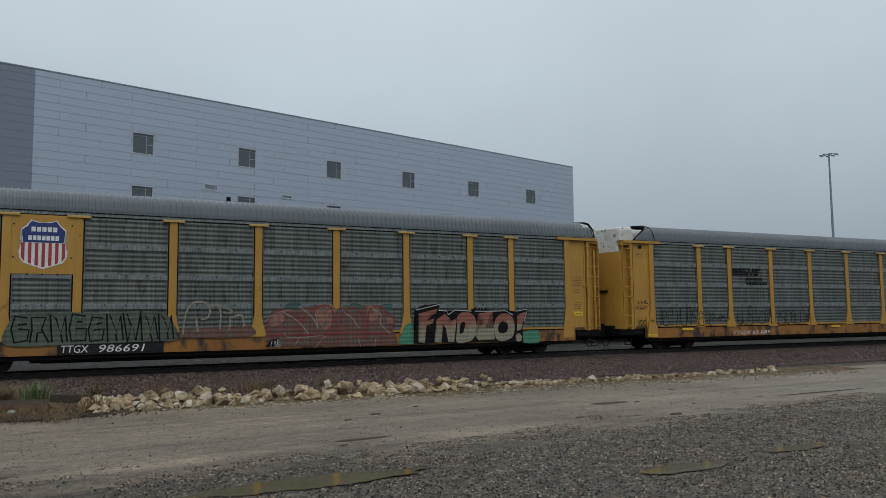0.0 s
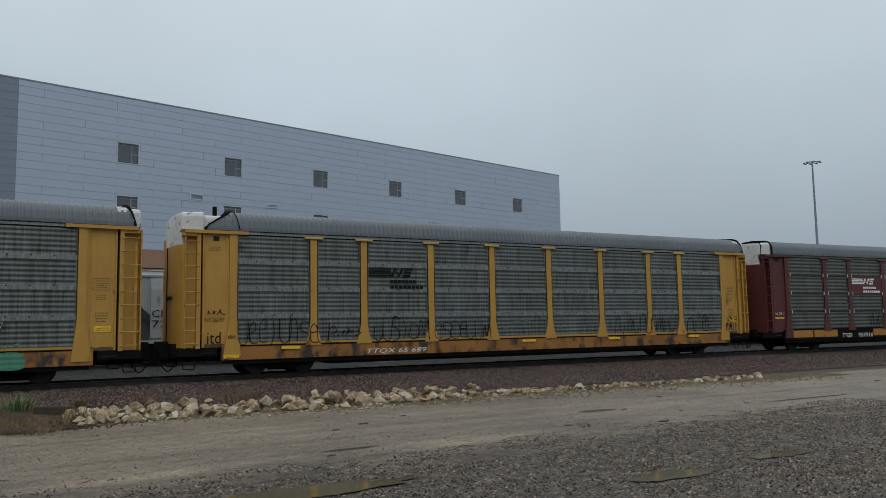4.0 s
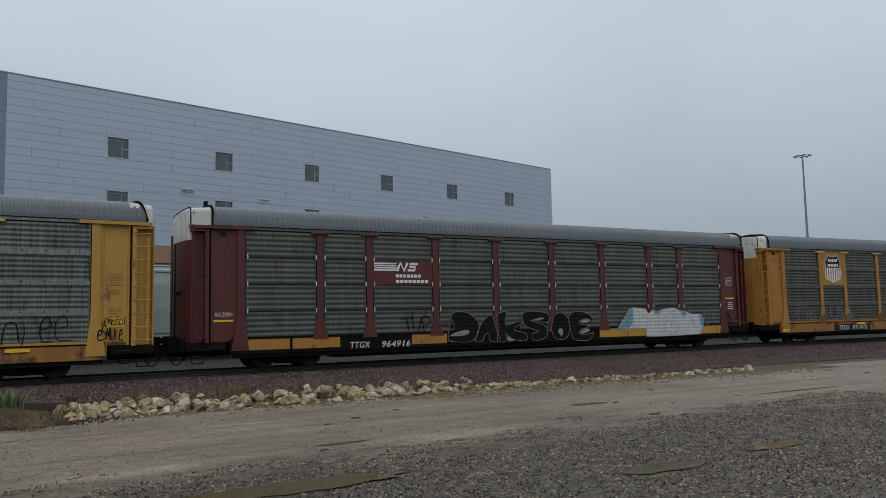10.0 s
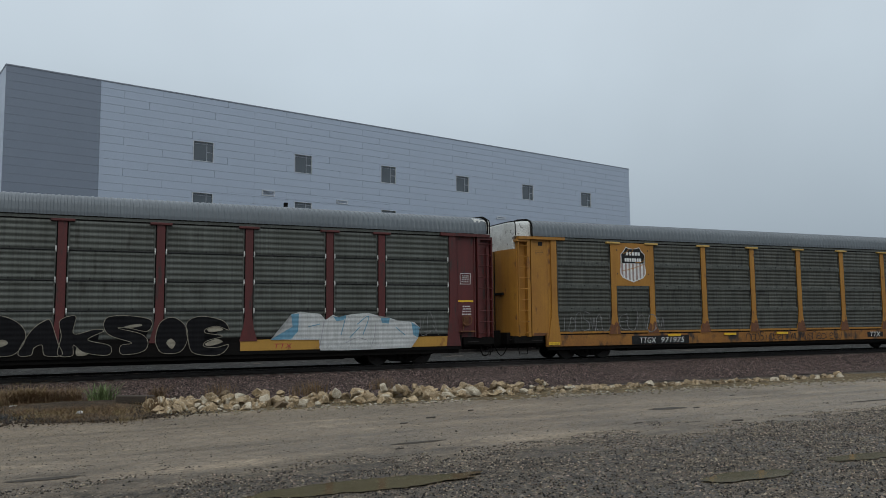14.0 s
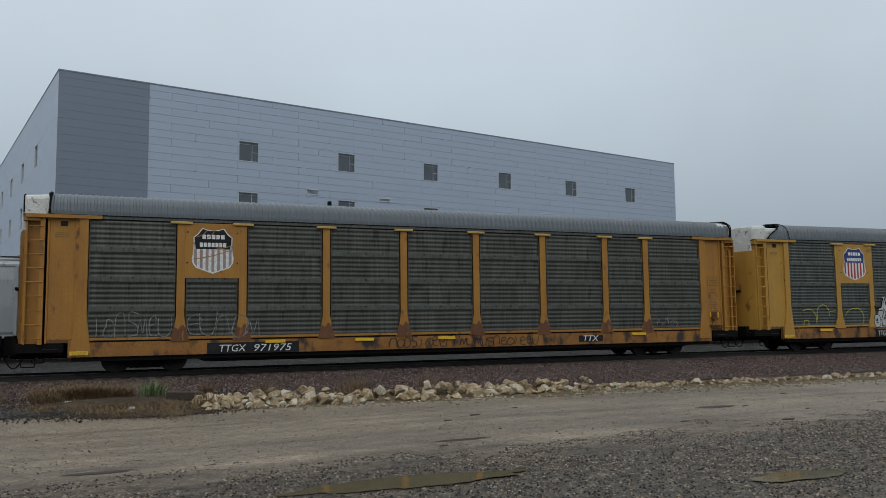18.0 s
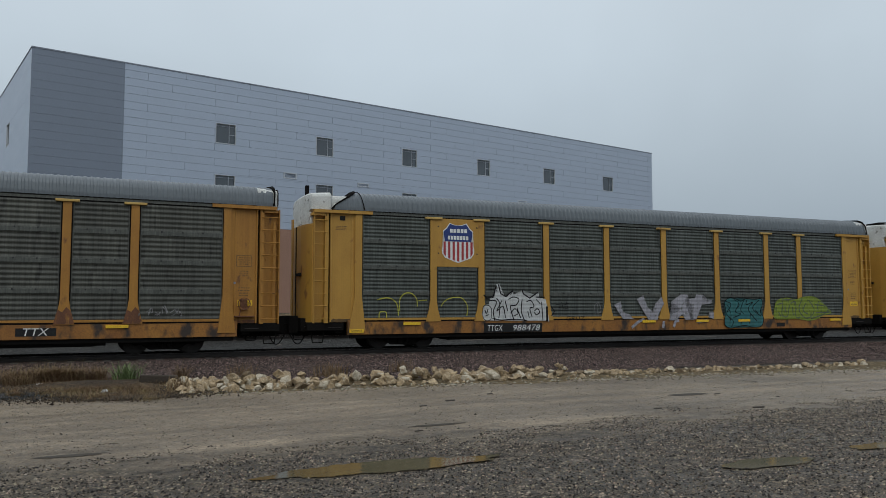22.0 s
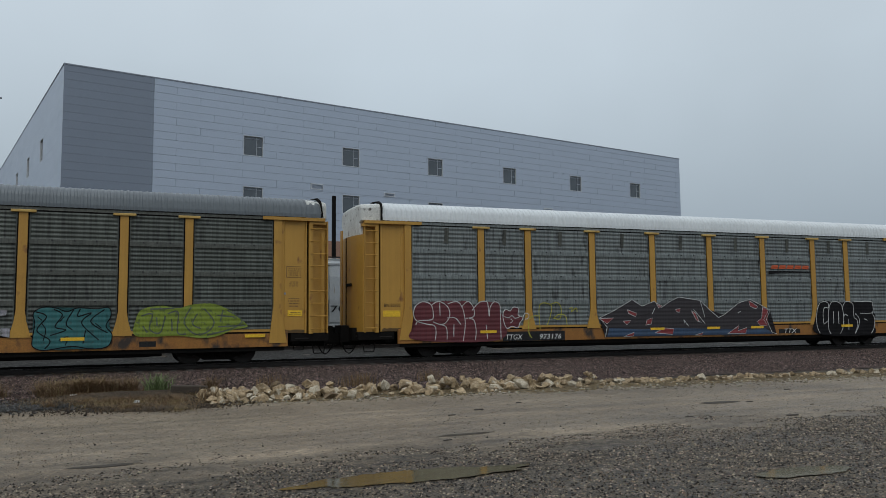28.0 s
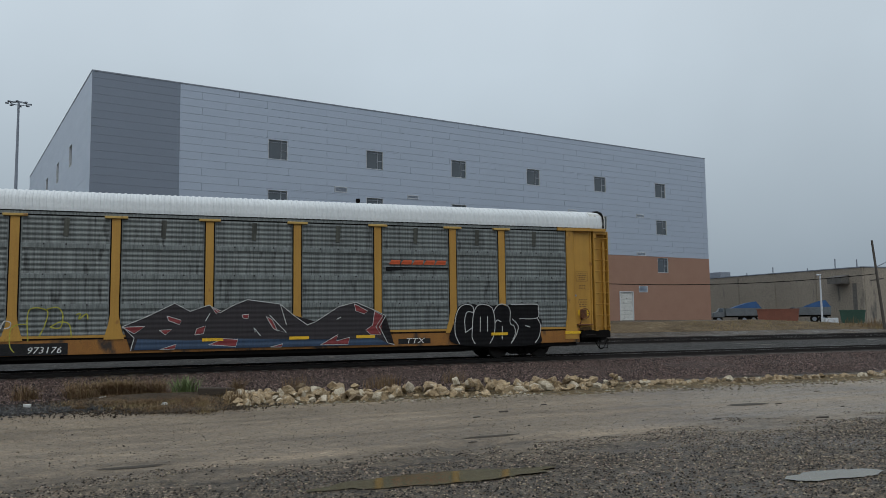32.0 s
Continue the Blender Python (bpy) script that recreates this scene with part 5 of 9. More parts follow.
Q_.line([(0.78, 0.2), (0.92, 0.5), (0.85, 0.8), (0.74, 0.95)], 0.03).line([(0.12, 0.2), (0.15, 0.35), (0.1, 0.3)], 0.03).line([(0.55, 0.1), (0.57, 0.25)], 0.03)
Q_.on("graffiti", G_GHOST, car_2, "chalk-white sketched outline")
tags(car_2, (5.0, 8.6, 1.05, 1.9), 10, G_DARK, 31, 0.03, "thin black looping graffiti")
tags(car_2, (12.0, 12.75, 1.12, 1.62), 6, G_DARK, 61, 0.034, "black scrawled tags")
tags(car_2, (12.2, 12.85, 1.62, 1.86), 6, G_DARK, 66, 0.022, "black scrawled tags")
tags(car_2, (9.4, 11.2, 1.05, 1.95), 4, G_DARK, 67, 0.034, "thin black looping graffiti")
lettering("omio", -12.1, -11.85, 1.25, 1.42, G_DARK, car_2, "graffiti", FACE_Y)
scribble(car_2, (-12.8, -12.2, 2.05, 2.3), 4, G_DARK, 9, 0.025)
lettering("itd", -12.8, -12.35, 1.1, 1.5, G_DARK, car_2, "graffiti", FACE_Y)
lettering("NS 26697", -12.85, -12.2, 1.83, 1.97, BLACK_P, car_2, "stencil", -HALF + 0.05)
sill_marks(car_2, (-9.9, 0.3, 4.9, 9.8))
door_notes(car_2)
# car 3
horse_logo(car_3, WHITE_P, RED)
number(car_3, "TTGX", "964916", (-7.9, -7.1), (-6.61, -5.43))
for a_, b_ in ((-12.0, -10.2), (-10.1, -8.3), (-5.35, -3.8), (4.0, 8.2), (8.4, 12.2)):
    part("sill_patch", soft_box(a_, b_, -HALF - 0.028, -HALF - 0.015, 0.66, 1.03, r=0.004), YELLOW_OLD if b_ < 8 else YELLOW, car_3, "dirty yellow painted sill patch")
lettering("TTX", 5.14, 5.77, 0.72, 0.88, RED_P, car_3, "stencil", -HALF - 0.034, 0.2)
lettering("NS 20514", -12.8, -12.15, 1.83, 1.97, WHITE_P, car_3, "stencil", -HALF + 0.05)
bars(-12.85, -12.1, 1.64, 1.74, 1, MARK_Y, car_3, "yellow_strip", -HALF + 0.05)
bars(12.2, 12.85, 2.3, 2.4, 1, MARK_Y, car_3, "yellow_strip", -HALF + 0.05)
Paint(12.3, 12.75, 3.0, 3.4, -HALF + 0.05).line([(0, 0), (1, 0), (1, 1), (0, 1)], 0.02, False, True).on("stencil_box", WHITE_P, car_3)
bars(12.35, 12.7, 3.05, 3.35, 4, WHITE_P, car_3, "stencil_block", -HALF + 0.05, cells=5)
bars(12.35, 12.75, 1.8, 2.2, 4, WHITE_P, car_3, "stencil_block", -HALF + 0.05, cells=5)
# black plate painted as the dark of an opening, without a cut
part("hole", box(-12.65, -12.42, -HALF + 0.054, -HALF + 0.06, 4.56, 4.74), BLACK_P, car_3)
HOOK = lambda: rod(rod(bmesh.new(), (0, 0, -0.09), (0, -0.05, -0.05), 0.022, 5), (0, -0.05, -0.05), (0, -0.04, 0.09), 0.022, 5)
for x_ in [-11.72] + [p + d for p in POSTS for d in (-0.17, 0.17)] + [11.72]:
    for z_ in (2.0, 2.95, 3.9):
        put("clamp", cached("clamp", HOOK, WHITE), car_3, pose(x_, -HALF - 0.03, z_))
# car 4
shield(car_4, BLACK_P, FADED, WHITE_P, scratched=True)
number(car_4, "TTGX", "971975", (-7.81, -6.96), (-6.69, -5.45), panel=(-8.2, -5.2))
sill_marks(car_4, (-6.0, -2.9, 0.2, 8.6))
tags(car_4, (-8.9, -6.5, 1.05, 1.95), 5, G_GHOST, 41, 0.03, "worn pale graffiti")
tags(car_4, (-11.6, -9.4, 1.1, 1.9), 7, G_GHOST, 42, 0.028, "worn pale graffiti")
tags(car_4, (-2.0, 4.0, 0.58, 0.98), 22, G_SOOT, 43, 0.03, "smeared black scrawl on the sill")
scribble(car_4, (9.2, 10.6, 1.2, 1.7), 6, G_GHOST, 44, 0.025)
bars(5.8, 6.9, 0.58, 0.96, 1, BLACK_P, car_4, "number_panel", -HALF - 0.02)
lettering("TTX", 6.0, 6.7, 0.66, 0.88, WHITE_P, car_4, "stencil", -HALF - 0.03, 0.2)
door_notes(car_4)
GRIME = mat("oily_grime", (0.05, 0.032, 0.014), (0.13, 0.07, 0.02), 0.8, scale=3.5, bump=0.1)
RUSTY = mat("rust_stained_paint", (0.17, 0.062, 0.022), (0.085, 0.036, 0.018), 0.75, scale=3.0, stretch=(1, 1, 0.5), c3=(0.26, 0.12, 0.025), spots=0.3, bump=0.2)
for x_ in POSTS:
    put("rusted_foot", cached("rusted_foot", lambda: prism(bmesh.new(), [(-0.295, 0.99), (0.295, 0.99), (0.18, 1.40), (0.06, 1.52), (-0.05, 1.36), (-0.185, 1.44)], -0.054, -0.05), RUSTY), car_4, pose(x_, -HALF, 0))
for c_, mat_ in ((car_1, GRIME), (car_2, GRIME), (car_4, RUSTY), (car_5, GRIME), (car_6, GRIME)):
    for s_ in (-1, 1):
        r_ = random.Random(17 + s_)
        foot_ = [(s_ * 12.9, 0.985), (s_ * 12.1, 0.985)] + [(s_ * (12.1 + 0.1 * i), 1.05 + r_.uniform(0.0, 0.09)) for i in range(9)]
        part("grime", prism(bmesh.new(), foot_ if s_ > 0 else foot_[::-1], -HALF + 0.052, -HALF + 0.058), mat_, c_, "dark grime along the foot of the end panel")
# car 5
shield(car_5, BLUE_P, RED_P, WHITE_P)
number(car_5, "TTGX", "988478", (-6.83, -6.19), (-5.74, -4.56), panel=(-6.98, -4.47))
sill_marks(car_5, (-9.9, 0.6, 3.4, 5.7, 11.2))
bars(7.6, 8.1, 0.58, 0.85, 1, BLACK_P, car_5, "number_panel", -HALF - 0.02)
door_notes(car_5)
# car 6
number(car_6, "TTGX", "973176", (-8.08, -7.38), (-6.64, -5.72), 0.60, 0.79, panel=(-8.2, -5.55))
for i_ in range(5):
    u_ = 0.02 + 0.19 * i_
    Paint(4.62, 6.9, 3.36, 3.60).fill([(u_, 0.3), (u_ + 0.17, 0.3), (u_ + 0.19, 0.95), (u_ + 0.04, 0.95)]).on("emblem_bar", ORANGE, car_6)
O_ = Paint(4.55, 6.95, 3.18, 3.36)
O_.fill([(0, 0.05), (0.3, 0.45), (1, 0.5), (0.97, 0.85), (0.0, 0.9)])
O_.on("emblem_swoosh", G_DARK, car_6)
for a_, b_ in zip([-11.80] + POSTS, POSTS + [11.80]):
    part("drip_stain", prism(bmesh.new(), [((a_ + b_) / 2 - 0.09, 4.2), ((a_ + b_) / 2 + 0.05, 4.15), ((a_ + b_) / 2 + 0.09, 4.75), ((a_ + b_) / 2 - 0.07, 4.75)], -HALF - 0.034, -HALF - 0.024), GALV_DIM, car_6, "dark run-down stain")
lettering("BN 20930", -12.8, -12.2, 1.85, 1.97, BLACK_P, car_6, "stencil", -HALF + 0.05)
part("warning_label", soft_box(-12.85, -12.2, -HALF + 0.045, -HALF + 0.06, 1.5, 1.72, r=0.003), MARK_Y, car_6)
bars(5.0, 6.2, 0.58, 0.86, 1, BLACK_P, car_6, "number_panel", -HALF - 0.02)
lettering("TTX", 5.3, 6.0, 0.64, 0.82, WHITE_P, car_6, "stencil", -HALF - 0.03, 0.2)
sill_marks(car_6, (-8.8, -1.3, 1.5, 3.8, 8.9, 12.0))
door_notes(car_6, left=False)


# car 1: worn pale tag, red piece, block letters
g_ = spray(car_1, [(-3.96, 1), (-3.92, 1.25), (-3.18, 1.3), (-2.37, 1.34), (-1.72, 1.37), (-1.67, 0.99)], G_BRICK, "worn pale outlined graffiti over faded red")
ink(g_, [(-3.92, 1.09), (-3.84, 1.73), (-3.64, 2.1), (-3.28, 2.15), (-3.06, 1.91), (-3.14, 1.63), (-3.36, 1.59)], G_CREAM, 0.06)
ink(g_, [(-3.49, 1.59), (-3.44, 1.17)], G_CREAM, 0.06)
ink(g_, [(-3.06, 2.01), (-2.79, 2.05), (-2.7, 1.72), (-2.73, 1.25)], G_CREAM, 0.06)
ink(g_, [(-2.38, 1.67), (-2.41, 1.24)], G_CREAM, 0.06)
ink(g_, [(-2.33, 1.62), (-2.01, 1.72), (-1.91, 1.33)], G_CREAM, 0.06)
ink(g_, [(-2.56, 1.96), (-2.33, 1.86), (-2.47, 1.77), (-2.61, 1.83)], G_CREAM, 0.06)
g_ = spray(car_1, [(-1.17, 0.83), (-1.14, 1.51), (-0.97, 1.8), (-0.48, 1.9), (0.11, 1.94), (0.72, 2.04), (1.19, 1.99), (1.4, 1.89), (1.72, 2.04), (2.2, 1.99), (2.63, 2.04), (3.08, 2.04), (3.41, 1.77), (3.75, 1.61), (3.78, 1.39), (3.58, 1.29), (3.75, 0.97), (3.87, 0.59), (2.86, 0.56), (1.46, 0.58), (-0.66, 0.62)], G_BRICK, "faded brick-red graffiti with pale strokes", soft=False)
blot(g_, [(-0.5, 2), (-0.24, 2.15), (0.11, 2.1), (-0.19, 1.9)], G_TEALD)
blot(g_, [(1.82, 1.94), (2.09, 2.14), (2.42, 1.99), (2.09, 1.83)], G_TEALD)
blot(g_, [(3.13, 2.04), (3.64, 2.09), (3.53, 1.82), (3.24, 1.85)], G_TEALD)
blot(g_, [(0.72, 1.99), (1.35, 1.99), (1.3, 1.48), (1.04, 1.18), (0.73, 1.49)], G_PINK)
blot(g_, [(2.63, 1.98), (3.08, 1.98), (3.02, 1.56), (2.69, 1.46)], G_PINK)
blot(g_, [(-1.06, 1.66), (-0.63, 1.8), (-0.53, 1.5), (-0.96, 1.31)], G_PINK)
blot(g_, [(3.41, 1.58), (3.7, 1.55), (3.66, 1.39), (3.44, 1.4)], G_PINK)
for red_ in ([(-0.9, 0.7), (-1.1, 1.4), (-0.85, 1.8), (-0.4, 1.86), (0.0, 1.5), (-0.1, 0.8)], [(0.1, 0.75), (0.2, 1.6), (0.75, 2.0), (1.25, 1.92), (1.2, 1.2), (0.7, 0.8)], [(1.5, 0.7), (1.6, 1.6), (2.1, 1.95), (2.5, 1.5), (2.4, 0.8)], [(2.6, 0.8), (2.7, 1.8), (3.1, 2.0), (3.5, 1.7), (3.75, 1.45), (3.5, 1.0)], [(-1.0, 1.05), (0.3, 1.0), (1.6, 1.04), (3.6, 0.98)]):
    ink(g_, red_, G_RUDDY, 0.085, d=0.005)
ink(g_, [(-0.56, 1.8), (-0.18, 1.6), (0.12, 1.35), (0.37, 1.04)], G_CREAM, 0.04, d=0.006)
ink(g_, [(0.01, 2), (0.32, 1.79), (0.57, 1.54), (0.73, 1.23), (0.62, 1.79)], G_CREAM, 0.04, d=0.006)
ink(g_, [(1.72, 1.78), (2.04, 1.57), (2.29, 1.21)], G_CREAM, 0.04, d=0.006)
ink(g_, [(2.8, 1.98), (3.02, 1.82), (3.19, 1.67), (3.17, 1.35), (3.58, 0.97)], G_CREAM, 0.04, d=0.006)
ink(g_, [(-0.52, 1.11), (-0.27, 0.91), (0.94, 0.98)], G_CREAM, 0.028, d=0.006)
ink(g_, [(-0.17, 0.61), (0.02, 0.85)], G_CREAM, 0.028, d=0.006)
ink(g_, [(0.68, 0.58), (0.89, 0.88), (1.04, 0.93)], G_CREAM, 0.028, d=0.006)
ink(g_, [(2.26, 0.85), (2.37, 0.53)], G_CREAM, 0.028, d=0.006)
ink(g_, [(2.91, 0.52), (2.97, 0.83)], G_CREAM, 0.028, d=0.006)
ink(g_, [(-1.14, 1.51), (-0.87, 1.75), (-0.29, 1.88)], G_CREAM, 0.028, d=0.006)
g_ = spray(car_1, [(-1.18, 0.62), (-0.96, 0.87), (-0.67, 0.92), (-0.64, 0.62)], G_DARK, d=0.008, soft=False)
ink(g_, [(-0.99, 0.63), (-0.94, 0.83)], G_WHITE, 0.02, d=0.012)
ink(g_, [(-0.89, 0.82), (-0.8, 0.78), (-0.87, 0.73), (-0.78, 0.66), (-0.88, 0.61)], G_WHITE, 0.02, d=0.012)
ink(g_, [(-0.74, 0.61), (-0.74, 0.86), (-0.66, 0.8), (-0.73, 0.72), (-0.65, 0.66), (-0.73, 0.61)], G_WHITE, 0.02, d=0.012)
g_ = spray(car_1, [(3.93, 0.63), (4.07, 1), (4.17, 1.27), (4.52, 1.36), (4.47, 0.99), (4.57, 0.61)], G_MINT, "mint green spray patch")
g_ = spray(car_1, [(9.51, 0.53), (9.61, 0.94), (10.31, 0.97), (10.36, 0.51)], G_MINT, "mint green spray patch")
ink(g_, [(9.78, 1.13), (9.9, 1.18)], G_MINT, 0.05)
ink(g_, [(10.14, 1.23), (10.26, 1.25)], G_MINT, 0.05)
ink(g_, [(4.37, 1.22), (4.42, 1.31)], G_MINT, 0.05)
g_ = spray(car_1, [(4.52, 0.61), (4.55, 0.99), (4.72, 1.26), (4.59, 1.86), (4.87, 2.02), (5.71, 2.11), (5.66, 1.85), (5.99, 1.81), (6.04, 1.66), (6.36, 1.83), (6.94, 1.82), (7.38, 1.97), (7.7, 1.94), (8.03, 1.81), (8.71, 1.85), (9.04, 1.69), (9.14, 1.78), (9.84, 1.9), (9.64, 1.38), (9.54, 1.09), (9.58, 0.53), (9.2, 0.52), (8.69, 0.56), (7.36, 0.59), (6.4, 0.56)], G_DARK, "salmon and cream block graffiti letters on black", d=0.002, soft=False)
blot(g_, [(4.75, 1.72), (5.58, 1.9), (5.5, 1.72), (5.17, 1.63), (5.12, 1.44), (5.42, 1.53), (5.37, 1.35), (5.09, 1.26), (5.02, 0.98), (5.01, 0.61), (4.74, 0.64), (4.87, 1.26), (4.92, 1.63)], G_FADE, soft=False)
blot(g_, [(5.53, 1.48), (5.89, 1.71), (6.07, 1.57), (6.07, 1.24), (6.2, 1.43), (6.43, 1.52), (6.35, 0.95), (6.3, 0.6), (6.04, 0.63), (5.94, 1.15), (5.78, 1.34), (5.73, 0.6), (5.43, 0.62), (5.55, 1.16)], G_FADE, soft=False)
blot(g_, [(7.37, 1.41), (7.43, 1.7), (8.09, 1.79), (8.03, 1.55), (7.69, 1.12), (8.13, 1.11), (8.18, 0.67), (7.42, 0.65), (7.26, 0.84), (7.7, 1.41)], G_FADE, soft=False)
blot(g_, [(9.3, 1.63), (9.74, 1.78), (9.56, 1.33), (9.47, 1.04), (9.26, 0.99)], G_FADE, soft=False)
blot(g_, [(6.46, 1.57), (6.62, 1.73), (6.96, 1.76), (7.26, 1.56), (7.33, 1.13), (7.2, 0.75), (6.91, 0.6), (6.4, 0.62), (6.45, 1.14)], G_FADE)
blot(g_, [(8.16, 1.11), (8.22, 1.45), (8.48, 1.67), (8.87, 1.67), (9.11, 1.44), (9.14, 1), (8.97, 0.7), (8.52, 0.6), (8.24, 0.72)], G_FADE)
blot(g_, [(9.2, 0.8), (9.35, 0.89), (9.49, 0.79), (9.46, 0.59), (9.25, 0.58)], G_FADE)
blot(g_, [(6.6, 1.31), (6.81, 1.36), (6.72, 0.99), (6.55, 0.95)], G_DARK, d=0.006)
blot(g_, [(8.36, 1.2), (8.53, 1.38), (8.79, 1.3), (8.81, 1.05), (8.63, 0.91), (8.38, 0.96)], G_DARK, d=0.006)
ink(g_, [(4.65, 1.86), (5.68, 2.07), (5.63, 1.85), (5.99, 1.81), (6.04, 1.66), (6.36, 1.85), (7.1, 1.8)], G_WHITE, 0.03, d=0.006, soft=False)
ink(g_, [(7.38, 1.89), (7.47, 2.01), (7.54, 1.89), (7.6, 2.01), (7.68, 1.89), (7.75, 1.99)], G_WHITE, 0.03, d=0.006, soft=False)
ink(g_, [(9.22, 1.78), (9.8, 1.88), (9.62, 1.38)], G_WHITE, 0.03, d=0.006, soft=False)
ink(g_, [(7.27, 1.8), (8.03, 1.79), (8.71, 1.81), (9.07, 1.64)], G_WHITE, 0.03, d=0.006, soft=False)
# car 3: black letters, loose tags, white and blue piece
ink(car_3, [(-5.84, 1.66), (-5.28, 1.69)], G_DARK, 0.045, d=0)
ink(car_3, [(-5.57, 1.63), (-5.5, 1.2)], G_DARK, 0.045, d=0)
ink(car_3, [(-5.35, 1.89), (-5.27, 1.24)], G_DARK, 0.045, d=0)
ink(car_3, [(-5.08, 1.15), (-4.94, 1.68)], G_DARK, 0.045, d=0)
ink(car_3, [(-4.82, 1.14), (-4.9, 1.64), (-4.64, 1.72), (-4.56, 1.47), (-4.78, 1.39)], G_DARK, 0.045, d=0)
ink(car_3, [(-4.2, 1.34), (-3.73, 1.41)], G_DARK, 0.045, d=0)
g_ = spray(car_3, [(-3.76, 0.86), (-3.73, 1.16), (-3.49, 1.23), (-3.6, 1.7), (-3.42, 1.87), (-2.93, 1.85), (-2.52, 1.64), (-2.33, 1.34), (-2.39, 0.99), (-2.67, 0.7), (-3.24, 0.68), (-3.72, 0.74)], G_DARK, "black graffiti letter with thin cream edges")
ink(g_, [(-3.76, 0.86), (-3.73, 1.16), (-3.49, 1.23), (-3.6, 1.7), (-3.42, 1.87), (-2.93, 1.85), (-2.52, 1.64), (-2.33, 1.34), (-2.39, 0.99), (-2.67, 0.7), (-3.24, 0.68), (-3.72, 0.74)], G_CREAM, 0.018, True)
blot(g_, [(-3.69, 0.94), (-3.41, 1.06), (-2.92, 1.16), (-2.78, 1.05), (-3, 0.94), (-3.41, 0.92)], G_CREAM, d=0.006)
g_ = spray(car_3, [(-2.51, 0.74), (-2.18, 1.42), (-1.81, 1.72), (-1.66, 1.67), (-1.46, 1.06), (-1.33, 0.68), (-1.79, 0.67), (-1.88, 0.98), (-2.09, 0.9), (-2.17, 0.69)], G_DARK, "black graffiti letter with thin cream edges")
ink(g_, [(-2.51, 0.74), (-2.18, 1.42), (-1.81, 1.72), (-1.66, 1.67), (-1.46, 1.06), (-1.33, 0.68), (-1.79, 0.67), (-1.88, 0.98), (-2.09, 0.9), (-2.17, 0.69)], G_CREAM, 0.018, True)
g_ = spray(car_3, [(-1.42, 1.71), (-0.99, 1.84), (-1.03, 1.31), (-0.46, 1.43), (-0.19, 1.38), (-0.63, 1.12), (-0.01, 0.93), (-0.05, 0.64), (-0.72, 0.73), (-1.02, 0.96), (-1.05, 0.65), (-1.45, 0.69), (-1.37, 1.23)], G_DARK, "black graffiti letter with thin cream edges")
ink(g_, [(-1.42, 1.71), (-0.99, 1.84), (-1.03, 1.31), (-0.46, 1.43), (-0.19, 1.38), (-0.63, 1.12), (-0.01, 0.93), (-0.05, 0.64), (-0.72, 0.73), (-1.02, 0.96), (-1.05, 0.65), (-1.45, 0.69), (-1.37, 1.23)], G_CREAM, 0.018, True)
blot(g_, [(-0.94, 0.87), (-0.8, 0.77), (-0.63, 0.66), (-0.93, 0.65)], G_CREAM, d=0.006)
g_ = spray(car_3, [(-0.19, 1.65), (-0.01, 1.83), (0.63, 1.84), (1.19, 1.7), (1.09, 1.36), (0.54, 1.46), (0.22, 1.46), (0.91, 1.27), (1.11, 0.99), (0.95, 0.72), (0.36, 0.65), (0.31, 0.92), (0.63, 1), (0.08, 1.2), (-0.14, 1.38)], G_DARK, "black graffiti letter with thin cream edges")
ink(g_, [(-0.19, 1.65), (-0.01, 1.83), (0.63, 1.84), (1.19, 1.7), (1.09, 1.36), (0.54, 1.46), (0.22, 1.46), (0.91, 1.27), (1.11, 0.99), (0.95, 0.72), (0.36, 0.65), (0.31, 0.92), (0.63, 1), (0.08, 1.2), (-0.14, 1.38)], G_CREAM, 0.018, True)
blot(g_, [(0.4, 1.51), (0.81, 1.59), (0.91, 1.53), (0.54, 1.46)], G_CREAM, d=0.006)
g_ = spray(car_3, [(1.33, 1.17), (1.47, 1.63), (1.85, 1.79), (2.23, 1.52), (2.31, 1.1), (2.09, 0.69), (1.56, 0.66), (1.37, 0.89)], G_DARK, "black graffiti letter with thin cream edges")
ink(g_, [(1.33, 1.17), (1.47, 1.63), (1.85, 1.79), (2.23, 1.52), (2.31, 1.1), (2.09, 0.69), (1.56, 0.66), (1.37, 0.89)], G_CREAM, 0.018, True)
blot(g_, [(1.66, 0.98), (1.8, 1.11), (1.94, 0.97), (1.83, 0.79)], G_CREAM, d=0.006)
g_ = spray(car_3, [(2.33, 1.05), (2.28, 1.61), (2.72, 1.82), (3.42, 1.67), (3.62, 1.36), (3.27, 1.49), (2.92, 1.43), (2.87, 1.28), (3.42, 1.17), (2.92, 1.02), (2.82, 0.85), (3.21, 0.8), (3.62, 0.88), (3.31, 0.56), (2.52, 0.63)], G_DARK, "black graffiti letter with thin cream edges")
ink(g_, [(2.33, 1.05), (2.28, 1.61), (2.72, 1.82), (3.42, 1.67), (3.62, 1.36), (3.27, 1.49), (2.92, 1.43), (2.87, 1.28), (3.42, 1.17), (2.92, 1.02), (2.82, 0.85), (3.21, 0.8), (3.62, 0.88), (3.31, 0.56), (2.52, 0.63)], G_CREAM, 0.018, True)
blot(g_, [(2.94, 1.42), (3.27, 1.47), (3.42, 1.37), (3.02, 1.3)], G_CREAM, d=0.006)
blot(g_, [(2.88, 0.95), (3.22, 1.07), (3.42, 0.97), (2.97, 0.85)], G_CREAM, d=0.006)
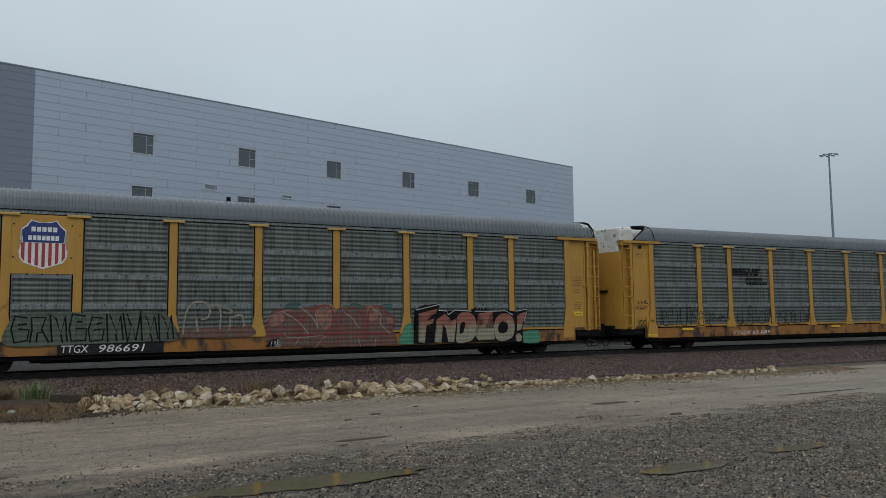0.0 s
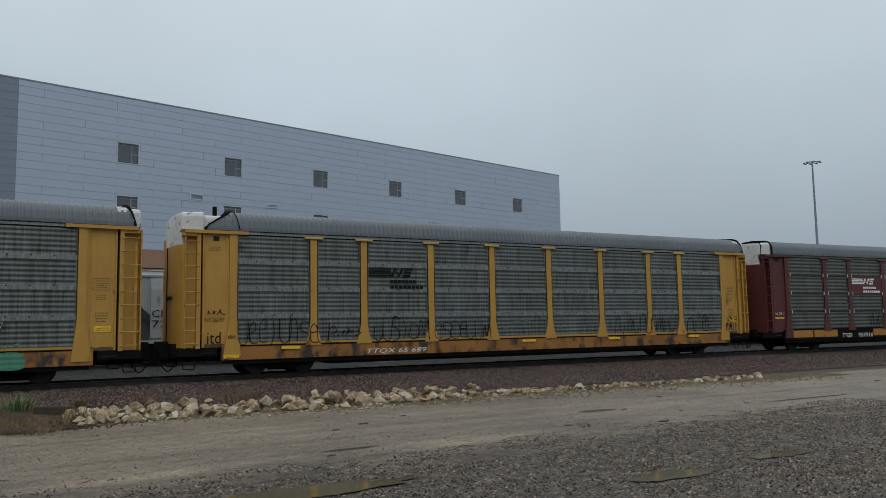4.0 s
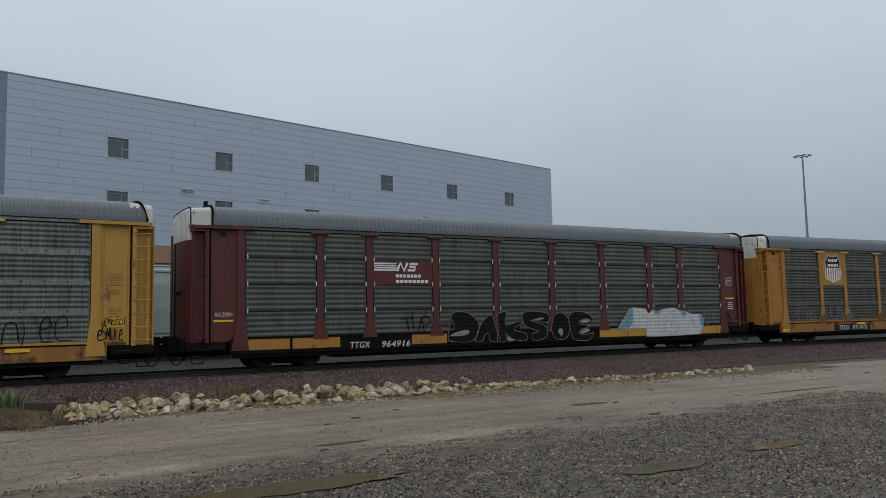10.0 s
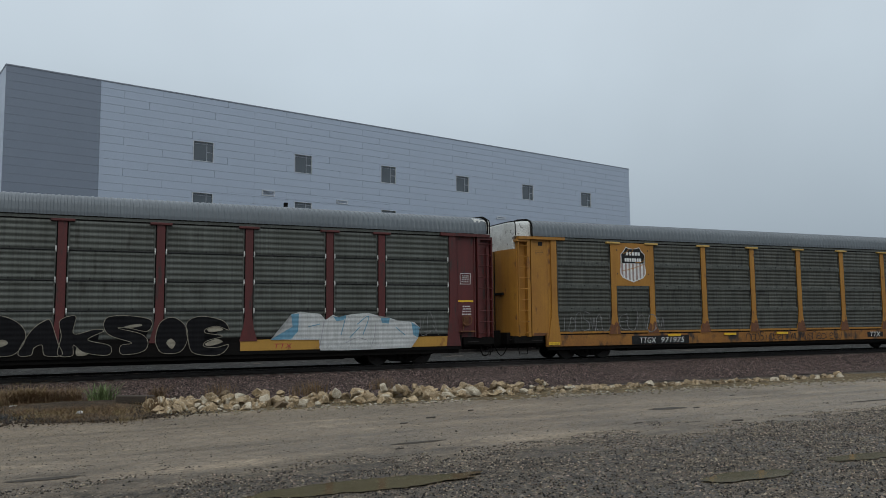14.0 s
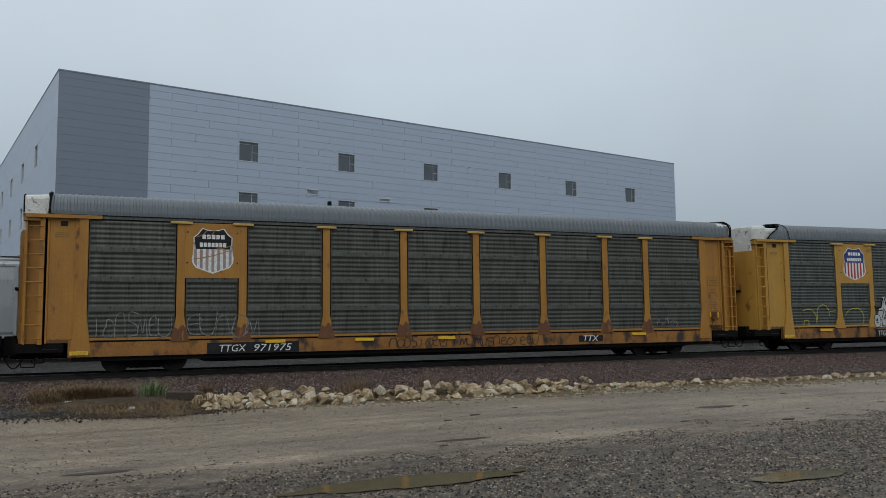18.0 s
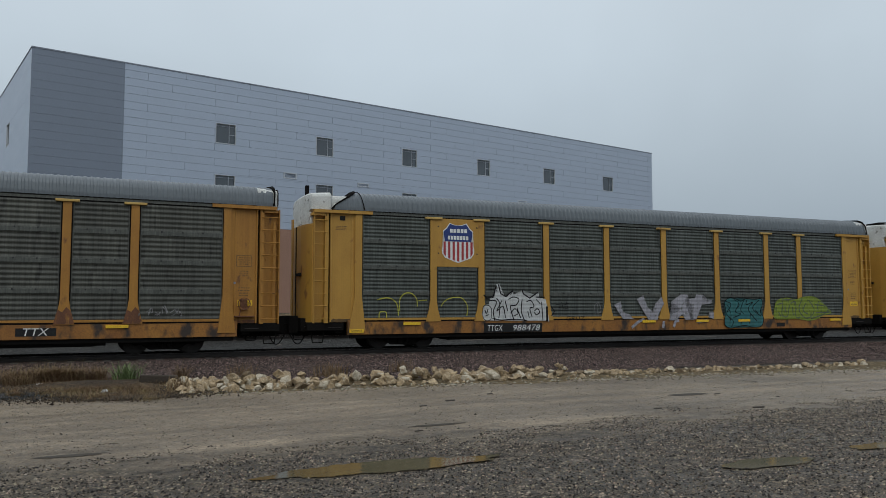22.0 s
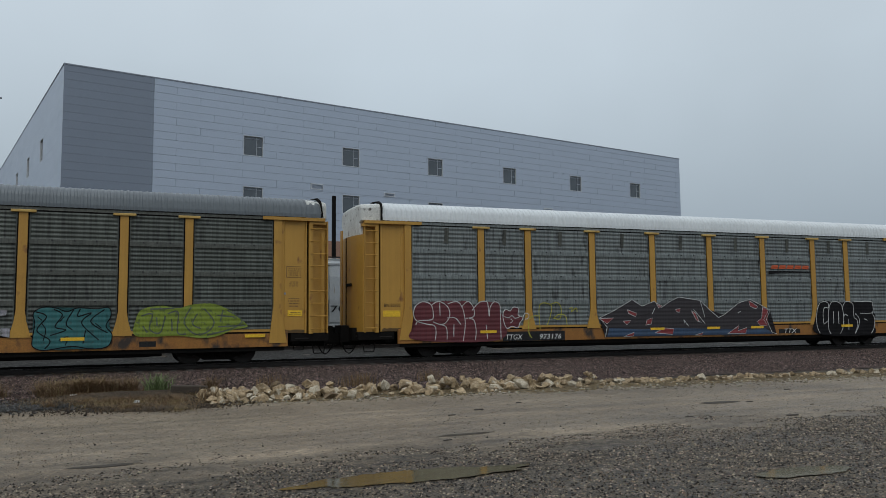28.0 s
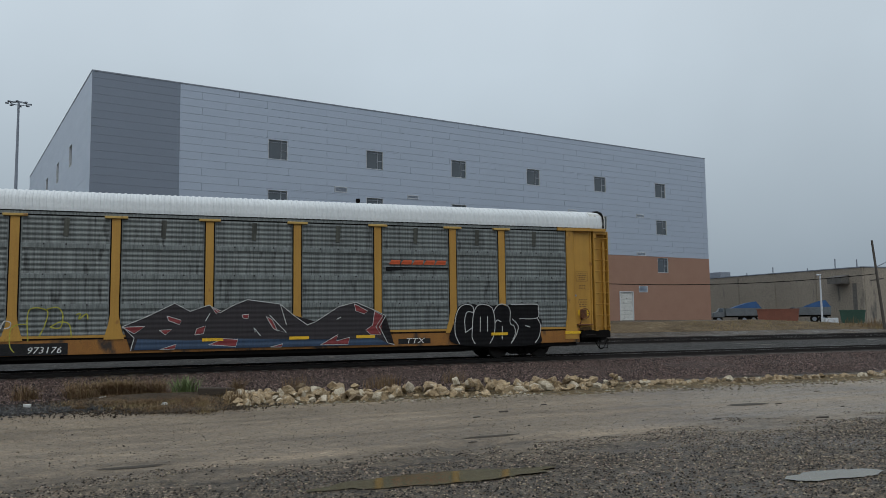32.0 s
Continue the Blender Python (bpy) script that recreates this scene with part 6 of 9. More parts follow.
g_ = spray(car_3, [(5, 1.01), (5.3, 1.19), (5.76, 1.45), (5.71, 1.87), (6.02, 1.96), (6.42, 1.91), (6.73, 1.89), (6.94, 1.67), (7.2, 1.85), (7.41, 1.76), (7.89, 1.87), (8.54, 1.91), (8.81, 1.83), (9.08, 1.69), (9.36, 1.73), (9.64, 1.63), (10.32, 1.57), (10.54, 1.37), (10.47, 0.98), (10.2, 0.64), (8.62, 0.61), (7.65, 0.6), (6.75, 0.62), (6.7, 0.99)], G_WHITE, "white and pale blue graffiti letters", soft=False)
blot(g_, [(5.96, 1.87), (6.42, 1.89), (6.82, 1.81), (6.82, 1.06), (5.8, 1.04), (5.7, 1.22), (6.01, 1.54)], G_WHITE, soft=False)
blot(g_, [(7.04, 1.67), (7.31, 1.76), (7.24, 1.15), (7.02, 0.68), (6.71, 0.69), (6.93, 1.25)], G_WHITE, soft=False)
blot(g_, [(7.36, 1.61), (7.89, 1.78), (8.38, 1.85), (8.76, 1.79), (8.75, 1.31), (8.68, 0.97), (8.08, 0.79), (7.34, 0.72)], G_WHITE, soft=False)
blot(g_, [(8.86, 1.5), (9.25, 1.67), (9.18, 1.2), (9.06, 0.82), (8.68, 0.71)], G_WHITE, soft=False)
blot(g_, [(9.3, 1.57), (9.69, 1.52), (10.2, 1.46), (10.34, 1.28), (10.24, 1), (9.34, 0.96)], G_WHITE, soft=False)
for blue_ in ([(5, 1.01), (5.3, 1.19), (5.76, 1.45), (5.71, 1.87), (5.98, 1.9), (5.96, 1.3), (5.72, 1.03)], [(7.2, 1.8), (7.41, 1.76), (7.7, 1.84), (7.6, 1.66), (7.34, 1.62)], [(9.0, 1.72), (9.36, 1.73), (9.3, 1.52), (9.05, 1.55)], [(10.2, 1.57), (10.54, 1.37), (10.47, 1.0), (10.28, 1.1)]):
    blot(g_, blue_, G_SKY, d=0.005, soft=False)
ink(g_, [(7.68, 1.8), (7.5, 1.14)], G_SKY, 0.03, d=0.006)
ink(g_, [(8.1, 1.51), (8.54, 1.79), (8.31, 1.12)], G_SKY, 0.03, d=0.006)
ink(g_, [(6.31, 1.44), (6.73, 1.53)], G_SKY, 0.03, d=0.006)
ink(g_, [(7.82, 1.04), (8.2, 1.41)], G_SKY, 0.03, d=0.006)
ink(g_, [(9.58, 1.39), (9.96, 1.09)], G_SKY, 0.03, d=0.006)
ink(g_, [(6.88, 1.62), (6.8, 1.15), (6.71, 0.69)], G_LILAC, 0.02, d=0.006)
ink(g_, [(8.81, 1.59), (8.76, 1.11), (8.62, 0.69)], G_LILAC, 0.02, d=0.006)
ink(g_, [(7.66, 0.85), (8.09, 1.03), (8.52, 0.93)], G_LILAC, 0.02, d=0.006)
ink(g_, [(10.55, 1.77), (10.6, 1.27), (10.73, 1.76)], G_GHOST, 0.018, d=0.006)
ink(g_, [(10.82, 1.07), (10.91, 1.96), (11.13, 1.56)], G_GHOST, 0.018, d=0.006)
ink(g_, [(10.71, 1.22), (11.29, 1.26)], G_GHOST, 0.018, d=0.006)
ink(g_, [(11.06, 1.46), (11.34, 1.06)], G_GHOST, 0.018, d=0.006)
ink(g_, [(10.48, 1.37), (10.65, 1.07), (11, 1.22)], G_GHOST, 0.018, d=0.006)
ink(g_, [(11.13, 1.76), (11.23, 1.26)], G_GHOST, 0.018, d=0.006)
# car 5: yellow arcs, white crown, grey, teal and lime pieces
ink(car_5, [(-11.23, 1.77), (-10.88, 1.84), (-10.63, 1.77), (-10.47, 1.57), (-10.42, 1.19)], G_YEL, 0.04, d=0)
ink(car_5, [(-10.38, 1.36), (-10.37, 1.78), (-10.19, 1.99), (-9.94, 2.01), (-9.73, 1.82), (-9.69, 1.53)], G_YEL, 0.04, d=0)
ink(car_5, [(-9.65, 1.74), (-9.31, 1.76)], G_YEL, 0.04, d=0)
ink(car_5, [(-11.16, 1.11), (-11.13, 1.32), (-10.9, 1.32), (-10.88, 1.11)], G_YEL, 0.04, d=0)
ink(car_5, [(-8.76, 1.53), (-8.59, 1.74), (-8.25, 1.86), (-7.9, 1.83), (-7.68, 1.53), (-7.71, 1.18)], G_YEL, 0.04, d=0)
g_ = spray(car_5, [(-7.09, 1.26), (-7.01, 1.57), (-6.78, 1.62), (-6.74, 1.84), (-6.56, 1.88), (-6.48, 2.37), (-6.34, 2.4), (-6.24, 2.06), (-6.1, 1.88), (-5.78, 2.16), (-5.73, 1.98), (-5.5, 1.93), (-5.36, 2.16), (-5.17, 1.89), (-4.79, 1.98), (-4.65, 2.12), (-4.6, 1.89), (-4.31, 1.8), (-4.26, 1.53), (-4.16, 0.94), (-4.4, 0.97), (-7, 1)], G_WHITE, "white crown-like graffiti with black strokes", soft=False)
ink(g_, [(-7.01, 1.97), (-6.88, 1.84), (-6.61, 1.88), (-6.47, 2.33), (-6.45, 2.1)], G_DARK, 0.055, soft=False)
ink(g_, [(-6.38, 2.37), (-6.29, 2.02), (-6.06, 1.9), (-5.74, 2.17), (-5.87, 1.98)], G_DARK, 0.055, soft=False)
ink(g_, [(-5.36, 2.18), (-5.31, 2.02), (-5.03, 1.85), (-4.65, 2.09), (-4.74, 1.89), (-4.36, 1.88)], G_DARK, 0.055, soft=False)
ink(g_, [(-7.05, 1.31), (-7.01, 1.53), (-6.83, 1.57), (-6.69, 1.44), (-6.69, 1.09), (-6.87, 0.98), (-7.02, 1.09)], G_DARK, 0.028, True)
ink(g_, [(-6.96, 1.4), (-6.9, 1.26), (-6.83, 1.42)], G_DARK, 0.04)
ink(g_, [(-6.93, 1.18), (-6.78, 1.22)], G_DARK, 0.04)
ink(g_, [(-6.79, 1.75), (-6.47, 1.71), (-6.6, 1.35), (-6.55, 1)], G_DARK, 0.04)
ink(g_, [(-6.24, 1.75), (-6.46, 1.35), (-6.19, 1.53), (-6.09, 1.08)], G_DARK, 0.04)
ink(g_, [(-5.96, 1.8), (-5.73, 1.89), (-5.5, 1.8), (-5.64, 1.57), (-5.87, 1.53), (-5.72, 0.99)], G_DARK, 0.04)
ink(g_, [(-5.87, 1.26), (-5.68, 1.44), (-5.54, 1.26), (-5.73, 1.17)], G_DARK, 0.04)
ink(g_, [(-5.36, 1.8), (-5.4, 1.35), (-5.26, 0.99)], G_DARK, 0.04)
ink(g_, [(-5.17, 1.71), (-4.98, 1.76), (-4.84, 1.53), (-5.02, 1.44), (-4.93, 1.12)], G_DARK, 0.04)
ink(g_, [(-4.83, 1.35), (-4.69, 1.44), (-4.59, 1.3), (-4.74, 1.21), (-4.83, 1.3)], G_DARK, 0.04)
ink(g_, [(-4.5, 1.71), (-4.45, 0.98)], G_DARK, 0.04)
ink(g_, [(-6.47, 1.84), (-6.33, 1.62), (-6.37, 1.09)], G_DARK, 0.04)
ink(g_, [(-5.59, 1.48), (-5.43, 1.08)], G_DARK, 0.04)
ink(g_, [(-6.1, 1.75), (-5.99, 1.35)], G_DARK, 0.04)
ink(g_, [(-6.64, 1.09), (-6.28, 1.01), (-5.72, 1.04), (-5.16, 0.99)], G_DARK, 0.04)
ink(g_, [(-5.12, 1.35), (-5.05, 1.08)], G_DARK, 0.04)
ink(g_, [(-4.74, 1.8), (-4.55, 1.62)], G_DARK, 0.04)
ink(g_, [(-4.26, 1.53), (-4.26, 0.94)], G_DARK, 0.09)
ink(g_, [(-4.07, 1.53), (-3.92, 1.33), (-4.06, 1.16)], G_DARK, 0.04, soft=False)
ink(car_5, [(-3.87, 1.62), (-3.53, 1.58), (-3.23, 1.67)], G_DARK, 0.02, d=0)
ink(car_5, [(-3.72, 1.48), (-3.28, 1.44)], G_DARK, 0.02, d=0)
ink(car_5, [(-3.63, 1.76), (-3.51, 1.44)], G_DARK, 0.02, d=0)
ink(car_5, [(-3.38, 1.73), (-3.33, 1.48)], G_DARK, 0.02, d=0)
ink(car_5, [(-2.02, 1.2), (-2.07, 1.53), (-1.86, 1.67), (-1.76, 1.34), (-1.92, 1.25)], G_GHOST, 0.025, d=0)
ink(car_5, [(-1.92, 1.63), (-1.94, 1.25)], G_GHOST, 0.025, d=0)
g_ = spray(car_5, [(0, 1.83), (0.33, 1.98), (0.54, 1.49), (0.81, 1.3), (0.93, 1.64), (1.26, 1.94), (1.37, 1.64), (1.09, 1.2), (1.03, 0.96), (0.59, 0.96), (0.27, 1.4)], G_LILAC, "greyish white angular graffiti", soft=False)
ink(g_, [(0, 1.83), (0.33, 1.98), (0.54, 1.49), (0.81, 1.3), (0.93, 1.64), (1.26, 1.94), (1.37, 1.64), (1.09, 1.2), (1.03, 0.96), (0.59, 0.96), (0.27, 1.4)], G_GHOST, 0.02, True, soft=False)
g_ = spray(car_5, [(1.64, 0.95), (1.76, 1.2), (2.21, 1.39), (1.76, 1.74), (2.28, 2.04), (2.62, 2.04), (2.56, 1.79), (2.95, 0.99), (2.49, 0.95), (2.32, 1.2), (1.98, 0.95)], G_LILAC, "greyish white angular graffiti", soft=False)
ink(g_, [(1.64, 0.95), (1.76, 1.2), (2.21, 1.39), (1.76, 1.74), (2.28, 2.04), (2.62, 2.04), (2.56, 1.79), (2.95, 0.99), (2.49, 0.95), (2.32, 1.2), (1.98, 0.95)], G_GHOST, 0.02, True, soft=False)
g_ = spray(car_5, [(2.5, 1.84), (3.02, 1.88), (3.08, 2.05), (3.45, 2.02), (3.43, 1.82), (3.92, 1.8), (3.89, 1.65), (3.37, 1.6), (3.07, 0.99), (2.78, 0.95), (2.96, 1.59), (2.52, 1.64)], G_LILAC, "greyish white angular graffiti", soft=False)
ink(g_, [(2.5, 1.84), (3.02, 1.88), (3.08, 2.05), (3.45, 2.02), (3.43, 1.82), (3.92, 1.8), (3.89, 1.65), (3.37, 1.6), (3.07, 0.99), (2.78, 0.95), (2.96, 1.59), (2.52, 1.64)], G_GHOST, 0.02, True, soft=False)
g_ = spray(car_5, [(3.71, 1.07), (3.77, 1.27), (4.01, 1.27), (4, 0.99)], G_LILAC, "greyish white angular graffiti", soft=False)
ink(g_, [(3.71, 1.07), (3.77, 1.27), (4.01, 1.27), (4, 0.99)], G_GHOST, 0.02, True, soft=False)
g_ = spray(car_5, [(-1.12, 1.59), (-0.8, 1.73), (-0.7, 1.3), (-0.38, 1.21), (-0.17, 1.01), (-0.7, 1.02)], G_LILAC, "greyish white angular graffiti", soft=False)
ink(g_, [(-1.12, 1.59), (-0.8, 1.73), (-0.7, 1.3), (-0.38, 1.21), (-0.17, 1.01), (-0.7, 1.02)], G_GHOST, 0.02, True, soft=False)
ink(car_5, [(-0.27, 0.65), (0.1, 0.91), (0.37, 0.99)], G_LILAC, 0.12, d=0)
ink(car_5, [(1.31, 0.63), (1.36, 0.91)], G_LILAC, 0.12, d=0)
ink(car_5, [(1.86, 0.66), (1.98, 0.9), (2.15, 0.92)], G_LILAC, 0.12, d=0)
ink(car_5, [(3.07, 0.89), (3.65, 0.91)], G_LILAC, 0.12, d=0)
g_ = spray(car_5, [(4.6, 0.88), (4.66, 1.39), (4.61, 1.7), (4.85, 1.88), (5.22, 1.86), (5.52, 1.75), (5.83, 1.86), (6.33, 1.83), (6.7, 1.86), (6.76, 1.6), (6.63, 1.29), (6.81, 1.02), (6.68, 0.66), (6.18, 0.61), (5.68, 0.69), (4.95, 0.59), (4.65, 0.68)], G_TEAL, "teal bubble graffiti with dark lines")
ink(g_, [(4.6, 0.88), (4.66, 1.39), (4.61, 1.7), (4.85, 1.88), (5.22, 1.86), (5.52, 1.75), (5.83, 1.86), (6.33, 1.83), (6.7, 1.86), (6.76, 1.6), (6.63, 1.29), (6.81, 1.02), (6.68, 0.66), (6.18, 0.61), (5.68, 0.69), (4.95, 0.59), (4.65, 0.68)], G_DARK, 0.03, True)
ink(g_, [(4.85, 1.39), (4.96, 1.19), (4.9, 0.88)], G_DARK, 0.03)
ink(g_, [(5.32, 0.88), (5.57, 0.98), (5.5, 0.72)], G_DARK, 0.03)
ink(g_, [(6.06, 1.18), (5.99, 0.77)], G_DARK, 0.03)
ink(g_, [(6.32, 1.39), (6.5, 1.23)], G_DARK, 0.03)
ink(g_, [(4.73, 1.6), (4.85, 1.49)], G_DARK, 0.03)
ink(g_, [(5.46, 1.6), (5.33, 1.44)], G_DARK, 0.03)
ink(g_, [(4.67, 1.75), (4.97, 1.6), (4.72, 1.19), (5.08, 0.88), (4.95, 0.63)], G_DARK, 0.035)
ink(g_, [(5.16, 1.82), (5.4, 1.65), (5.21, 1.29), (5.51, 1.19), (5.08, 1.03)], G_DARK, 0.035)
ink(g_, [(5.71, 1.81), (5.51, 1.39), (5.69, 1.19)], G_DARK, 0.035)
ink(g_, [(5.89, 1.83), (5.83, 1.6), (6.2, 1.7), (5.94, 1.39), (6.43, 0.87)], G_DARK, 0.035)
ink(g_, [(6.58, 1.81), (6.19, 1.44), (6.68, 1.08)], G_DARK, 0.035)
g_ = spray(car_5, [(7.44, 1.02), (7.52, 1.6), (7.72, 1.83), (8.24, 1.92), (8.76, 1.84), (9.16, 1.95), (9.82, 1.98), (10.36, 1.77), (10.69, 1.5), (10.95, 1.22), (10.47, 1.12), (10.06, 0.95), (9.52, 0.87), (8.73, 0.96), (7.95, 0.94)], G_LIME, "lime green bubble graffiti with dark lines")
ink(g_, [(7.7, 1.28), (7.83, 1.07)], G_GREEN, 0.045)
ink(g_, [(8.1, 1.55), (8.12, 1.28)], G_GREEN, 0.045)
ink(g_, [(8.55, 1.5), (8.58, 1.12)], G_GREEN, 0.045)
ink(g_, [(9.35, 1.66), (9.2, 1.33), (9.47, 1.17)], G_GREEN, 0.045)
ink(g_, [(10.15, 1.77), (10.07, 1.39)], G_GREEN, 0.045)
ink(g_, [(9.66, 0.96), (10.47, 1.17), (10.75, 1.44), (10.29, 1.77)], G_GREEN, 0.045)
ink(g_, [(7.65, 1.6), (7.97, 1.65), (7.9, 1.18), (8.22, 1.07), (8.36, 1.6)], G_GREEN, 0.045)
ink(g_, [(8.43, 1.66), (8.75, 1.71), (8.74, 1.07), (9, 1.01)], G_GREEN, 0.045)
ink(g_, [(9.15, 1.87), (8.94, 1.39), (9.26, 1.01), (9.66, 1.06), (9.87, 1.39), (9.55, 1.82)], G_GREEN, 0.045)
ink(g_, [(7.91, 1.81), (8.63, 1.84)], G_GREEN, 0.045)
ink(g_, [(9.95, 1.6), (10.49, 1.55)], G_GREEN, 0.045)
ink(g_, [(10, 1.23), (10.89, 1.26)], G_GREEN, 0.045)
def hand_brake(car):
    """Rusty hand-brake wheel, gear box and rod beside the ladder."""
    y = -HALF + 0.05
    gear = part("hand_brake", soft_box(12.38, 12.62, y - 0.12, y + 0.02, 1.42, 1.78, r=0.02), RUSTY, car, "rust-stained hand-brake gear")
    part("brake_wheel", tube(bmesh.new(), [(12.5 + 0.2 * math.cos(math.tau * i / 16), y - 0.16, 1.62 + 0.2 * math.sin(math.tau * i / 16)) for i in range(17)], 0.016, 6), RUSTY, gear)
    for i in range(3):
        a = math.tau * i / 6
        part("spoke", rod(bmesh.new(), (12.5 - 0.2 * math.cos(a), y - 0.16, 1.62 - 0.2 * math.sin(a)), (12.5 + 0.2 * math.cos(a), y - 0.16, 1.62 + 0.2 * math.sin(a)), 0.01, 5), RUSTY, gear)
    part("brake_rod", rod(bmesh.new(), (12.42, y - 0.05, 1.45), (12.3, y - 0.05, 1.0), 0.018, 6), RUSTY, gear)
    part("foot_step", soft_box(12.2, 12.85, y - 0.2, y, 1.18, 1.22, r=0.008), RUSTY, gear)


for c_ in (car_4, car_6, car_3):
    hand_brake(c_)
# car 6: maroon bubbles, yellow lines, black rounded letters
g_ = spray(car_6, [(-11.68, 0.66), (-11.68, 1.2), (-11.73, 1.59), (-11.67, 1.9), (-11.43, 2.03), (-11.07, 2), (-10.79, 2.04), (-10.42, 2.05), (-10.06, 2.03), (-9.61, 2.04), (-9.4, 1.84), (-9.09, 2.03), (-8.7, 2.01), (-8.4, 1.99), (-8.29, 1.68), (-8.28, 0.62)], G_MAROON, "maroon bubble graffiti with white outlines")
ink(g_, [(-11.66, 1.2), (-11.54, 1.34), (-11.06, 1.38), (-10.98, 1.57), (-11.07, 1.92), (-11.39, 2.03), (-11.67, 1.86), (-11.73, 1.55), (-11.61, 1.34), (-11.27, 1.23), (-10.95, 1.16), (-10.88, 0.94), (-10.92, 0.63)], G_WHITE, 0.032)
ink(g_, [(-11.04, 1.92), (-10.75, 2.04), (-10.42, 1.84), (-10.34, 1.52), (-10.52, 1.25), (-10.74, 1.21), (-10.99, 1.3)], G_WHITE, 0.032)
ink(g_, [(-10.73, 2), (-10.72, 1.53)], G_WHITE, 0.032)
ink(g_, [(-10.74, 1.21), (-10.48, 1.09), (-10.45, 0.66)], G_WHITE, 0.032)
ink(g_, [(-10.42, 1.95), (-10.06, 2.03), (-9.85, 1.83), (-9.74, 1.38), (-9.75, 0.99), (-9.82, 0.59)], G_WHITE, 0.032)
ink(g_, [(-10.45, 1.44), (-10.12, 1.43), (-9.91, 1.19)], G_WHITE, 0.032)
ink(g_, [(-10.18, 1.2), (-10.19, 0.76)], G_WHITE, 0.032)
ink(g_, [(-9.85, 1.86), (-9.61, 2.04), (-9.4, 1.82), (-9.38, 1.5), (-9.57, 1.42), (-9.38, 1.34), (-9.3, 0.97), (-9.33, 0.62)], G_WHITE, 0.032)
ink(g_, [(-9.72, 1.42), (-9.61, 1.42)], G_WHITE, 0.032)
ink(g_, [(-9.46, 1.7), (-9.16, 2), (-8.86, 2.03), (-8.8, 1.85), (-8.76, 1.48), (-8.72, 1.81), (-8.55, 2.02), (-8.33, 1.92), (-8.3, 1.51), (-8.29, 0.62)], G_WHITE, 0.032)
ink(g_, [(-8.89, 1.16), (-8.84, 0.64)], G_WHITE, 0.032)
g_ = spray(car_6, [(-8.2, 1.5), (-8.1, 1.74), (-7.9, 1.68), (-7.76, 1.82), (-7.54, 1.76), (-7.56, 1.52), (-7.36, 1.42), (-7.5, 1.22), (-7.58, 1.04), (-7.82, 1.1), (-8.02, 1.02), (-8.14, 1.2)], G_MAROON, "small maroon bubble tag with a white edge")
ink(g_, [(-8.2, 1.5), (-8.1, 1.74), (-7.9, 1.68), (-7.76, 1.82), (-7.54, 1.76), (-7.56, 1.52), (-7.36, 1.42), (-7.5, 1.22), (-7.58, 1.04), (-7.82, 1.1), (-8.02, 1.02), (-8.14, 1.2)], G_WHITE, 0.03, True)
ink(g_, [(-8.2, 1.5), (-7.98, 1.42), (-7.82, 1.5), (-7.7, 1.4), (-7.5, 1.46)], G_WHITE, 0.028)
ink(g_, [(-7.88, 1.38), (-7.8, 1.3), (-7.9, 1.22)], G_WHITE, 0.028)
ink(g_, [(-7.36, 1.42), (-7.28, 1.58), (-7.12, 1.54), (-7.14, 1.4), (-7.28, 1.36)], G_WHITE, 0.03)
ink(car_6, [(-7, 0.65), (-7.12, 0.86), (-7.11, 1.32), (-6.93, 1.47), (-6.71, 1.48)], G_YEL, 0.035, d=0)
ink(car_6, [(-6.64, 0.97), (-6.64, 1.89), (-6.15, 1.89), (-6.19, 1.47), (-6.35, 1.09)], G_YEL, 0.035, d=0)
ink(car_6, [(-6.15, 1.93), (-5.86, 1.98), (-5.71, 1.75), (-5.77, 1.37), (-6.06, 1.38)], G_YEL, 0.035, d=0)
ink(car_6, [(-6.06, 1.38), (-5.77, 1.54), (-5.52, 1.45), (-5.46, 1.07)], G_YEL, 0.035, d=0)
ink(car_6, [(-5.35, 1.75), (-5.22, 1.79), (-5.26, 1.62), (-5.05, 1.78), (-5.01, 1.61)], G_YEL, 0.035, d=0)
# car 6: the large peaked piece
g_ = spray(car_6, [(-3.77, 0.62), (-3.67, 1.01), (-4.02, 1.37), (-3.36, 1.65), (-2.48, 2.09), (-2.01, 1.83), (-1.42, 2.03), (-1.09, 1.77), (-0.65, 2.02), (-0.21, 2.2), (0.86, 2.05), (1.31, 1.67), (1.77, 1.34), (2.06, 1.45), (2.85, 1.95), (3.46, 2.1), (4.19, 1.79), (4.53, 1.62), (4.3, 1.24), (4.59, 0.68), (4.84, 0.61)], G_SOOT, "large black peaked graffiti with red and navy shapes", soft=False)
blot(g_, [(-3.67, 0.64), (-3.57, 0.98), (-2.12, 0.9), (-0.51, 0.93), (1.18, 0.83), (3.06, 0.83), (4.22, 0.87), (4.65, 0.62)], G_NAVY, soft=False)
blot(g_, [(-4.02, 1.35), (-3.36, 1.37), (-3.67, 1.14)], G_RED, d=0.006, soft=False)
blot(g_, [(-2.71, 1.69), (-2.27, 1.55), (-2.33, 1.41), (-2.66, 1.54)], G_RED, d=0.006, soft=False)
blot(g_, [(-2.93, 1.24), (-2.56, 1.26), (-2.75, 1.09)], G_RED, d=0.006, soft=False)
blot(g_, [(-1.86, 1.07), (-1.8, 1.27), (-1.53, 1.36), (-1.59, 1.11)], G_RED, d=0.006, soft=False)
blot(g_, [(-1.36, 1.98), (-1.06, 1.84), (-1.2, 1.74)], G_RED, d=0.006, soft=False)
blot(g_, [(-0.38, 1.7), (-0.16, 1.72), (-0.19, 1.57), (-0.36, 1.6)], G_RED, d=0.006, soft=False)
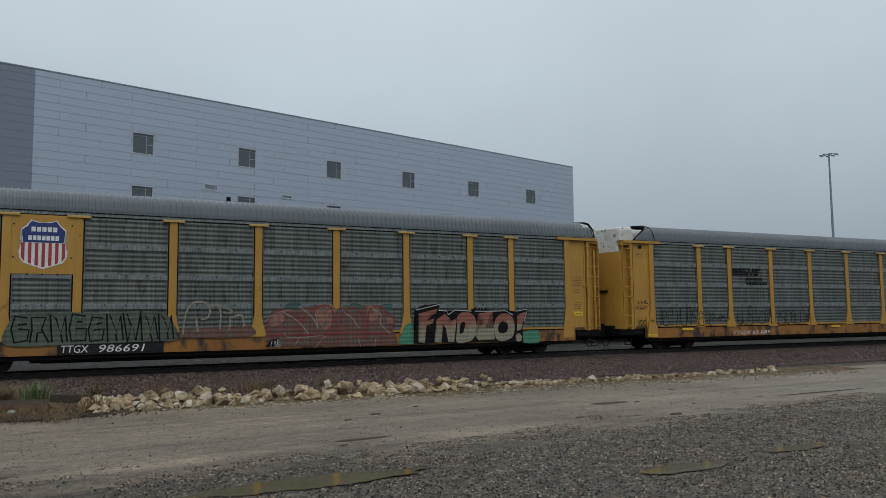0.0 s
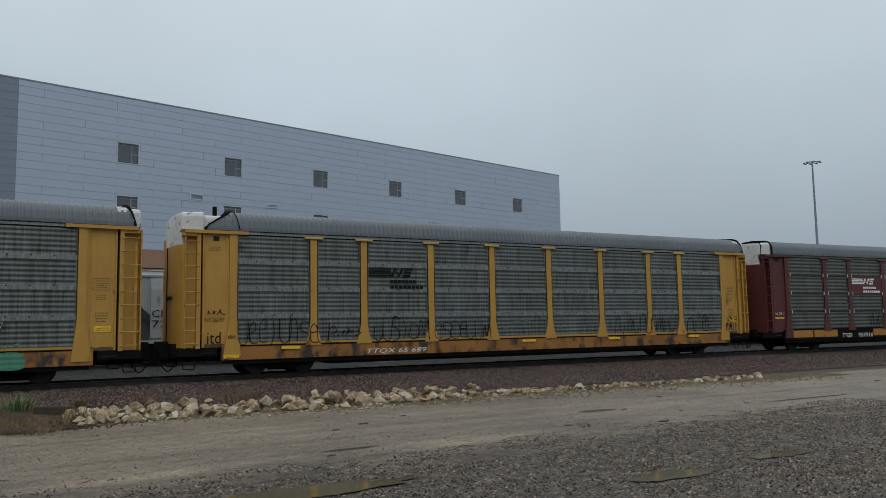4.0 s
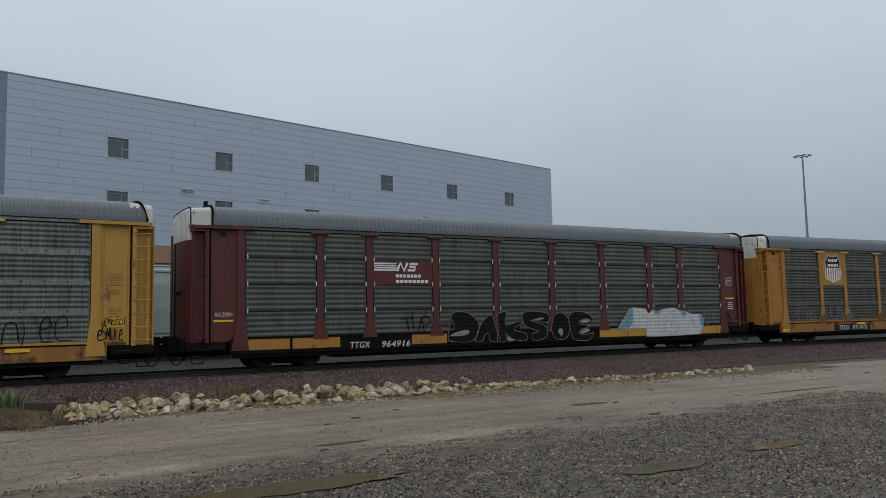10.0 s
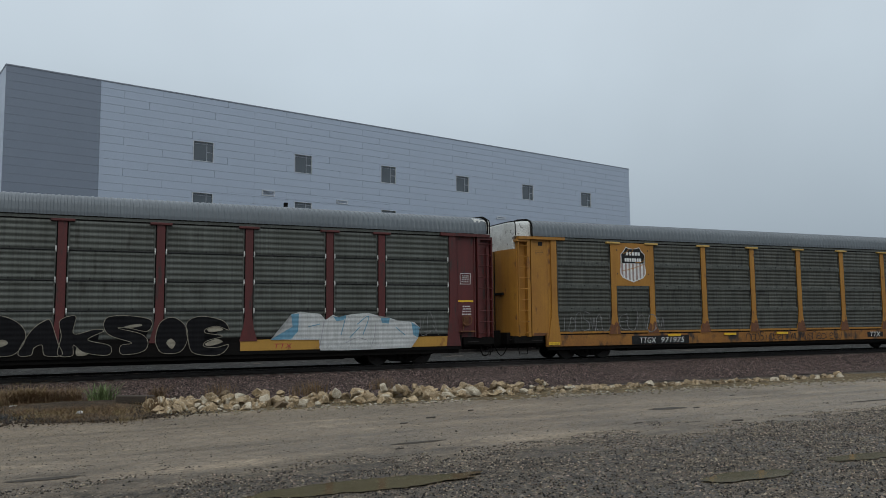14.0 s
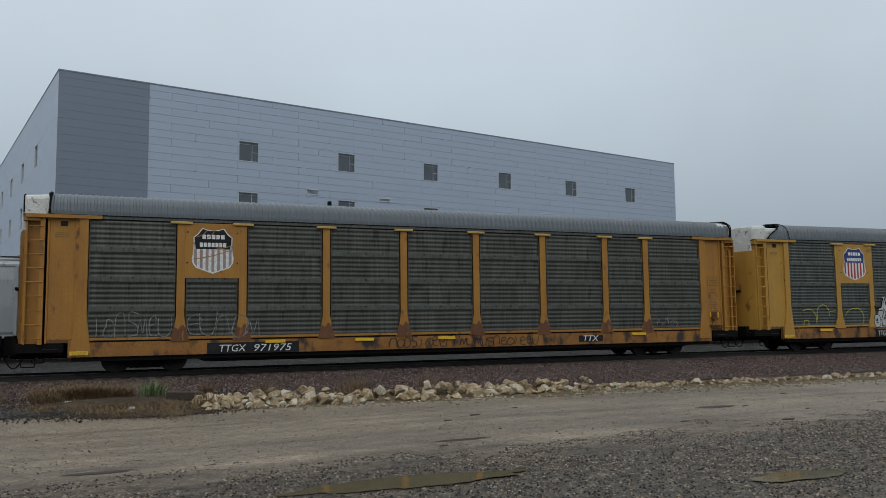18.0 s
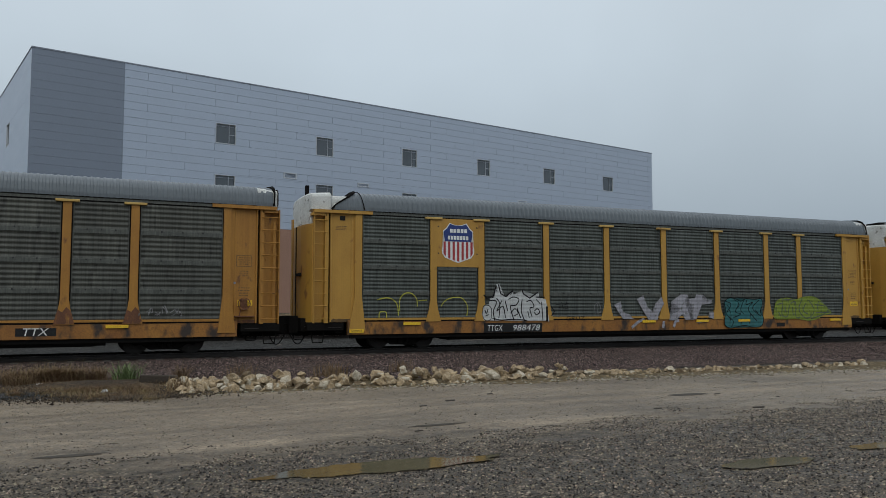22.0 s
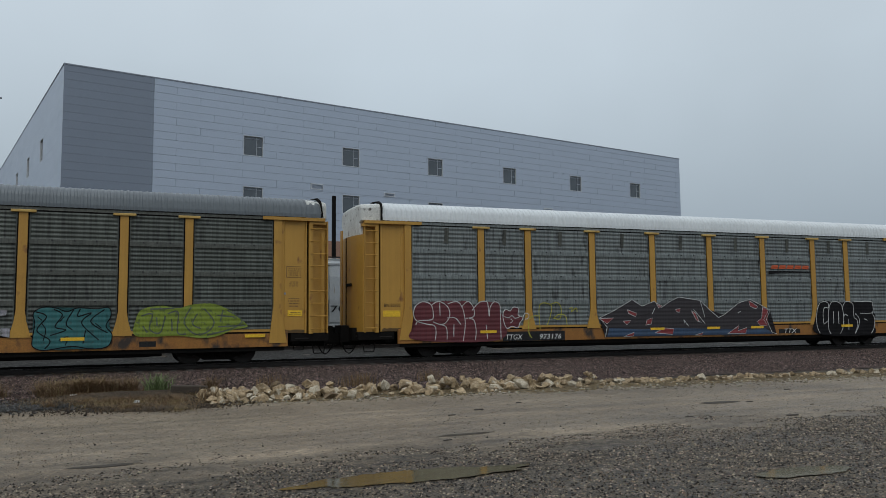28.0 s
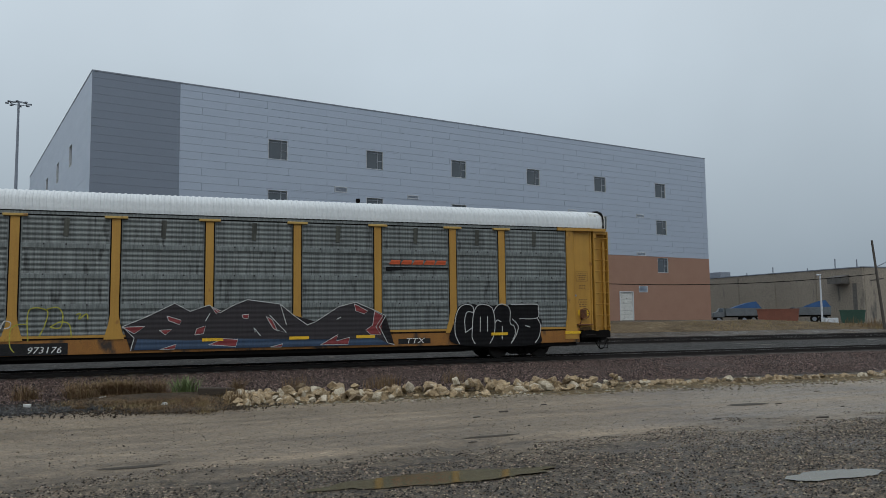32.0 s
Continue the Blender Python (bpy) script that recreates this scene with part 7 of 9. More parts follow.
blot(g_, [(0.4, 1.64), (0.6, 1.53), (0.78, 1.15), (0.62, 1.26)], G_RED, d=0.006, soft=False)
blot(g_, [(3.4, 2.05), (3.88, 1.79), (3.76, 1.69), (3.45, 1.8)], G_RED, d=0.006, soft=False)
blot(g_, [(4.13, 1.79), (4.43, 1.62), (4.17, 1.24), (4.35, 0.96), (3.98, 0.97), (3.8, 1.14), (4.05, 1.3)], G_RED, d=0.006, soft=False)
blot(g_, [(-1.43, 0.75), (-0.94, 0.94), (-0.51, 0.9), (-0.57, 0.67)], G_RED, d=0.006, soft=False)
blot(g_, [(2.22, 0.66), (2.83, 1), (2.76, 0.78), (3.24, 0.9), (3.18, 0.66)], G_RED, d=0.006, soft=False)
blot(g_, [(0.55, 0.63), (0.95, 0.73), (0.89, 0.62)], G_RED, d=0.006, soft=False)
blot(g_, [(-2.91, 0.63), (-2.42, 0.79), (-2.46, 0.64)], G_RED, d=0.006, soft=False)
ink(g_, [(-4.02, 1.35), (-3.36, 1.37), (-3.67, 1.14)], G_WHITE, 0.02, True, d=0.008, soft=False)
ink(g_, [(-2.71, 1.69), (-2.27, 1.55), (-2.33, 1.41), (-2.66, 1.54)], G_WHITE, 0.02, True, d=0.008, soft=False)
ink(g_, [(-2.93, 1.24), (-2.56, 1.26), (-2.75, 1.09)], G_WHITE, 0.02, True, d=0.008, soft=False)
ink(g_, [(-1.86, 1.07), (-1.8, 1.27), (-1.53, 1.36), (-1.59, 1.11)], G_WHITE, 0.02, True, d=0.008, soft=False)
ink(g_, [(-1.36, 1.98), (-1.06, 1.84), (-1.2, 1.74)], G_WHITE, 0.02, True, d=0.008, soft=False)
ink(g_, [(-0.38, 1.7), (-0.16, 1.72), (-0.19, 1.57), (-0.36, 1.6)], G_WHITE, 0.02, True, d=0.008, soft=False)
ink(g_, [(0.4, 1.64), (0.6, 1.53), (0.78, 1.15), (0.62, 1.26)], G_WHITE, 0.02, True, d=0.008, soft=False)
ink(g_, [(3.4, 2.05), (3.88, 1.79), (3.76, 1.69), (3.45, 1.8)], G_WHITE, 0.02, True, d=0.008, soft=False)
ink(g_, [(4.13, 1.79), (4.43, 1.62), (4.17, 1.24), (4.35, 0.96), (3.98, 0.97), (3.8, 1.14), (4.05, 1.3)], G_WHITE, 0.02, True, d=0.008, soft=False)
ink(g_, [(-1.43, 0.75), (-0.94, 0.94), (-0.51, 0.9), (-0.57, 0.67)], G_WHITE, 0.02, True, d=0.008, soft=False)
ink(g_, [(2.22, 0.66), (2.83, 1), (2.76, 0.78), (3.24, 0.9), (3.18, 0.66)], G_WHITE, 0.02, True, d=0.008, soft=False)
ink(g_, [(0.55, 0.63), (0.95, 0.73), (0.89, 0.62)], G_WHITE, 0.02, True, d=0.008, soft=False)
ink(g_, [(-2.91, 0.63), (-2.42, 0.79), (-2.46, 0.64)], G_WHITE, 0.02, True, d=0.008, soft=False)
ink(g_, [(-3.77, 0.62), (-3.67, 1.01), (-4.02, 1.37), (-3.36, 1.65), (-2.48, 2.09), (-2.01, 1.83), (-1.42, 2.03), (-1.09, 1.77), (-0.65, 2.02), (-0.21, 2.2), (0.86, 2.05), (1.31, 1.67), (1.77, 1.34)], G_WHITE, 0.026, d=0.008, soft=False)
ink(g_, [(1.77, 1.34), (2.06, 1.45), (2.85, 1.95), (3.46, 2.1), (4.19, 1.79), (4.53, 1.62), (4.3, 1.24), (4.59, 0.68), (4.84, 0.61)], G_WHITE, 0.026, d=0.008, soft=False)
ink(g_, [(0.51, 1.69), (1.07, 1.1), (0.67, 1.21)], G_WHITE, 0.026, d=0.008, soft=False)
ink(g_, [(0.86, 2.05), (1.07, 1.36)], G_WHITE, 0.026, d=0.008, soft=False)
ink(g_, [(-1.53, 1.52), (-1.39, 1.77)], G_WHITE, 0.026, d=0.008, soft=False)
ink(g_, [(0.05, 1.12), (-0, 1.28), (0.22, 1.01)], G_WHITE, 0.026, d=0.008, soft=False)
ink(g_, [(2.78, 1.52), (2.94, 1.59)], G_WHITE, 0.026, d=0.008, soft=False)
g_ = spray(car_6, [(7.16, 0.57), (7.1, 1.34), (7.22, 1.8), (7.42, 2), (7.83, 2.02), (8.1, 1.96), (8.31, 2.04), (8.64, 1.95), (8.99, 2.01), (9.22, 1.91), (9.41, 2), (10.5, 1.97), (10.45, 1.52), (10.66, 1.39), (10.56, 0.98), (10.36, 0.48)], G_DARK, "rounded black graffiti letters with thin white outlines")
for line_ in ([(7.86, 1.70), (7.84, 1.92), (7.6, 2.0), (7.32, 1.88), (7.16, 1.5), (7.14, 0.95), (7.3, 0.58)], [(7.86, 1.70), (7.62, 1.72), (7.52, 1.45), (7.54, 0.98)], [(7.54, 0.98), (7.82, 1.16)],
              [(7.82, 1.16), (7.86, 1.62), (8.02, 1.94), (8.34, 1.99), (8.62, 1.84), (8.72, 1.4), (8.68, 0.9), (8.5, 0.56)], [(7.82, 1.16), (7.8, 0.8), (7.92, 0.56)], [(8.14, 1.55), (8.12, 1.0)], [(8.42, 1.55), (8.42, 1.0)],
              [(8.66, 1.72), (8.86, 1.97), (9.14, 1.99), (9.34, 1.8), (9.34, 1.3), (9.5, 1.18), (9.54, 0.9), (9.36, 0.55)], [(8.72, 1.3), (8.82, 1.42), (8.98, 1.34)], [(9.02, 1.2), (9.0, 0.7)],
              [(9.38, 1.98), (10.4, 1.99), (10.52, 1.84), (10.46, 1.48), (9.72, 1.46)], [(9.42, 1.46), (9.66, 1.2), (9.6, 0.9), (9.42, 0.6)], [(10.46, 1.48), (10.6, 1.2), (10.54, 0.8), (10.36, 0.55)], [(9.96, 1.2), (10.16, 1.14)]):
    ink(g_, line_, G_WHITE, 0.03)
lettering("GRUZ", -3.38, -2.53, 0.98, 1.14, G_DARK, car_5, "graffiti", FACE_Y)


# ---- brake hoses between the cars ----
def hose(car, s):
    bm = bmesh.new()
    pts = [Vector((s * (13.55 + 0.62 * i / 10), -0.55, 0.62 - 0.42 * math.sin(math.pi * i / 10))) for i in range(11)]
    part("brake_hose", tube(bm, pts, 0.02, 6), BLACK, car)
    part("cut_lever", rod(bmesh.new(), (s * 13.7, -HALF + 0.1, 0.85), (s * 13.75, -0.3, 0.78), 0.02, 6), STEEL, car)


for c_, _s in CARS:
    hose(c_, 1)
    hose(c_, -1)


# ---- hopper wagons of the second train, seen through the gaps ----
HOPPERS = []
H_GREY = mat("pale_grey_hopper_paint", (0.27, 0.285, 0.285), (0.20, 0.21, 0.21), 0.5, scale=0.8, stretch=(1.5, 1, 0.3), c3=(0.16, 0.13, 0.11), spots=0.08)
H_WHITE = mat("dull_white_hopper_paint", (0.33, 0.35, 0.36), (0.25, 0.265, 0.27), 0.5, scale=0.8, stretch=(1.5, 1, 0.3), c3=(0.18, 0.15, 0.12), spots=0.1)
H_MINT = mat("pale_green_hopper_paint", (0.25, 0.30, 0.28), (0.20, 0.25, 0.23), 0.5, scale=0.8, stretch=(1.5, 1, 0.3))
H_GREEN = mat("green_spray_on_hopper", (0.02, 0.15, 0.10), (0.016, 0.11, 0.075), 0.5, scale=1.2, stretch=(1.2, 1, 0.5))


def hopper(b0, b1, paint, label, ribs=0):
    L = b1 - b0 - 1.0
    h = L / 2
    car = thing("hopper_wagon", label, "railcar", "wagons of the far train")
    prism_pts = [(-h + 2.6, 1.15), (h - 2.6, 1.15), (h - 0.6, 3.0), (h - 0.6, 4.25), (-h + 0.6, 4.25), (-h + 0.6, 3.0)]
    part("tank", prism(bmesh.new(), prism_pts, -1.42, 1.42), paint, car)
    for s in (-1, 1):
        bm = bmesh.new()
        prof = [(s * 1.44, 1.1), (s * 1.54, 1.25), (s * 1.60, 2.4), (s * 1.56, 3.6), (s * 1.44, 4.25), (s * 1.38, 4.25), (s * 1.38, 1.1)]
        prism(bm, prof, -h + 1.3, h - 1.3, "x")
        part("side_sheet", bm, paint, car)
        part("side_sill", box(-h, h, s * 1.5 - 0.06, s * 1.5 + 0.06, 0.98, 1.14), paint, car)
        for x in (-h + 0.35, h - 0.35):
            part("end_post", box(x - 0.06, x + 0.06, s * 1.42 - 0.06, s * 1.42 + 0.06, 1.0, 4.2), paint, car)
        for k_ in range(ribs):
            x = -h + 1.6 + (L - 3.2) * k_ / max(1, ribs - 1)
            part("side_rib", box(x - 0.06, x + 0.06, min(s * 1.5, s * 1.68), max(s * 1.5, s * 1.68), 1.12, 4.2), paint, car)
    roof_p = [(-1.5, 4.22), (1.5, 4.22), (1.5, 4.3), (0.9, 4.5), (0, 4.56), (-0.9, 4.5), (-1.5, 4.3)]
    part("roof", prism(bmesh.new(), roof_p, -h + 0.4, h - 0.4, "x"), paint, car)
    part("running_board", box(-h + 0.3, h - 0.3, -0.95, -0.55, 4.66, 4.70), STEEL, car)
    for k_ in range(6):
        x = -h + 1.0 + (L - 2.0) * k_ / 5
        part("bracket", box(x - 0.05, x + 0.05, -0.9, -0.6, 4.45, 4.66), paint, car)
    part("hatch", soft_box(-h + 1.5, h - 1.5, -0.35, 0.35, 4.54, 4.64, r=0.03), paint, car)
    part("centre_sill", box(-h - 0.4, h + 0.4, -0.3, 0.3, 0.7, 1.0), BLACK, car)
    for k_ in range(3):
        x = -h + 3.2 + (L - 6.4) * k_ / 2
        part("outlet", prism(bmesh.new(), [(x - 0.9, 1.15), (x - 0.3, 0.45), (x + 0.3, 0.45), (x + 0.9, 1.15)], -0.9, 0.9), BLACK, car)
    for x in (-h + 1.5, h - 1.5):
        bg = put("bogie", cached("bogie", bogie_mesh, BLACK), car, pose(x, 0, 0))
        for d in (-0.87, 0.87):
            put("wheelset", cached("wheelset", wheelset_mesh, STEEL), bg, pose(d, 0, 0.42))
    for s in (-1, 1):
        lad = part("ladder", box(s * (h - 0.12) - 0.02, s * (h - 0.12) + 0.02, -1.5, -1.46, 1.0, 4.2), paint, car)
        for i in range(8):
            part("rung", rod(bmesh.new(), (s * (h - 0.12), -1.48, 1.2 + 0.38 * i), (s * (h - 0.5), -1.48, 1.2 + 0.38 * i), 0.015, 5), paint, lad)
    HOPPERS.append((car, (b0 + b1) / 2))
    return car, h


FAR_Y = -1.62
hop = []
for b0_, b1_, c_, r_, t_ in ((23.5, 39.5, H_GREY, 0, "pale grey covered hopper wagon"), (39.5, 55.5, H_GREY, 0, "pale grey covered hopper wagon with black stencils"), (55.5, 71, H_WHITE, 9, "white ribbed hopper wagon"), (71, 86.5, H_GREY, 0, "pale grey covered hopper wagon"), (86.5, 103, H_MINT, 0, "pale green covered hopper wagon"), (103, 120, H_GREY, 0, "pale grey covered hopper wagon"), (120, 138, H_WHITE, 9, "white ribbed hopper wagon"), (138, 156, H_WHITE, 16, "white ribbed hopper wagon"), (156, 176, H_MINT, 0, "pale green covered hopper wagon"), (176, 194.6, H_GREY, 0, "pale grey covered hopper wagon"), (195.4, 211.5, H_GREY, 0, "light grey covered hopper wagon with large black letters"), (211.5, 228, H_WHITE, 9, "white ribbed hopper wagon"), (228, 243.7, H_WHITE, 0, "white covered hopper wagon"), (243.9, 260, H_WHITE, 0, "white covered hopper wagon with large green graffiti")):
    hop.append(hopper(b0_, b1_, c_, t_, r_))
for k_, at_, lines_ in ((1, 1.35, (("CHTT", 1.5, 2.25, 2.6), ("720174", 2.3, 1.75, 2.1))), (10, 1.35, (("CMO", 1.6, 2.35, 2.75), ("21747", 2.3, 1.75, 2.15))), (13, 1.35, (("707", 1.2, 1.75, 2.1),))):
    car_, half_ = hop[k_]
    for word_, wide_, z0_, z1_ in lines_:
        lettering(word_, -half_ + at_, -half_ + at_ + wide_, z0_, z1_, BLACK_P, car_, "stencil", FAR_Y)
car_, half_ = hop[13]
G_ = Paint(-half_ + 2.75, -half_ + 6.0, 1.2, 3.3, FAR_Y - 0.005)
G_.fill([(0, 0), (1, 0), (0.97, 0.55), (0.84, 1.0), (0, 1.0)])
gg_ = G_.on("graffiti", H_GREEN, car_, "large green graffiti fill")
for i_, u_ in enumerate((0.08, 0.36, 0.52, 0.74)):
    Q_ = Paint(-half_ + 2.75, -half_ + 6.0, 1.2, 3.3, FAR_Y - 0.01)
    Q_.fill([(u_, 0.2), (u_ + 0.07, 0.22), (u_ + 0.09, 0.6), (u_ + 0.05, 0.95), (u_ + 0.02, 0.9)])
    Q_.on("graffiti_shapes", G_MAROON if i_ % 2 else G_DARK, gg_)


# ---- sleepers ----
tie_me = mesh_of("sleeper", soft_box(-0.115, 0.115, -1.3, 1.3, -0.335, -0.165, r=0.012), TIE)
for tr_, off_ in zip(tracks, (0.0, 13.5, 18.4)):
    for i in range(180 if off_ == 0 else 120):
        x_ = -22 + 0.52 * i if off_ == 0 else -18 + 0.6 * i
        put("sleeper", tie_me, tr_, pose(x_, line_y(x_) + off_, RAIL, 0, 0, line_yaw(x_)))


# ---- loose stone ----
def scatter(name, n, place, size, material, label, seed, flat=0.65):
    """Many small stones in one mesh: place(rng) gives x, y, z; size(rng) their half width."""
    rg = np.random.default_rng(seed)
    base = np.array([(1, 0, 0), (-1, 0, 0), (0, 1, 0), (0, -1, 0), (0, 0, 1), (0, 0, -1)], float)
    tri = np.array([(0, 2, 4), (2, 1, 4), (1, 3, 4), (3, 0, 4), (2, 0, 5), (1, 2, 5), (3, 1, 5), (0, 3, 5)])
    V, F = [], []
    for i in range(n):
        x, y, z = place(rg)
        s = size(rg)
        a = rg.uniform(0, 6.28)
        c_, s_ = math.cos(a), math.sin(a)
        p = base * rg.uniform(0.6, 1.25, (6, 1)) * s * (1.0, 0.8, flat)
        q = np.c_[p[:, 0] * c_ - p[:, 1] * s_ + x, p[:, 0] * s_ + p[:, 1] * c_ + y, p[:, 2] + z + s * flat * 0.35]
        V.append(q)
        F.append(tri + 6 * i)
    me = bpy.data.meshes.new(name)
    me.from_pydata(np.concatenate(V).tolist(), [], np.concatenate(F).tolist())
    me.materials.append(material)
    return tagged(new(name, me), label, "stones", kind="stuff")


def tone(name, tones, rough=0.8):
    """Each loose stone takes its own tone."""
    m = bpy.data.materials.new(name)
    m.use_nodes = True
    n, l = m.node_tree.nodes, m.node_tree.links
    b = n["Principled BSDF"]
    g_, r, ns, mx = n.new("ShaderNodeNewGeometry"), n.new("ShaderNodeValToRGB"), n.new("ShaderNodeTexNoise"), n.new("ShaderNodeMix")
    e = r.color_ramp.elements
    e[0].color, e[1].color = (*tones[0], 1), (*tones[-1], 1)
    for i, c in enumerate(tones[1:-1]):
        e.new((i + 1) / (len(tones) - 1)).color = (*c, 1)
    ns.inputs["Scale"].default_value, ns.inputs["Detail"].default_value = 40.0, 4.0
    co = n.new("ShaderNodeTexCoord")
    l.new(co.outputs["Object"], ns.inputs["Vector"])
    l.new(g_.outputs["Random Per Island"], r.inputs[0])
    mx.data_type, mx.blend_type = "RGBA", "MULTIPLY"
    mx.inputs[0].default_value = 0.5
    l.new(r.outputs[0], mx.inputs[6])
    l.new(ns.outputs["Color"], mx.inputs[7])
    l.new(mx.outputs[2], b.inputs["Base Color"])
    b.inputs["Roughness"].default_value = rough
    b.inputs["Specular IOR Level"].default_value = 0.25
    return m


PEBBLE = tone("mixed_pebbles", [(0.004, 0.0034, 0.0026), (0.012, 0.0095, 0.007), (0.04, 0.031, 0.022), (0.155, 0.121, 0.086), (0.25, 0.198, 0.143), (0.56, 0.465, 0.35)], 0.6)
DARKST = tone("dark_stones", [(0.012, 0.011, 0.010), (0.03, 0.027, 0.023), (0.09, 0.077, 0.06)], 0.6)
CLOD = tone("soil_clods", [(0.02, 0.014, 0.009), (0.05, 0.036, 0.024), (0.11, 0.083, 0.055)], 0.9)
TARST = tone("millings_stone", [(0.012, 0.012, 0.012), (0.03, 0.03, 0.03), (0.06, 0.059, 0.057), (0.14, 0.135, 0.128)], 0.7)
BALLST = tone("ballast_stone", [(0.010, 0.0075, 0.0068), (0.055, 0.037, 0.032), (0.108, 0.073, 0.063), (0.16, 0.112, 0.098), (0.34, 0.25, 0.218)])
GREYST = tone("grey_ballast_stone", [(0.02, 0.02, 0.02), (0.06, 0.06, 0.058), (0.20, 0.20, 0.19)])
CHIP = tone("limestone_chips", [(0.12, 0.10, 0.07), (0.26, 0.22, 0.16), (0.46, 0.42, 0.34)])


PUDDLES = [(3.25, 8.62, 1.6, 0.34), (7.42, 6.98, 0.74, 0.24), (9.75, 7.15, 0.66, 0.2)]


def gravel_place(rg):
    while True:
        d, x = 4.4 + 8.2 * rg.random(), -7.5 + 25.5 * rg.random()
        edge = (d - 8.5 - 0.08 * max(0.0, x - 4)) / 3.2
        if 0.5 + 0.6 * noise.noise(Vector((x * 0.55, d * 1.5, 7.0))) + 0.25 * noise.noise(Vector((x * 2.5, d * 5, 3.0))) < edge:
            continue
        if any(((x - a) / c) ** 2 + ((d - b) / e) ** 2 < 1.0 and rg.random() < (0.985 if ((x - a) / c) ** 2 + ((d - b) / e) ** 2 < 0.45 else 0.55) for a, b, c, e in PUDDLES):
            continue
        return x, d, lift(x, d) + 0.008


scatter("gravel", 170000, gravel_place, lambda rg: 0.006 + 0.0165 * rg.random() ** 2.4, PEBBLE, "wet mixed grey and brown gravel", 1, 0.75)
scatter("road_stones", 700, lambda rg: (lambda x, y: (x, y, lift(x, y) + 0.012))(-7 + 36 * rg.random(), 9.6 + 7.4 * rg.random()), lambda rg: 0.007 + 0.022 * rg.random() ** 4, DARKST, "scattered small dark stones on the wet road", 2)
scatter("pale_road_grit", 2600, lambda rg: (lambda x, y: (x, y, lift(x, y) + 0.012))(-7 + 10 * rg.random() ** 1.3 + 26 * (rg.random() < 0.35) * rg.random(), 11.5 + 6.0 * rg.random()), lambda rg: 0.006 + 0.013 * rg.random() ** 2, CHIP, "pale grit on the road's edge", 12)
scatter("fine_road_grit", 15000, lambda rg: (lambda x, y: (x, y, lift(x, y) + 0.012))(-7.5 + 24 * rg.random() ** 1.4, 9.4 + 8.0 * rg.random()), lambda rg: 0.005 + 0.011 * rg.random() ** 2, PEBBLE, "fine mixed grit on the packed road", 14)
tw = random.Random(4)
for k in range(13):
    x, y = tw.uniform(-2, 26), tw.uniform(10.2, 16.5)
    L_, w_ = tw.uniform(0.04, 0.13), tw.uniform(0.01, 0.02)
    ob = tagged(new("wood_splinter", mesh_of("wood_splinter", soft_box(-L_, L_, -w_, w_, 0.0, w_ * 1.4, r=w_ * 0.4), TIE)), "dark splinter of wet wood lying on the road", "debris", "splinters on the road")
    ob.matrix_basis = pose(x, y, lift(x, y) + 0.012, 0, 0, tw.gauss(3, 12))


def shoulder_place(rg):
    x = -8 + 56 * rg.random() ** 1.2
    d = -1.6 - 7.2 * rg.random()
    z = float(np.interp(d, [-9.1, -4.7, -1.75, -0.7], [0.0, 0.05, RAIL - 0.19, RAIL - 0.165]))
    return x, line_y(x) + d, max(z, lift(x, line_y(x) + d))


scatter("ballast_stones", 56000, shoulder_place, lambda rg: 0.016 + 0.024 * rg.random(), BALLST, "loose reddish brown ballast stones", 3, 0.8)
scatter("grey_ballast_stones", 5000, lambda rg: (lambda x, d: (x, line_y(x) + d, RAIL - 0.19 - max(0, d - 1.75) * 0.03))(-6 + 50 * rg.random(), 1.3 + 6.0 * rg.random()), lambda rg: 0.03 + 0.04 * rg.random(), GREYST, "loose pale grey ballast stones", 4, 0.8)

# ---- the row of limestone rocks beside the road, on a strip of bare soil ----
# mud: shade between the chips, painted into the soil colour
BEDSOIL = stony("tan_soil_and_chips", [(0.05, 0.035, 0.018), (0.13, 0.092, 0.045), (0.19, 0.136, 0.07), (0.32, 0.25, 0.145)], 0.04, 0.9, 0.1, 0.9, 0.9, mud=0.35, clumps=0.35)
row_y = lambda x: 18.35 - 0.06 * (x - 2)
bed_near = lambda x: row_y(x) - 1.55 - 2.4 * wob(x, 5.0)
band("rock_bed", 1.6, 26.0, 0.2, bed_near, lambda x: row_y(x) + 0.75 + 1.6 * wob(x, 9.0), 8, 0.0, BEDSOIL, "bare tan soil with limestone chips under the rocks", "soil", lambda x, y: lift(x, y) - 0.012 + 0.045 * min(1.0, (y - bed_near(x)) / 0.9))
LIME = mat("buff_limestone", (0.43, 0.33, 0.20), (0.19, 0.13, 0.068), 0.9, scale=2.2, fine=18, c3=(0.45, 0.40, 0.31), spots=0.3, bump=0.9, grain=0.45)
LIME_D = mat("brown_stained_limestone", (0.22, 0.155, 0.085), (0.09, 0.062, 0.036), 0.9, scale=2.2, fine=18, c3=(0.34, 0.29, 0.21), spots=0.25, bump=0.9, grain=0.45)
LIME_W = mat("white_limestone", (0.60, 0.54, 0.43), (0.34, 0.275, 0.18), 0.9, scale=2.2, fine=18, c3=(0.18, 0.125, 0.07), spots=0.25, bump=0.8, grain=0.35)


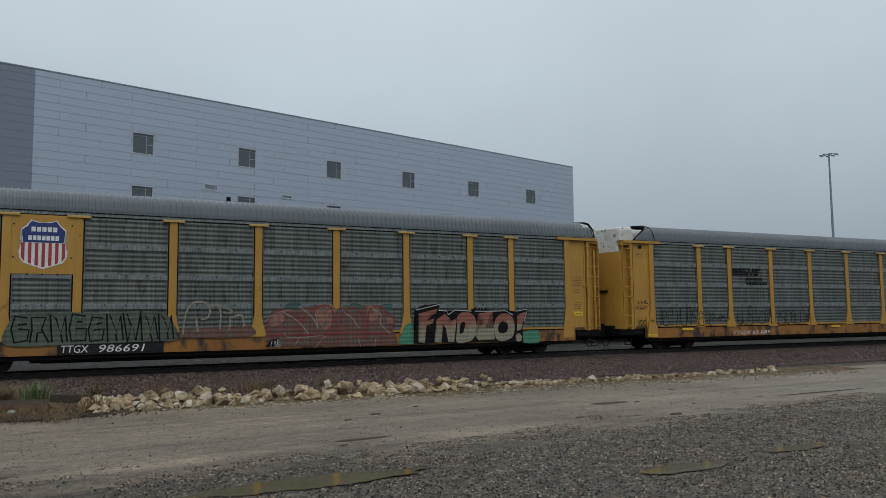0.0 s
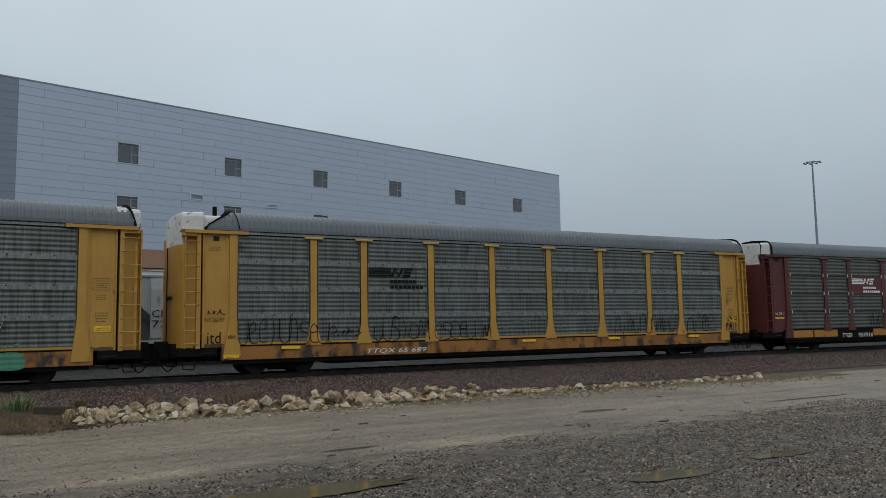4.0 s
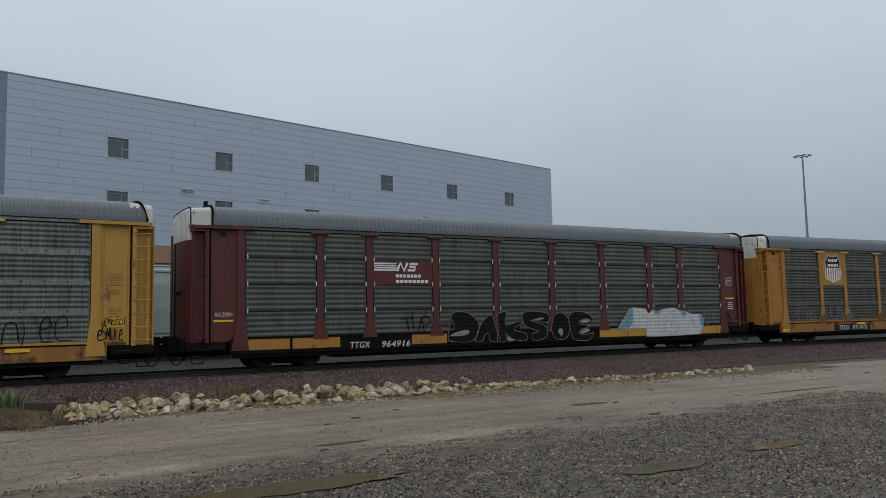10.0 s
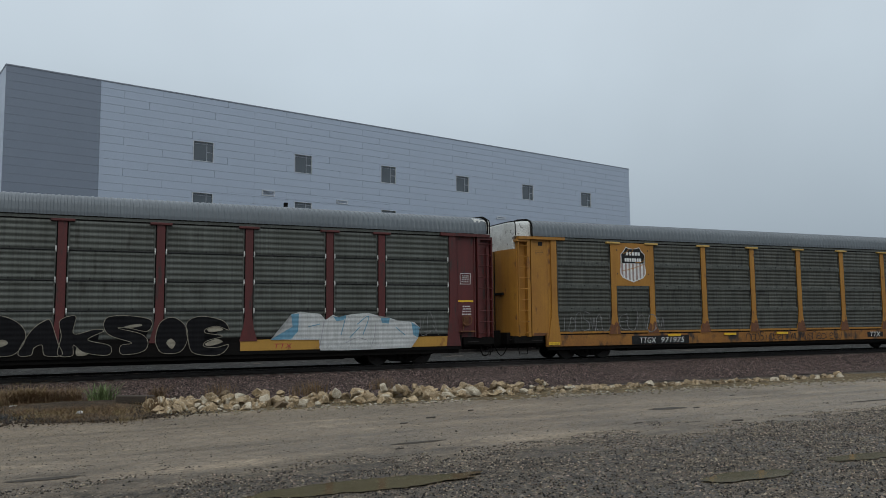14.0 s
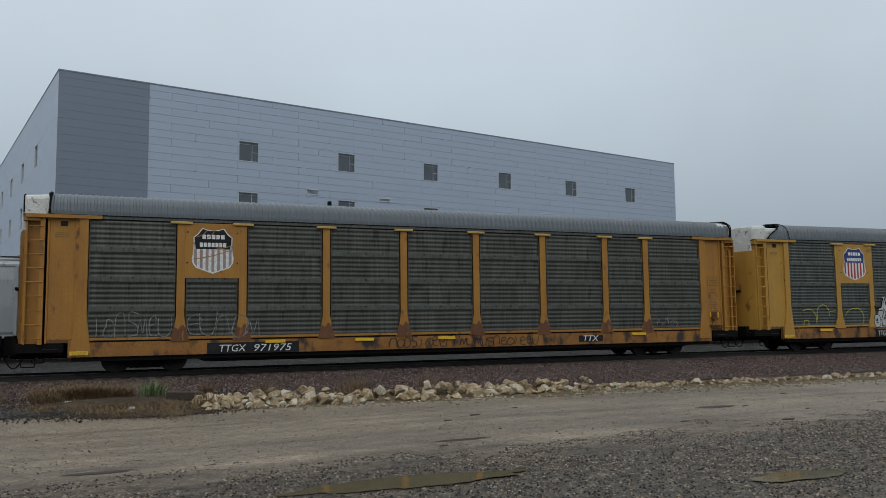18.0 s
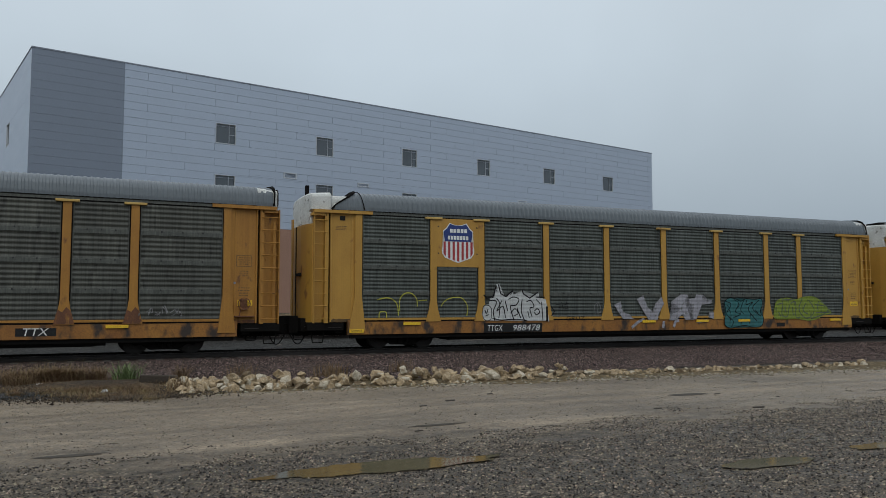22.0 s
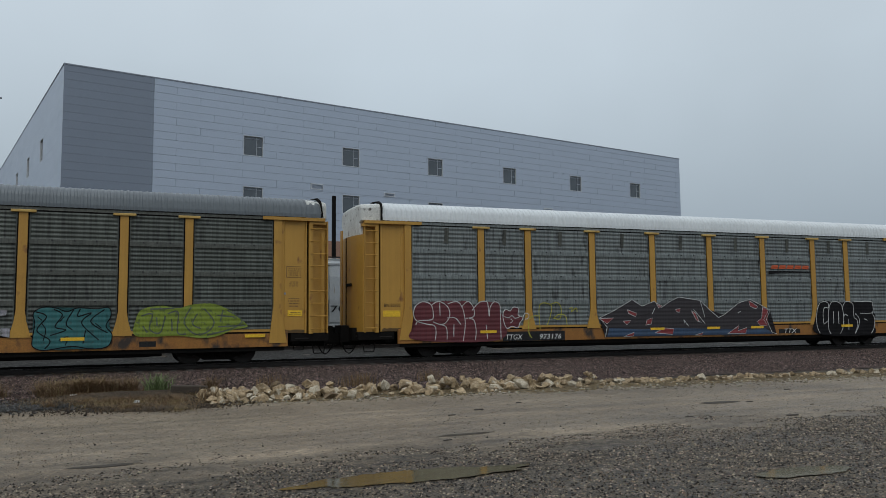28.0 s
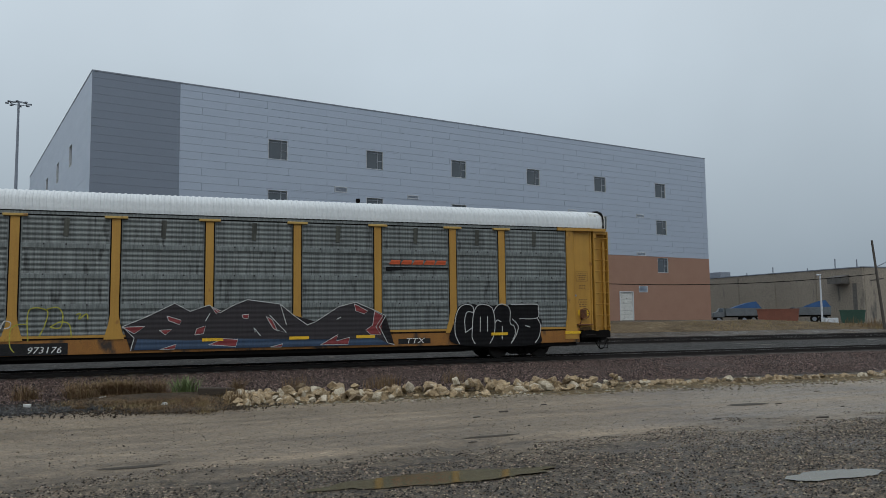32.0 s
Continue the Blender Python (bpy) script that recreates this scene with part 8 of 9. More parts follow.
def rock_mesh(seed, material):
    """A broken block: a lump cut by several flat planes."""
    r_ = random.Random(seed)
    bm = bmesh.new()
    bmesh.ops.create_icosphere(bm, subdivisions=3, radius=1.0)
    cuts = [(Vector((r_.uniform(-1, 1), r_.uniform(-1, 1), r_.uniform(-0.8, 1))).normalized(), r_.uniform(0.36, 0.7)) for _ in range(13)]
    for v in bm.verts:
        v.co *= 1 + 0.2 * noise.noise(v.co * 1.3 + Vector((seed, 0, 0)))
        for n_, d in cuts:
            e = v.co.dot(n_) - d
            if e > 0:
                v.co -= n_ * e
        v.co += v.co.normalized() * 0.03 * noise.noise(v.co * 5 + Vector((0, seed, 0)))
    return mesh_of("rock", bm, material)


rock_meshes = [rock_mesh(s, (LIME, LIME_W, LIME, LIME_D, LIME_W, LIME)[s % 6]) for s in range(18)]
rr = random.Random(21)
made_rocks, rest_v, rest_f = 0, [], []
for k in range(560):
    u = rr.random() ** 1.3
    x = 2.0 + 20.4 * u
    if x > 15 and rr.random() < 0.3:
        continue
    wide = 0.85 if x < 9 else max(0.3, 0.85 - 0.07 * (x - 9))
    e = rr.uniform(-1, 1)
    y = 18.35 - 0.06 * (x - 2) + e * wide
    s = (rr.uniform(0.10, 0.205) if x < 11 else rr.uniform(0.06, 0.15)) * (1.0 if abs(e) < 0.8 else 0.7)
    pile = 0.30 * (1 - abs(e)) * rr.random() if x < 12 else 0.10 * (1 - abs(e)) * rr.random()
    m_ = pose(x, y, lift(x, y) + s * 0.25 + pile, rr.uniform(-30, 30), rr.uniform(-30, 30), rr.uniform(0, 360)) @ Matrix.Diagonal((s * rr.uniform(1.0, 1.5), s, s * rr.uniform(0.65, 0.95), 1))
    me = rock_meshes[rr.randrange(18)]
    if made_rocks >= 295:
        rest_f += [[v + len(rest_v) for v in f.vertices] for f in me.polygons]
        rest_v += [tuple(m_ @ v.co) for v in me.vertices]
        continue
    made_rocks += 1
    ob = new("rock", me)
    ob.matrix_basis = m_
    tagged(ob, "rough buff and white limestone rock beside the road", "rock", "rocks along the road")
me = bpy.data.meshes.new("small_rocks")
me.from_pydata(rest_v, [], rest_f)
me.materials.append(LIME)
tagged(new("small_rocks", me), "rough buff limestone rocks filling the row", "rocks", kind="stuff")
scatter("limestone_chips", 3200, lambda rg: (lambda x: (lambda y: (x, y, lift(x, y) + 0.01))(17.75 - 0.085 * (x - 2) + rg.normal() * 0.5))(2.2 + 22 * rg.random()), lambda rg: 0.012 + 0.045 * rg.random() ** 2, CHIP, "broken limestone chips between the rocks", 6)

# ---- weeds and bare soil beside the rocks ----
DRY = mat("dry_brown_grass", (0.19, 0.12, 0.058), (0.12, 0.078, 0.038), 0.9, scale=6, bump=0)
STRAW = mat("straw_grass", (0.29, 0.22, 0.10), (0.18, 0.14, 0.06), 0.9, scale=6, bump=0)
WEED = mat("green_weed", (0.15, 0.20, 0.07), (0.08, 0.115, 0.04), 0.8, scale=6, bump=0)


def blades(name, n, place, high, material, label, seed, lean=0.35, wide=0.008):
    rg = np.random.default_rng(seed)
    V, F = [], []
    for i in range(n):
        x, y = place(rg)
        z = lift(x, y)
        a, h = rg.uniform(0, 6.28), high * rg.uniform(0.4, 1.0)
        dx, dy = math.cos(a), math.sin(a)
        l_ = lean * h * rg.uniform(0.1, 1.0)
        k_ = len(V)
        wx, wy = -dy * wide, dx * wide
        for f_, g_ in ((0.0, 1.0), (0.5, 0.8), (0.85, 0.45)):
            cx, cy, cz = x + dx * l_ * f_ ** 2, y + dy * l_ * f_ ** 2, z + h * f_
            V += [(cx - wx * g_, cy - wy * g_, cz), (cx + wx * g_, cy + wy * g_, cz)]
        V.append((x + dx * l_, y + dy * l_, z + h))
        F += [(k_, k_ + 1, k_ + 3, k_ + 2), (k_ + 2, k_ + 3, k_ + 5, k_ + 4), (k_ + 4, k_ + 5, k_ + 6)]
    me = bpy.data.meshes.new(name)
    me.from_pydata(V, [], F)
    me.materials.append(material)
    return tagged(new(name, me), label, "grass", kind="stuff")


clump = lambda cx, cy, sx, sy: (lambda rg: (cx + sx * rg.normal(), cy + sy * rg.normal()))


def patch(name, cx, cy, rx, ry, up, material, label, category, seed, n=220, rings=5):
    """A low mound or stain with a ragged edge."""
    verts, faces = [], []
    for j in range(rings + 1):
        for i in range(n):
            a = math.tau * i / n
            e = 1 + 0.28 * noise.noise(Vector((math.cos(a) * 1.6 + seed, math.sin(a) * 1.6, seed))) + 0.22 * noise.noise(Vector((math.cos(a) * 5 + seed, math.sin(a) * 5, 1))) + 0.24 * noise.noise(Vector((math.cos(a) * 13 + seed, math.sin(a) * 13, 1))) + 0.06 * noise.noise(Vector((math.cos(a) * 31 + seed, math.sin(a) * 31, 1)))
            f_ = j / rings
            x, y = cx + rx * e * f_ * math.cos(a), cy + ry * e * f_ * math.sin(a)
            verts.append((x, y, lift(x, y) + 0.019 + up * (1 - f_ ** 2)))
    for j in range(rings):
        for i in range(n):
            k_ = (i + 1) % n
            faces.append((j * n + i, (j + 1) * n + i, (j + 1) * n + k_, j * n + k_))
    me = bpy.data.meshes.new(name)
    me.from_pydata(verts, [], faces)
    me.materials.append(material)
    return tagged(smooth(new(name, me)), label, category, kind="structure")


def puddle(name, cx, cy, rx, ry, label, seed, n=260):
    """Standing water: one level sheet with a broken shore."""
    z = sum(lift(cx + rx * a, cy + ry * b) for a in (-0.8, 0, 0.8) for b in (-0.8, 0, 0.8)) / 9 + 0.026
    verts = [(cx, cy, z)]
    for i in range(n):
        a = math.tau * i / n
        x, y = math.cos(a), math.sin(a)
        e = 0.92 + 0.22 * noise.noise(Vector((x * 2 + seed, y * 2, seed)))
        px_, py_ = cx + rx * e * x, cy + ry * e * y
        w = 1 + abs(y) * (0.4 * noise.noise(Vector((px_ * 3, py_ * 3, seed))) + 0.3 * noise.noise(Vector((px_ * 9, py_ * 9, seed))) + 0.22 * noise.noise(Vector((px_ * 25, py_ * 25, seed))))
        verts.append((cx + (px_ - cx) * (1 + 0.15 * (w - 1)), py_ + (w - 1) * 0.5 * ry * (1 if y > 0 else -1), z))
    me = bpy.data.meshes.new(name)
    me.from_pydata(verts, [], [(0, 1 + i, 1 + (i + 1) % n) for i in range(n)])
    me.materials.append(WATER)
    return tagged(new(name, me), label, "water", kind="structure")


TAR = stony("dark_millings", [(0.015, 0.015, 0.015), (0.03, 0.03, 0.03), (0.06, 0.059, 0.057)], 0.05, 0.8, 0.1, 1.0, 0.8)
patch("soil_mound", 0.5, 19.9, 2.0, 1.2, 0.14, DIRT, "low mound of bare brown soil", "soil", 3.0)
patch("soil_mound_small", 0.6, 18.1, 1.1, 0.5, 0.05, DIRT, "low patch of brown soil with short grass", "soil", 8.0)
patch("dark_millings_patch", -2.6, 18.7, 1.6, 0.42, 0.03, TAR, "patch of dark asphalt millings", "gravel", 5.0)
patch("soil_edge", 1.05, 17.45, 1.25, 0.6, 0.03, DIRT, "dark damp soil at the road's edge", "soil", 18.0)
gauss = lambda cx, cy, sx, sy: (lambda rg: (lambda x, y: (x, y, lift(x, y) + 0.03))(cx + sx * rg.normal(), cy + sy * rg.normal()))
scatter("millings", 8000, gauss(-2.9, 18.9, 1.7, 0.6), lambda rg: 0.012 + 0.035 * rg.random() ** 2, TARST, "loose dark asphalt millings", 21)
scatter("soil_clods", 5200, gauss(0.4, 19.6, 1.25, 0.85), lambda rg: 0.015 + 0.045 * rg.random() ** 2.5, CLOD, "dark brown soil clods and crumbs", 22)
scatter("soil_crumbs", 2600, gauss(0.9, 17.6, 0.95, 0.42), lambda rg: 0.012 + 0.025 * rg.random() ** 2, CLOD, "brown soil crumbs at the road's edge", 23)
RUSSET = mat("russet_dead_stems", (0.16, 0.088, 0.042), (0.09, 0.052, 0.027), 0.9, scale=6, bump=0)
gr = random.Random(9)
tall = [(gr.gauss(-0.55, 0.85), gr.gauss(21.3, 0.35), gr.uniform(0.06, 0.2)) for _ in range(34)]
low = [(gr.gauss(0.6, 0.8), gr.gauss(18.9, 0.85), gr.uniform(0.06, 0.24)) for _ in range(54)]
in_tuft = lambda spots: (lambda rg: (lambda k_: (k_[0] + k_[2] * rg.normal(), k_[1] + k_[2] * rg.normal()))(spots[rg.integers(0, len(spots))]))
blades("dry_grass", 2600, in_tuft(tall), 0.44, DRY, "tall dry brown grass beside the track", 1, 1.5, 0.006)
blades("russet_stems", 3200, in_tuft(tall), 0.40, RUSSET, "tangled russet dead stems beside the track", 31, 2.2, 0.004)
blades("straw_stalks", 420, in_tuft(tall), 0.62, STRAW, "thin pale stalks", 4, 0.8, 0.003)
blades("dry_grass_low", 3400, in_tuft(low), 0.17, DRY, "short dry brown grass on the soil", 2, 1.5, 0.004)
blades("russet_low", 1500, in_tuft(low[:24]), 0.21, RUSSET, "low russet dead stems on the soil", 32, 1.6, 0.004)
blades("straw_grass", 3600, in_tuft(low[10:]), 0.14, STRAW, "straw-coloured short grass", 3, 1.6, 0.0035)
blades("soil_edge_grass", 1300, clump(0.95, 17.6, 0.7, 0.35), 0.11, DRY, "short dead grass on the damp soil", 53, 1.8, 0.004)
blades("straw_edge", 1200, lambda rg: (lambda x: (x, 17.3 - 0.06 * (x - 2) + 0.3 * rg.normal()))(2 + 17 * rg.random()), 0.05, STRAW, "sparse dead grass along the rocks", 5, 1.2)
blades("mound_grass", 2600, clump(0.35, 19.85, 0.95, 0.55), 0.15, DRY, "short dead grass on the soil mound", 51, 1.8, 0.004)
blades("mound_straw", 1500, clump(0.5, 19.6, 1.0, 0.6), 0.12, STRAW, "pale dead grass on the soil mound", 52, 1.8, 0.004)
blades("dry_tufts", 420, lambda rg: (lambda k_: (k_[0] + 0.18 * rg.normal(), k_[1] + 0.12 * rg.normal()))(((4.0, 21.5), (5.9, 20.3), (8.3, 20.8), (2.1, 18.1), (6.3, 20.6))[rg.integers(0, 5)]), 0.42, DRY, "single dry grass tufts", 6, 0.7)
blades("green_weed", 150, clump(1.1, 20.6, 0.15, 0.1), 0.56, WEED, "leafy green weed in the dry grass", 7, 1.2, 0.013)
ROTTEN = mat("rotten_dark_timber", (0.034, 0.025, 0.017), (0.055, 0.042, 0.03), 0.95, scale=3, stretch=(0.5, 4, 4), bump=0.4)
part_timber = tagged(new("old_timber", mesh_of("old_timber", soft_box(-0.42, 0.42, -0.1, 0.1, 0.0, 0.22, r=0.02), ROTTEN)), "dark old timber lying in the soil", "timber")
part_timber.matrix_basis = pose(1.75, 19.7, lift(1.75, 19.7) + 0.04, 0, 3, -3)

WRAP = mat("white_scrap", (0.62, 0.62, 0.6), (0.45, 0.45, 0.43), 0.6, scale=6, bump=0.1)
for x, y, a in ((-0.75, 20.15, 20), (-0.5, 20.2, 70), (-2.2, 19.2, 10), (0.55, 18.2, 40)):
    bm = prism(bmesh.new(), [(-0.07, -0.03), (0.05, -0.045), (0.09, 0.02), (0.0, 0.05), (-0.06, 0.03)], 0.0, 0.05, "z")
    for v in bm.verts:
        v.co.z += 0.5 * v.co.x * v.co.y * 10 + 0.03 * noise.noise(v.co * 20)
    ob = tagged(new("paper_scrap", mesh_of("paper_scrap", bm, WRAP)), "crumpled white paper scrap lying in the dead grass", "litter", "scraps in the grass")
    ob.matrix_basis = pose(x, y, lift(x, y) + 0.06, 0, 0, a)

# ---- puddles and wheel ruts ----
puddle("puddle_long", *PUDDLES[0], "shallow muddy puddle in the gravel", 2.0)
puddle("puddle_right", *PUDDLES[1], "small muddy puddle in the gravel", 6.0)
puddle("puddle_small", *PUDDLES[2], "small puddle in the gravel", 9.0)
patch("wet_rut", -0.02, 10.92, 0.38, 0.09, 0.006, MUD, "thin dark wet rut in the road", "mud", 11.0)
patch("wet_rut_far", 11.6, 13.0, 0.5, 0.16, 0.008, MUD, "thin wet patch on the road", "mud", 12.0)
patch("wet_rut_mid", 5.08, 11.25, 0.48, 0.07, 0.008, MUD, "thin dark wet rut in the road", "mud", 13.0)
patch("wet_track", 15.2, 10.6, 1.4, 0.05, 0.008, MUD, "long wet wheel track on the road", "mud", 14.0)
patch("wet_track_far", 17.5, 11.9, 1.6, 0.05, 0.008, MUD, "long wet wheel track on the road", "mud", 15.0)

# ---- beyond the tracks ----
band("verge", -60, 110, 3.0, lambda x: line_y(x) + 26.0, lambda x: line_y(x) + 33.0, 3, 0.02, VERGE, "tan dead grass and dirt bank", "verge")


bank = lambda rg: (lambda x: (x, line_y(x) + 28.4 + 1.3 * rg.normal()))(44 + 38 * rg.random())
blades("bank_grass", 1500, bank, 0.22, STRAW, "tan dead grass on the bank", 41, 0.7, 0.02)
blades("bank_stems", 260, lambda rg: (lambda x: (x, line_y(x) + 28.0 + 0.9 * rg.normal()))(((61.0, 63.0, 68.0)[rg.integers(0, 3)]) + 1.2 * rg.normal()), 0.9, DRY, "brown dead shrub stems on the bank", 42, 0.8, 0.02)


def mast(x, y, top, n):
    th = thing("light_mast", "tall grey high-mast lamp with a ring of floodlights", "lamp", "high-mast lamps", m=Matrix.Translation((x, y, lift(x, y))))
    part("pole", rod(bmesh.new(), (0, 0, 0), (0, 0, top), 0.30, 10, 0.13), JOINT, th)
    ring = bmesh.new()
    for i in range(16):
        a, b_ = math.tau * i / 16, math.tau * (i + 1) / 16
        rod(ring, (1.0 * math.cos(a), 1.0 * math.sin(a), top - 0.25), (1.0 * math.cos(b_), 1.0 * math.sin(b_), top - 0.25), 0.06, 5)
    for i in range(4):
        a = math.tau * i / 4
        rod(ring, (0, 0, top - 0.1), (1.0 * math.cos(a), 1.0 * math.sin(a), top - 0.25), 0.05, 5)
    part("ring", ring, JOINT, th)
    for i in range(n):
        a = math.tau * i / n
        part("floodlight", soft_box(-0.22, 0.22, -0.16, 0.16, -0.1, 0.08, r=0.04), JOINT, th, m=pose(1.35 * math.cos(a), 1.35 * math.sin(a), top - 0.3, 0, 0, math.degrees(a)))


mast(-15.3, 115.0, 29.6, 8)
mast(129.0, 85.0, 29.6, 8)
post_ = thing("steel_pole", "plain dark steel pole behind the tracks", "pole", m=Matrix.Translation((14.9, 56.0, lift(14.9, 56.0))))
part("shaft", soft_box(-0.13, 0.13, -0.13, 0.13, 0, 9.9, r=0.02), BLACK, post_)
part("base_plate", box(-0.25, 0.25, -0.25, 0.25, 0, 0.04), BLACK, post_)

# concrete warehouse
ware = thing("warehouse", "long low stained concrete warehouse", "building", m=Matrix.Translation((80.3, 69.7, 0)))
for i in range(5):
    y0 = 6.96 * i
    part("wall_panel", soft_box(0.0, 0.3, y0 + 0.03, y0 + 6.93, 0.6, 7.25, r=0.02), CONC, ware)
for i in range(5):
    x0 = 0.3 + 7.4 * i
    part("wall_panel", soft_box(x0 + 0.03, x0 + 7.37, 0.0, 0.3, 0.6, 7.25, r=0.02), CONC, ware)
part("wall_panel", box(37.3, 37.6, 0.3, 34.5, 0.6, 7.25), CONC, ware)
part("wall_panel", box(0.3, 37.3, 34.5, 34.8, 0.6, 7.25), CONC, ware)
part("roof", box(0.3, 37.3, 0.3, 34.5, 6.6, 6.9), ASPHALT_ROOF, ware)
bm = bmesh.new()
bx(bm, -0.06, 0.36, -0.06, 34.8, 7.25, 7.36)
bx(bm, 0.36, 37.6, -0.06, 0.36, 7.25, 7.36)
part("parapet_cap", bm, JOINT, ware)
part("canopy", prism(bmesh.new(), [(-1.3, 5.4), (0.0, 5.4), (0.0, 6.5), (-1.3, 6.2)], 1.9, 4.0), CONC_D, ware)
part("wall_stain", box(-0.006, 0.0, 0.9, 1.5, 0.7, 5.4), CONC_D, ware, "dark run-down stain")
part("loading_canopy", soft_box(6.4, 20.0, -1.4, 0.0, 4.35, 5.9, r=0.03), CONC_D, ware, "dark stained loading canopy")
part("wall_stain", box(5.9, 7.0, -0.006, 0.0, 0.8, 6.6), CONC_D, ware, "dark run-down stain")
dock = part("dock_door", box(8.4, 13.6, -0.1, 0.0, 0.7, 3.95), FRAME_D, ware, "pale roll-up dock door")
for i in range(7):
    part("slat", soft_box(8.55, 13.45, -0.14, -0.1, 0.75 + 0.45 * i, 1.17 + 0.45 * i, r=0.01), WHITE, dock)
part("side_door", soft_box(7.1, 8.0, -0.08, 0.0, 0.7, 2.8, r=0.01), FRAME_D, ware)
part("notice", box(4.3, 4.8, -0.03, 0.0, 2.4, 3.0), TRIM, ware)
for y_, h_ in ((4.6, 8.6), (1.4, 8.3), (15.0, 8.2), (9.0, 7.7), (20.0, 7.7)):
    part("roof_pipe", rod(bmesh.new(), (0.8, y_, 6.9), (0.8, y_, h_), 0.08, 6), JOINT, ware)
part("cooling_unit", soft_box(2.0, 4.0, 27.0, 30.0, 6.9, 8.3, r=0.05), JOINT, ware)
for y_ in (6.96, 13.92, 20.88, 27.84):
    part("downpipe", rod(bmesh.new(), (-0.04, y_, 1.0), (-0.04, y_, 7.1), 0.04, 6), CONC, ware)

# parked plant before the warehouse
TARP = mat("blue_tarpaulin", (0.025, 0.10, 0.26), (0.02, 0.07, 0.19), 0.55, scale=2, bump=0.2)
TRUCKP = mat("grey_truck_paint", (0.15, 0.17, 0.18), (0.08, 0.09, 0.10), 0.5, scale=2)
SKIP_O = mat("rusty_orange_skip", (0.22, 0.075, 0.045), (0.15, 0.055, 0.035), 0.7, scale=2)
SKIP_G = mat("dark_green_skip", (0.02, 0.075, 0.05), (0.015, 0.05, 0.035), 0.6, scale=2)


def trailer(x, y, L, yaw, label):
    z = lift(x, y)
    th = thing("dump_truck", label, "truck", "parked trucks", m=pose(x, y, z, 0, 0, yaw))
    part("chassis", box(-L / 2, L / 2, -0.45, 0.45, 0.75, 0.95), BLACK, th)
    part("body", prism(bmesh.new(), [(-L * 0.22, 0.95), (L / 2, 0.95), (L / 2 + 0.1, 1.85), (-L * 0.22, 1.85)], -1.15, 1.15), TRUCKP, th)
    part("tarpaulin", prism(bmesh.new(), [(-L * 0.1, 1.86), (L / 2 + 0.05, 1.86), (L * 0.40, 2.65), (L * 0.22, 2.5), (-L * 0.02, 2.05)], -1.05, 1.05), TARP, th)
    part("cab", prism(bmesh.new(), [(-L / 2, 0.8), (-L * 0.26, 0.8), (-L * 0.26, 1.9), (-L * 0.34, 1.9), (-L * 0.40, 1.45), (-L / 2, 1.3)], -1.1, 1.1), TRUCKP, th)
    part("cab_window", box(-L * 0.37, -L * 0.29, -1.12, -1.1, 1.4, 1.8), GLASS, th)
    for d in (-L * 0.38, L * 0.15, L * 0.34):
        for s in (-1, 1):
            w = part("wheel", rod(bmesh.new(), (0, -0.14, 0), (0, 0.14, 0), 0.48, 16), BLACK, th, m=pose(d, s * 0.95, 0.48))
            part("rim", rod(bmesh.new(), (0, s * 0.14, 0), (0, s * 0.16, 0), 0.24, 12), JOINT, w)


trailer(68.6, 78.1, 5.6, -34, "grey dump truck with a blue tarpaulin over its body")
trailer(73.9, 72.1, 5.0, -46, "grey dump truck with a blue tarpaulin over its body")


def skip(x, y, L, h, yaw, material, label):
    z = lift(x, y)
    th = thing("waste_skip", label, "skip", m=pose(x, y, z, 0, 0, yaw))
    part("tub", prism(bmesh.new(), [(-L / 2 + 0.2, -0.06), (L / 2 - 0.2, -0.06), (L / 2, h), (-L / 2, h)], -1.0, 1.0), material, th)
    for i in range(6):
        xx = -L / 2 + 0.4 + (L - 0.8) * i / 5
        part("rib", box(xx - 0.06, xx + 0.06, -1.08, -1.0, 0.15, h), material, th)
    part("rim", box(-L / 2 - 0.05, L / 2 + 0.05, -1.08, 1.08, h, h + 0.1), material, th)


skip(69.6, 72.2, 4.5, 1.6, -46, SKIP_O, "rusty orange steel waste skip")
skip(75.0, 66.7, 2.6, 1.35, -48, SKIP_G, "dark green steel waste skip")
wp = thing("lamp_post", "slim white lamp post beside the warehouse", "lamp", m=Matrix.Translation((69.0, 65.3, lift(69.0, 65.3))))
part("pole", rod(bmesh.new(), (0, 0, 0), (0, 0, 5.2), 0.11, 8, 0.08), TRIM, wp)
part("lamp_head", soft_box(-0.5, 0.1, -0.12, 0.12, 5.2, 5.36, r=0.03), TRIM, wp)
part("barrier", soft_box(-0.9, 1.0, 0.6, 1.0, 0.0, 0.6, r=0.05), TRIM, thing("barrier_wall", "low pale concrete barrier", "barrier", m=Matrix.Translation((72.0, 66.2, lift(72.0, 66.2)))))

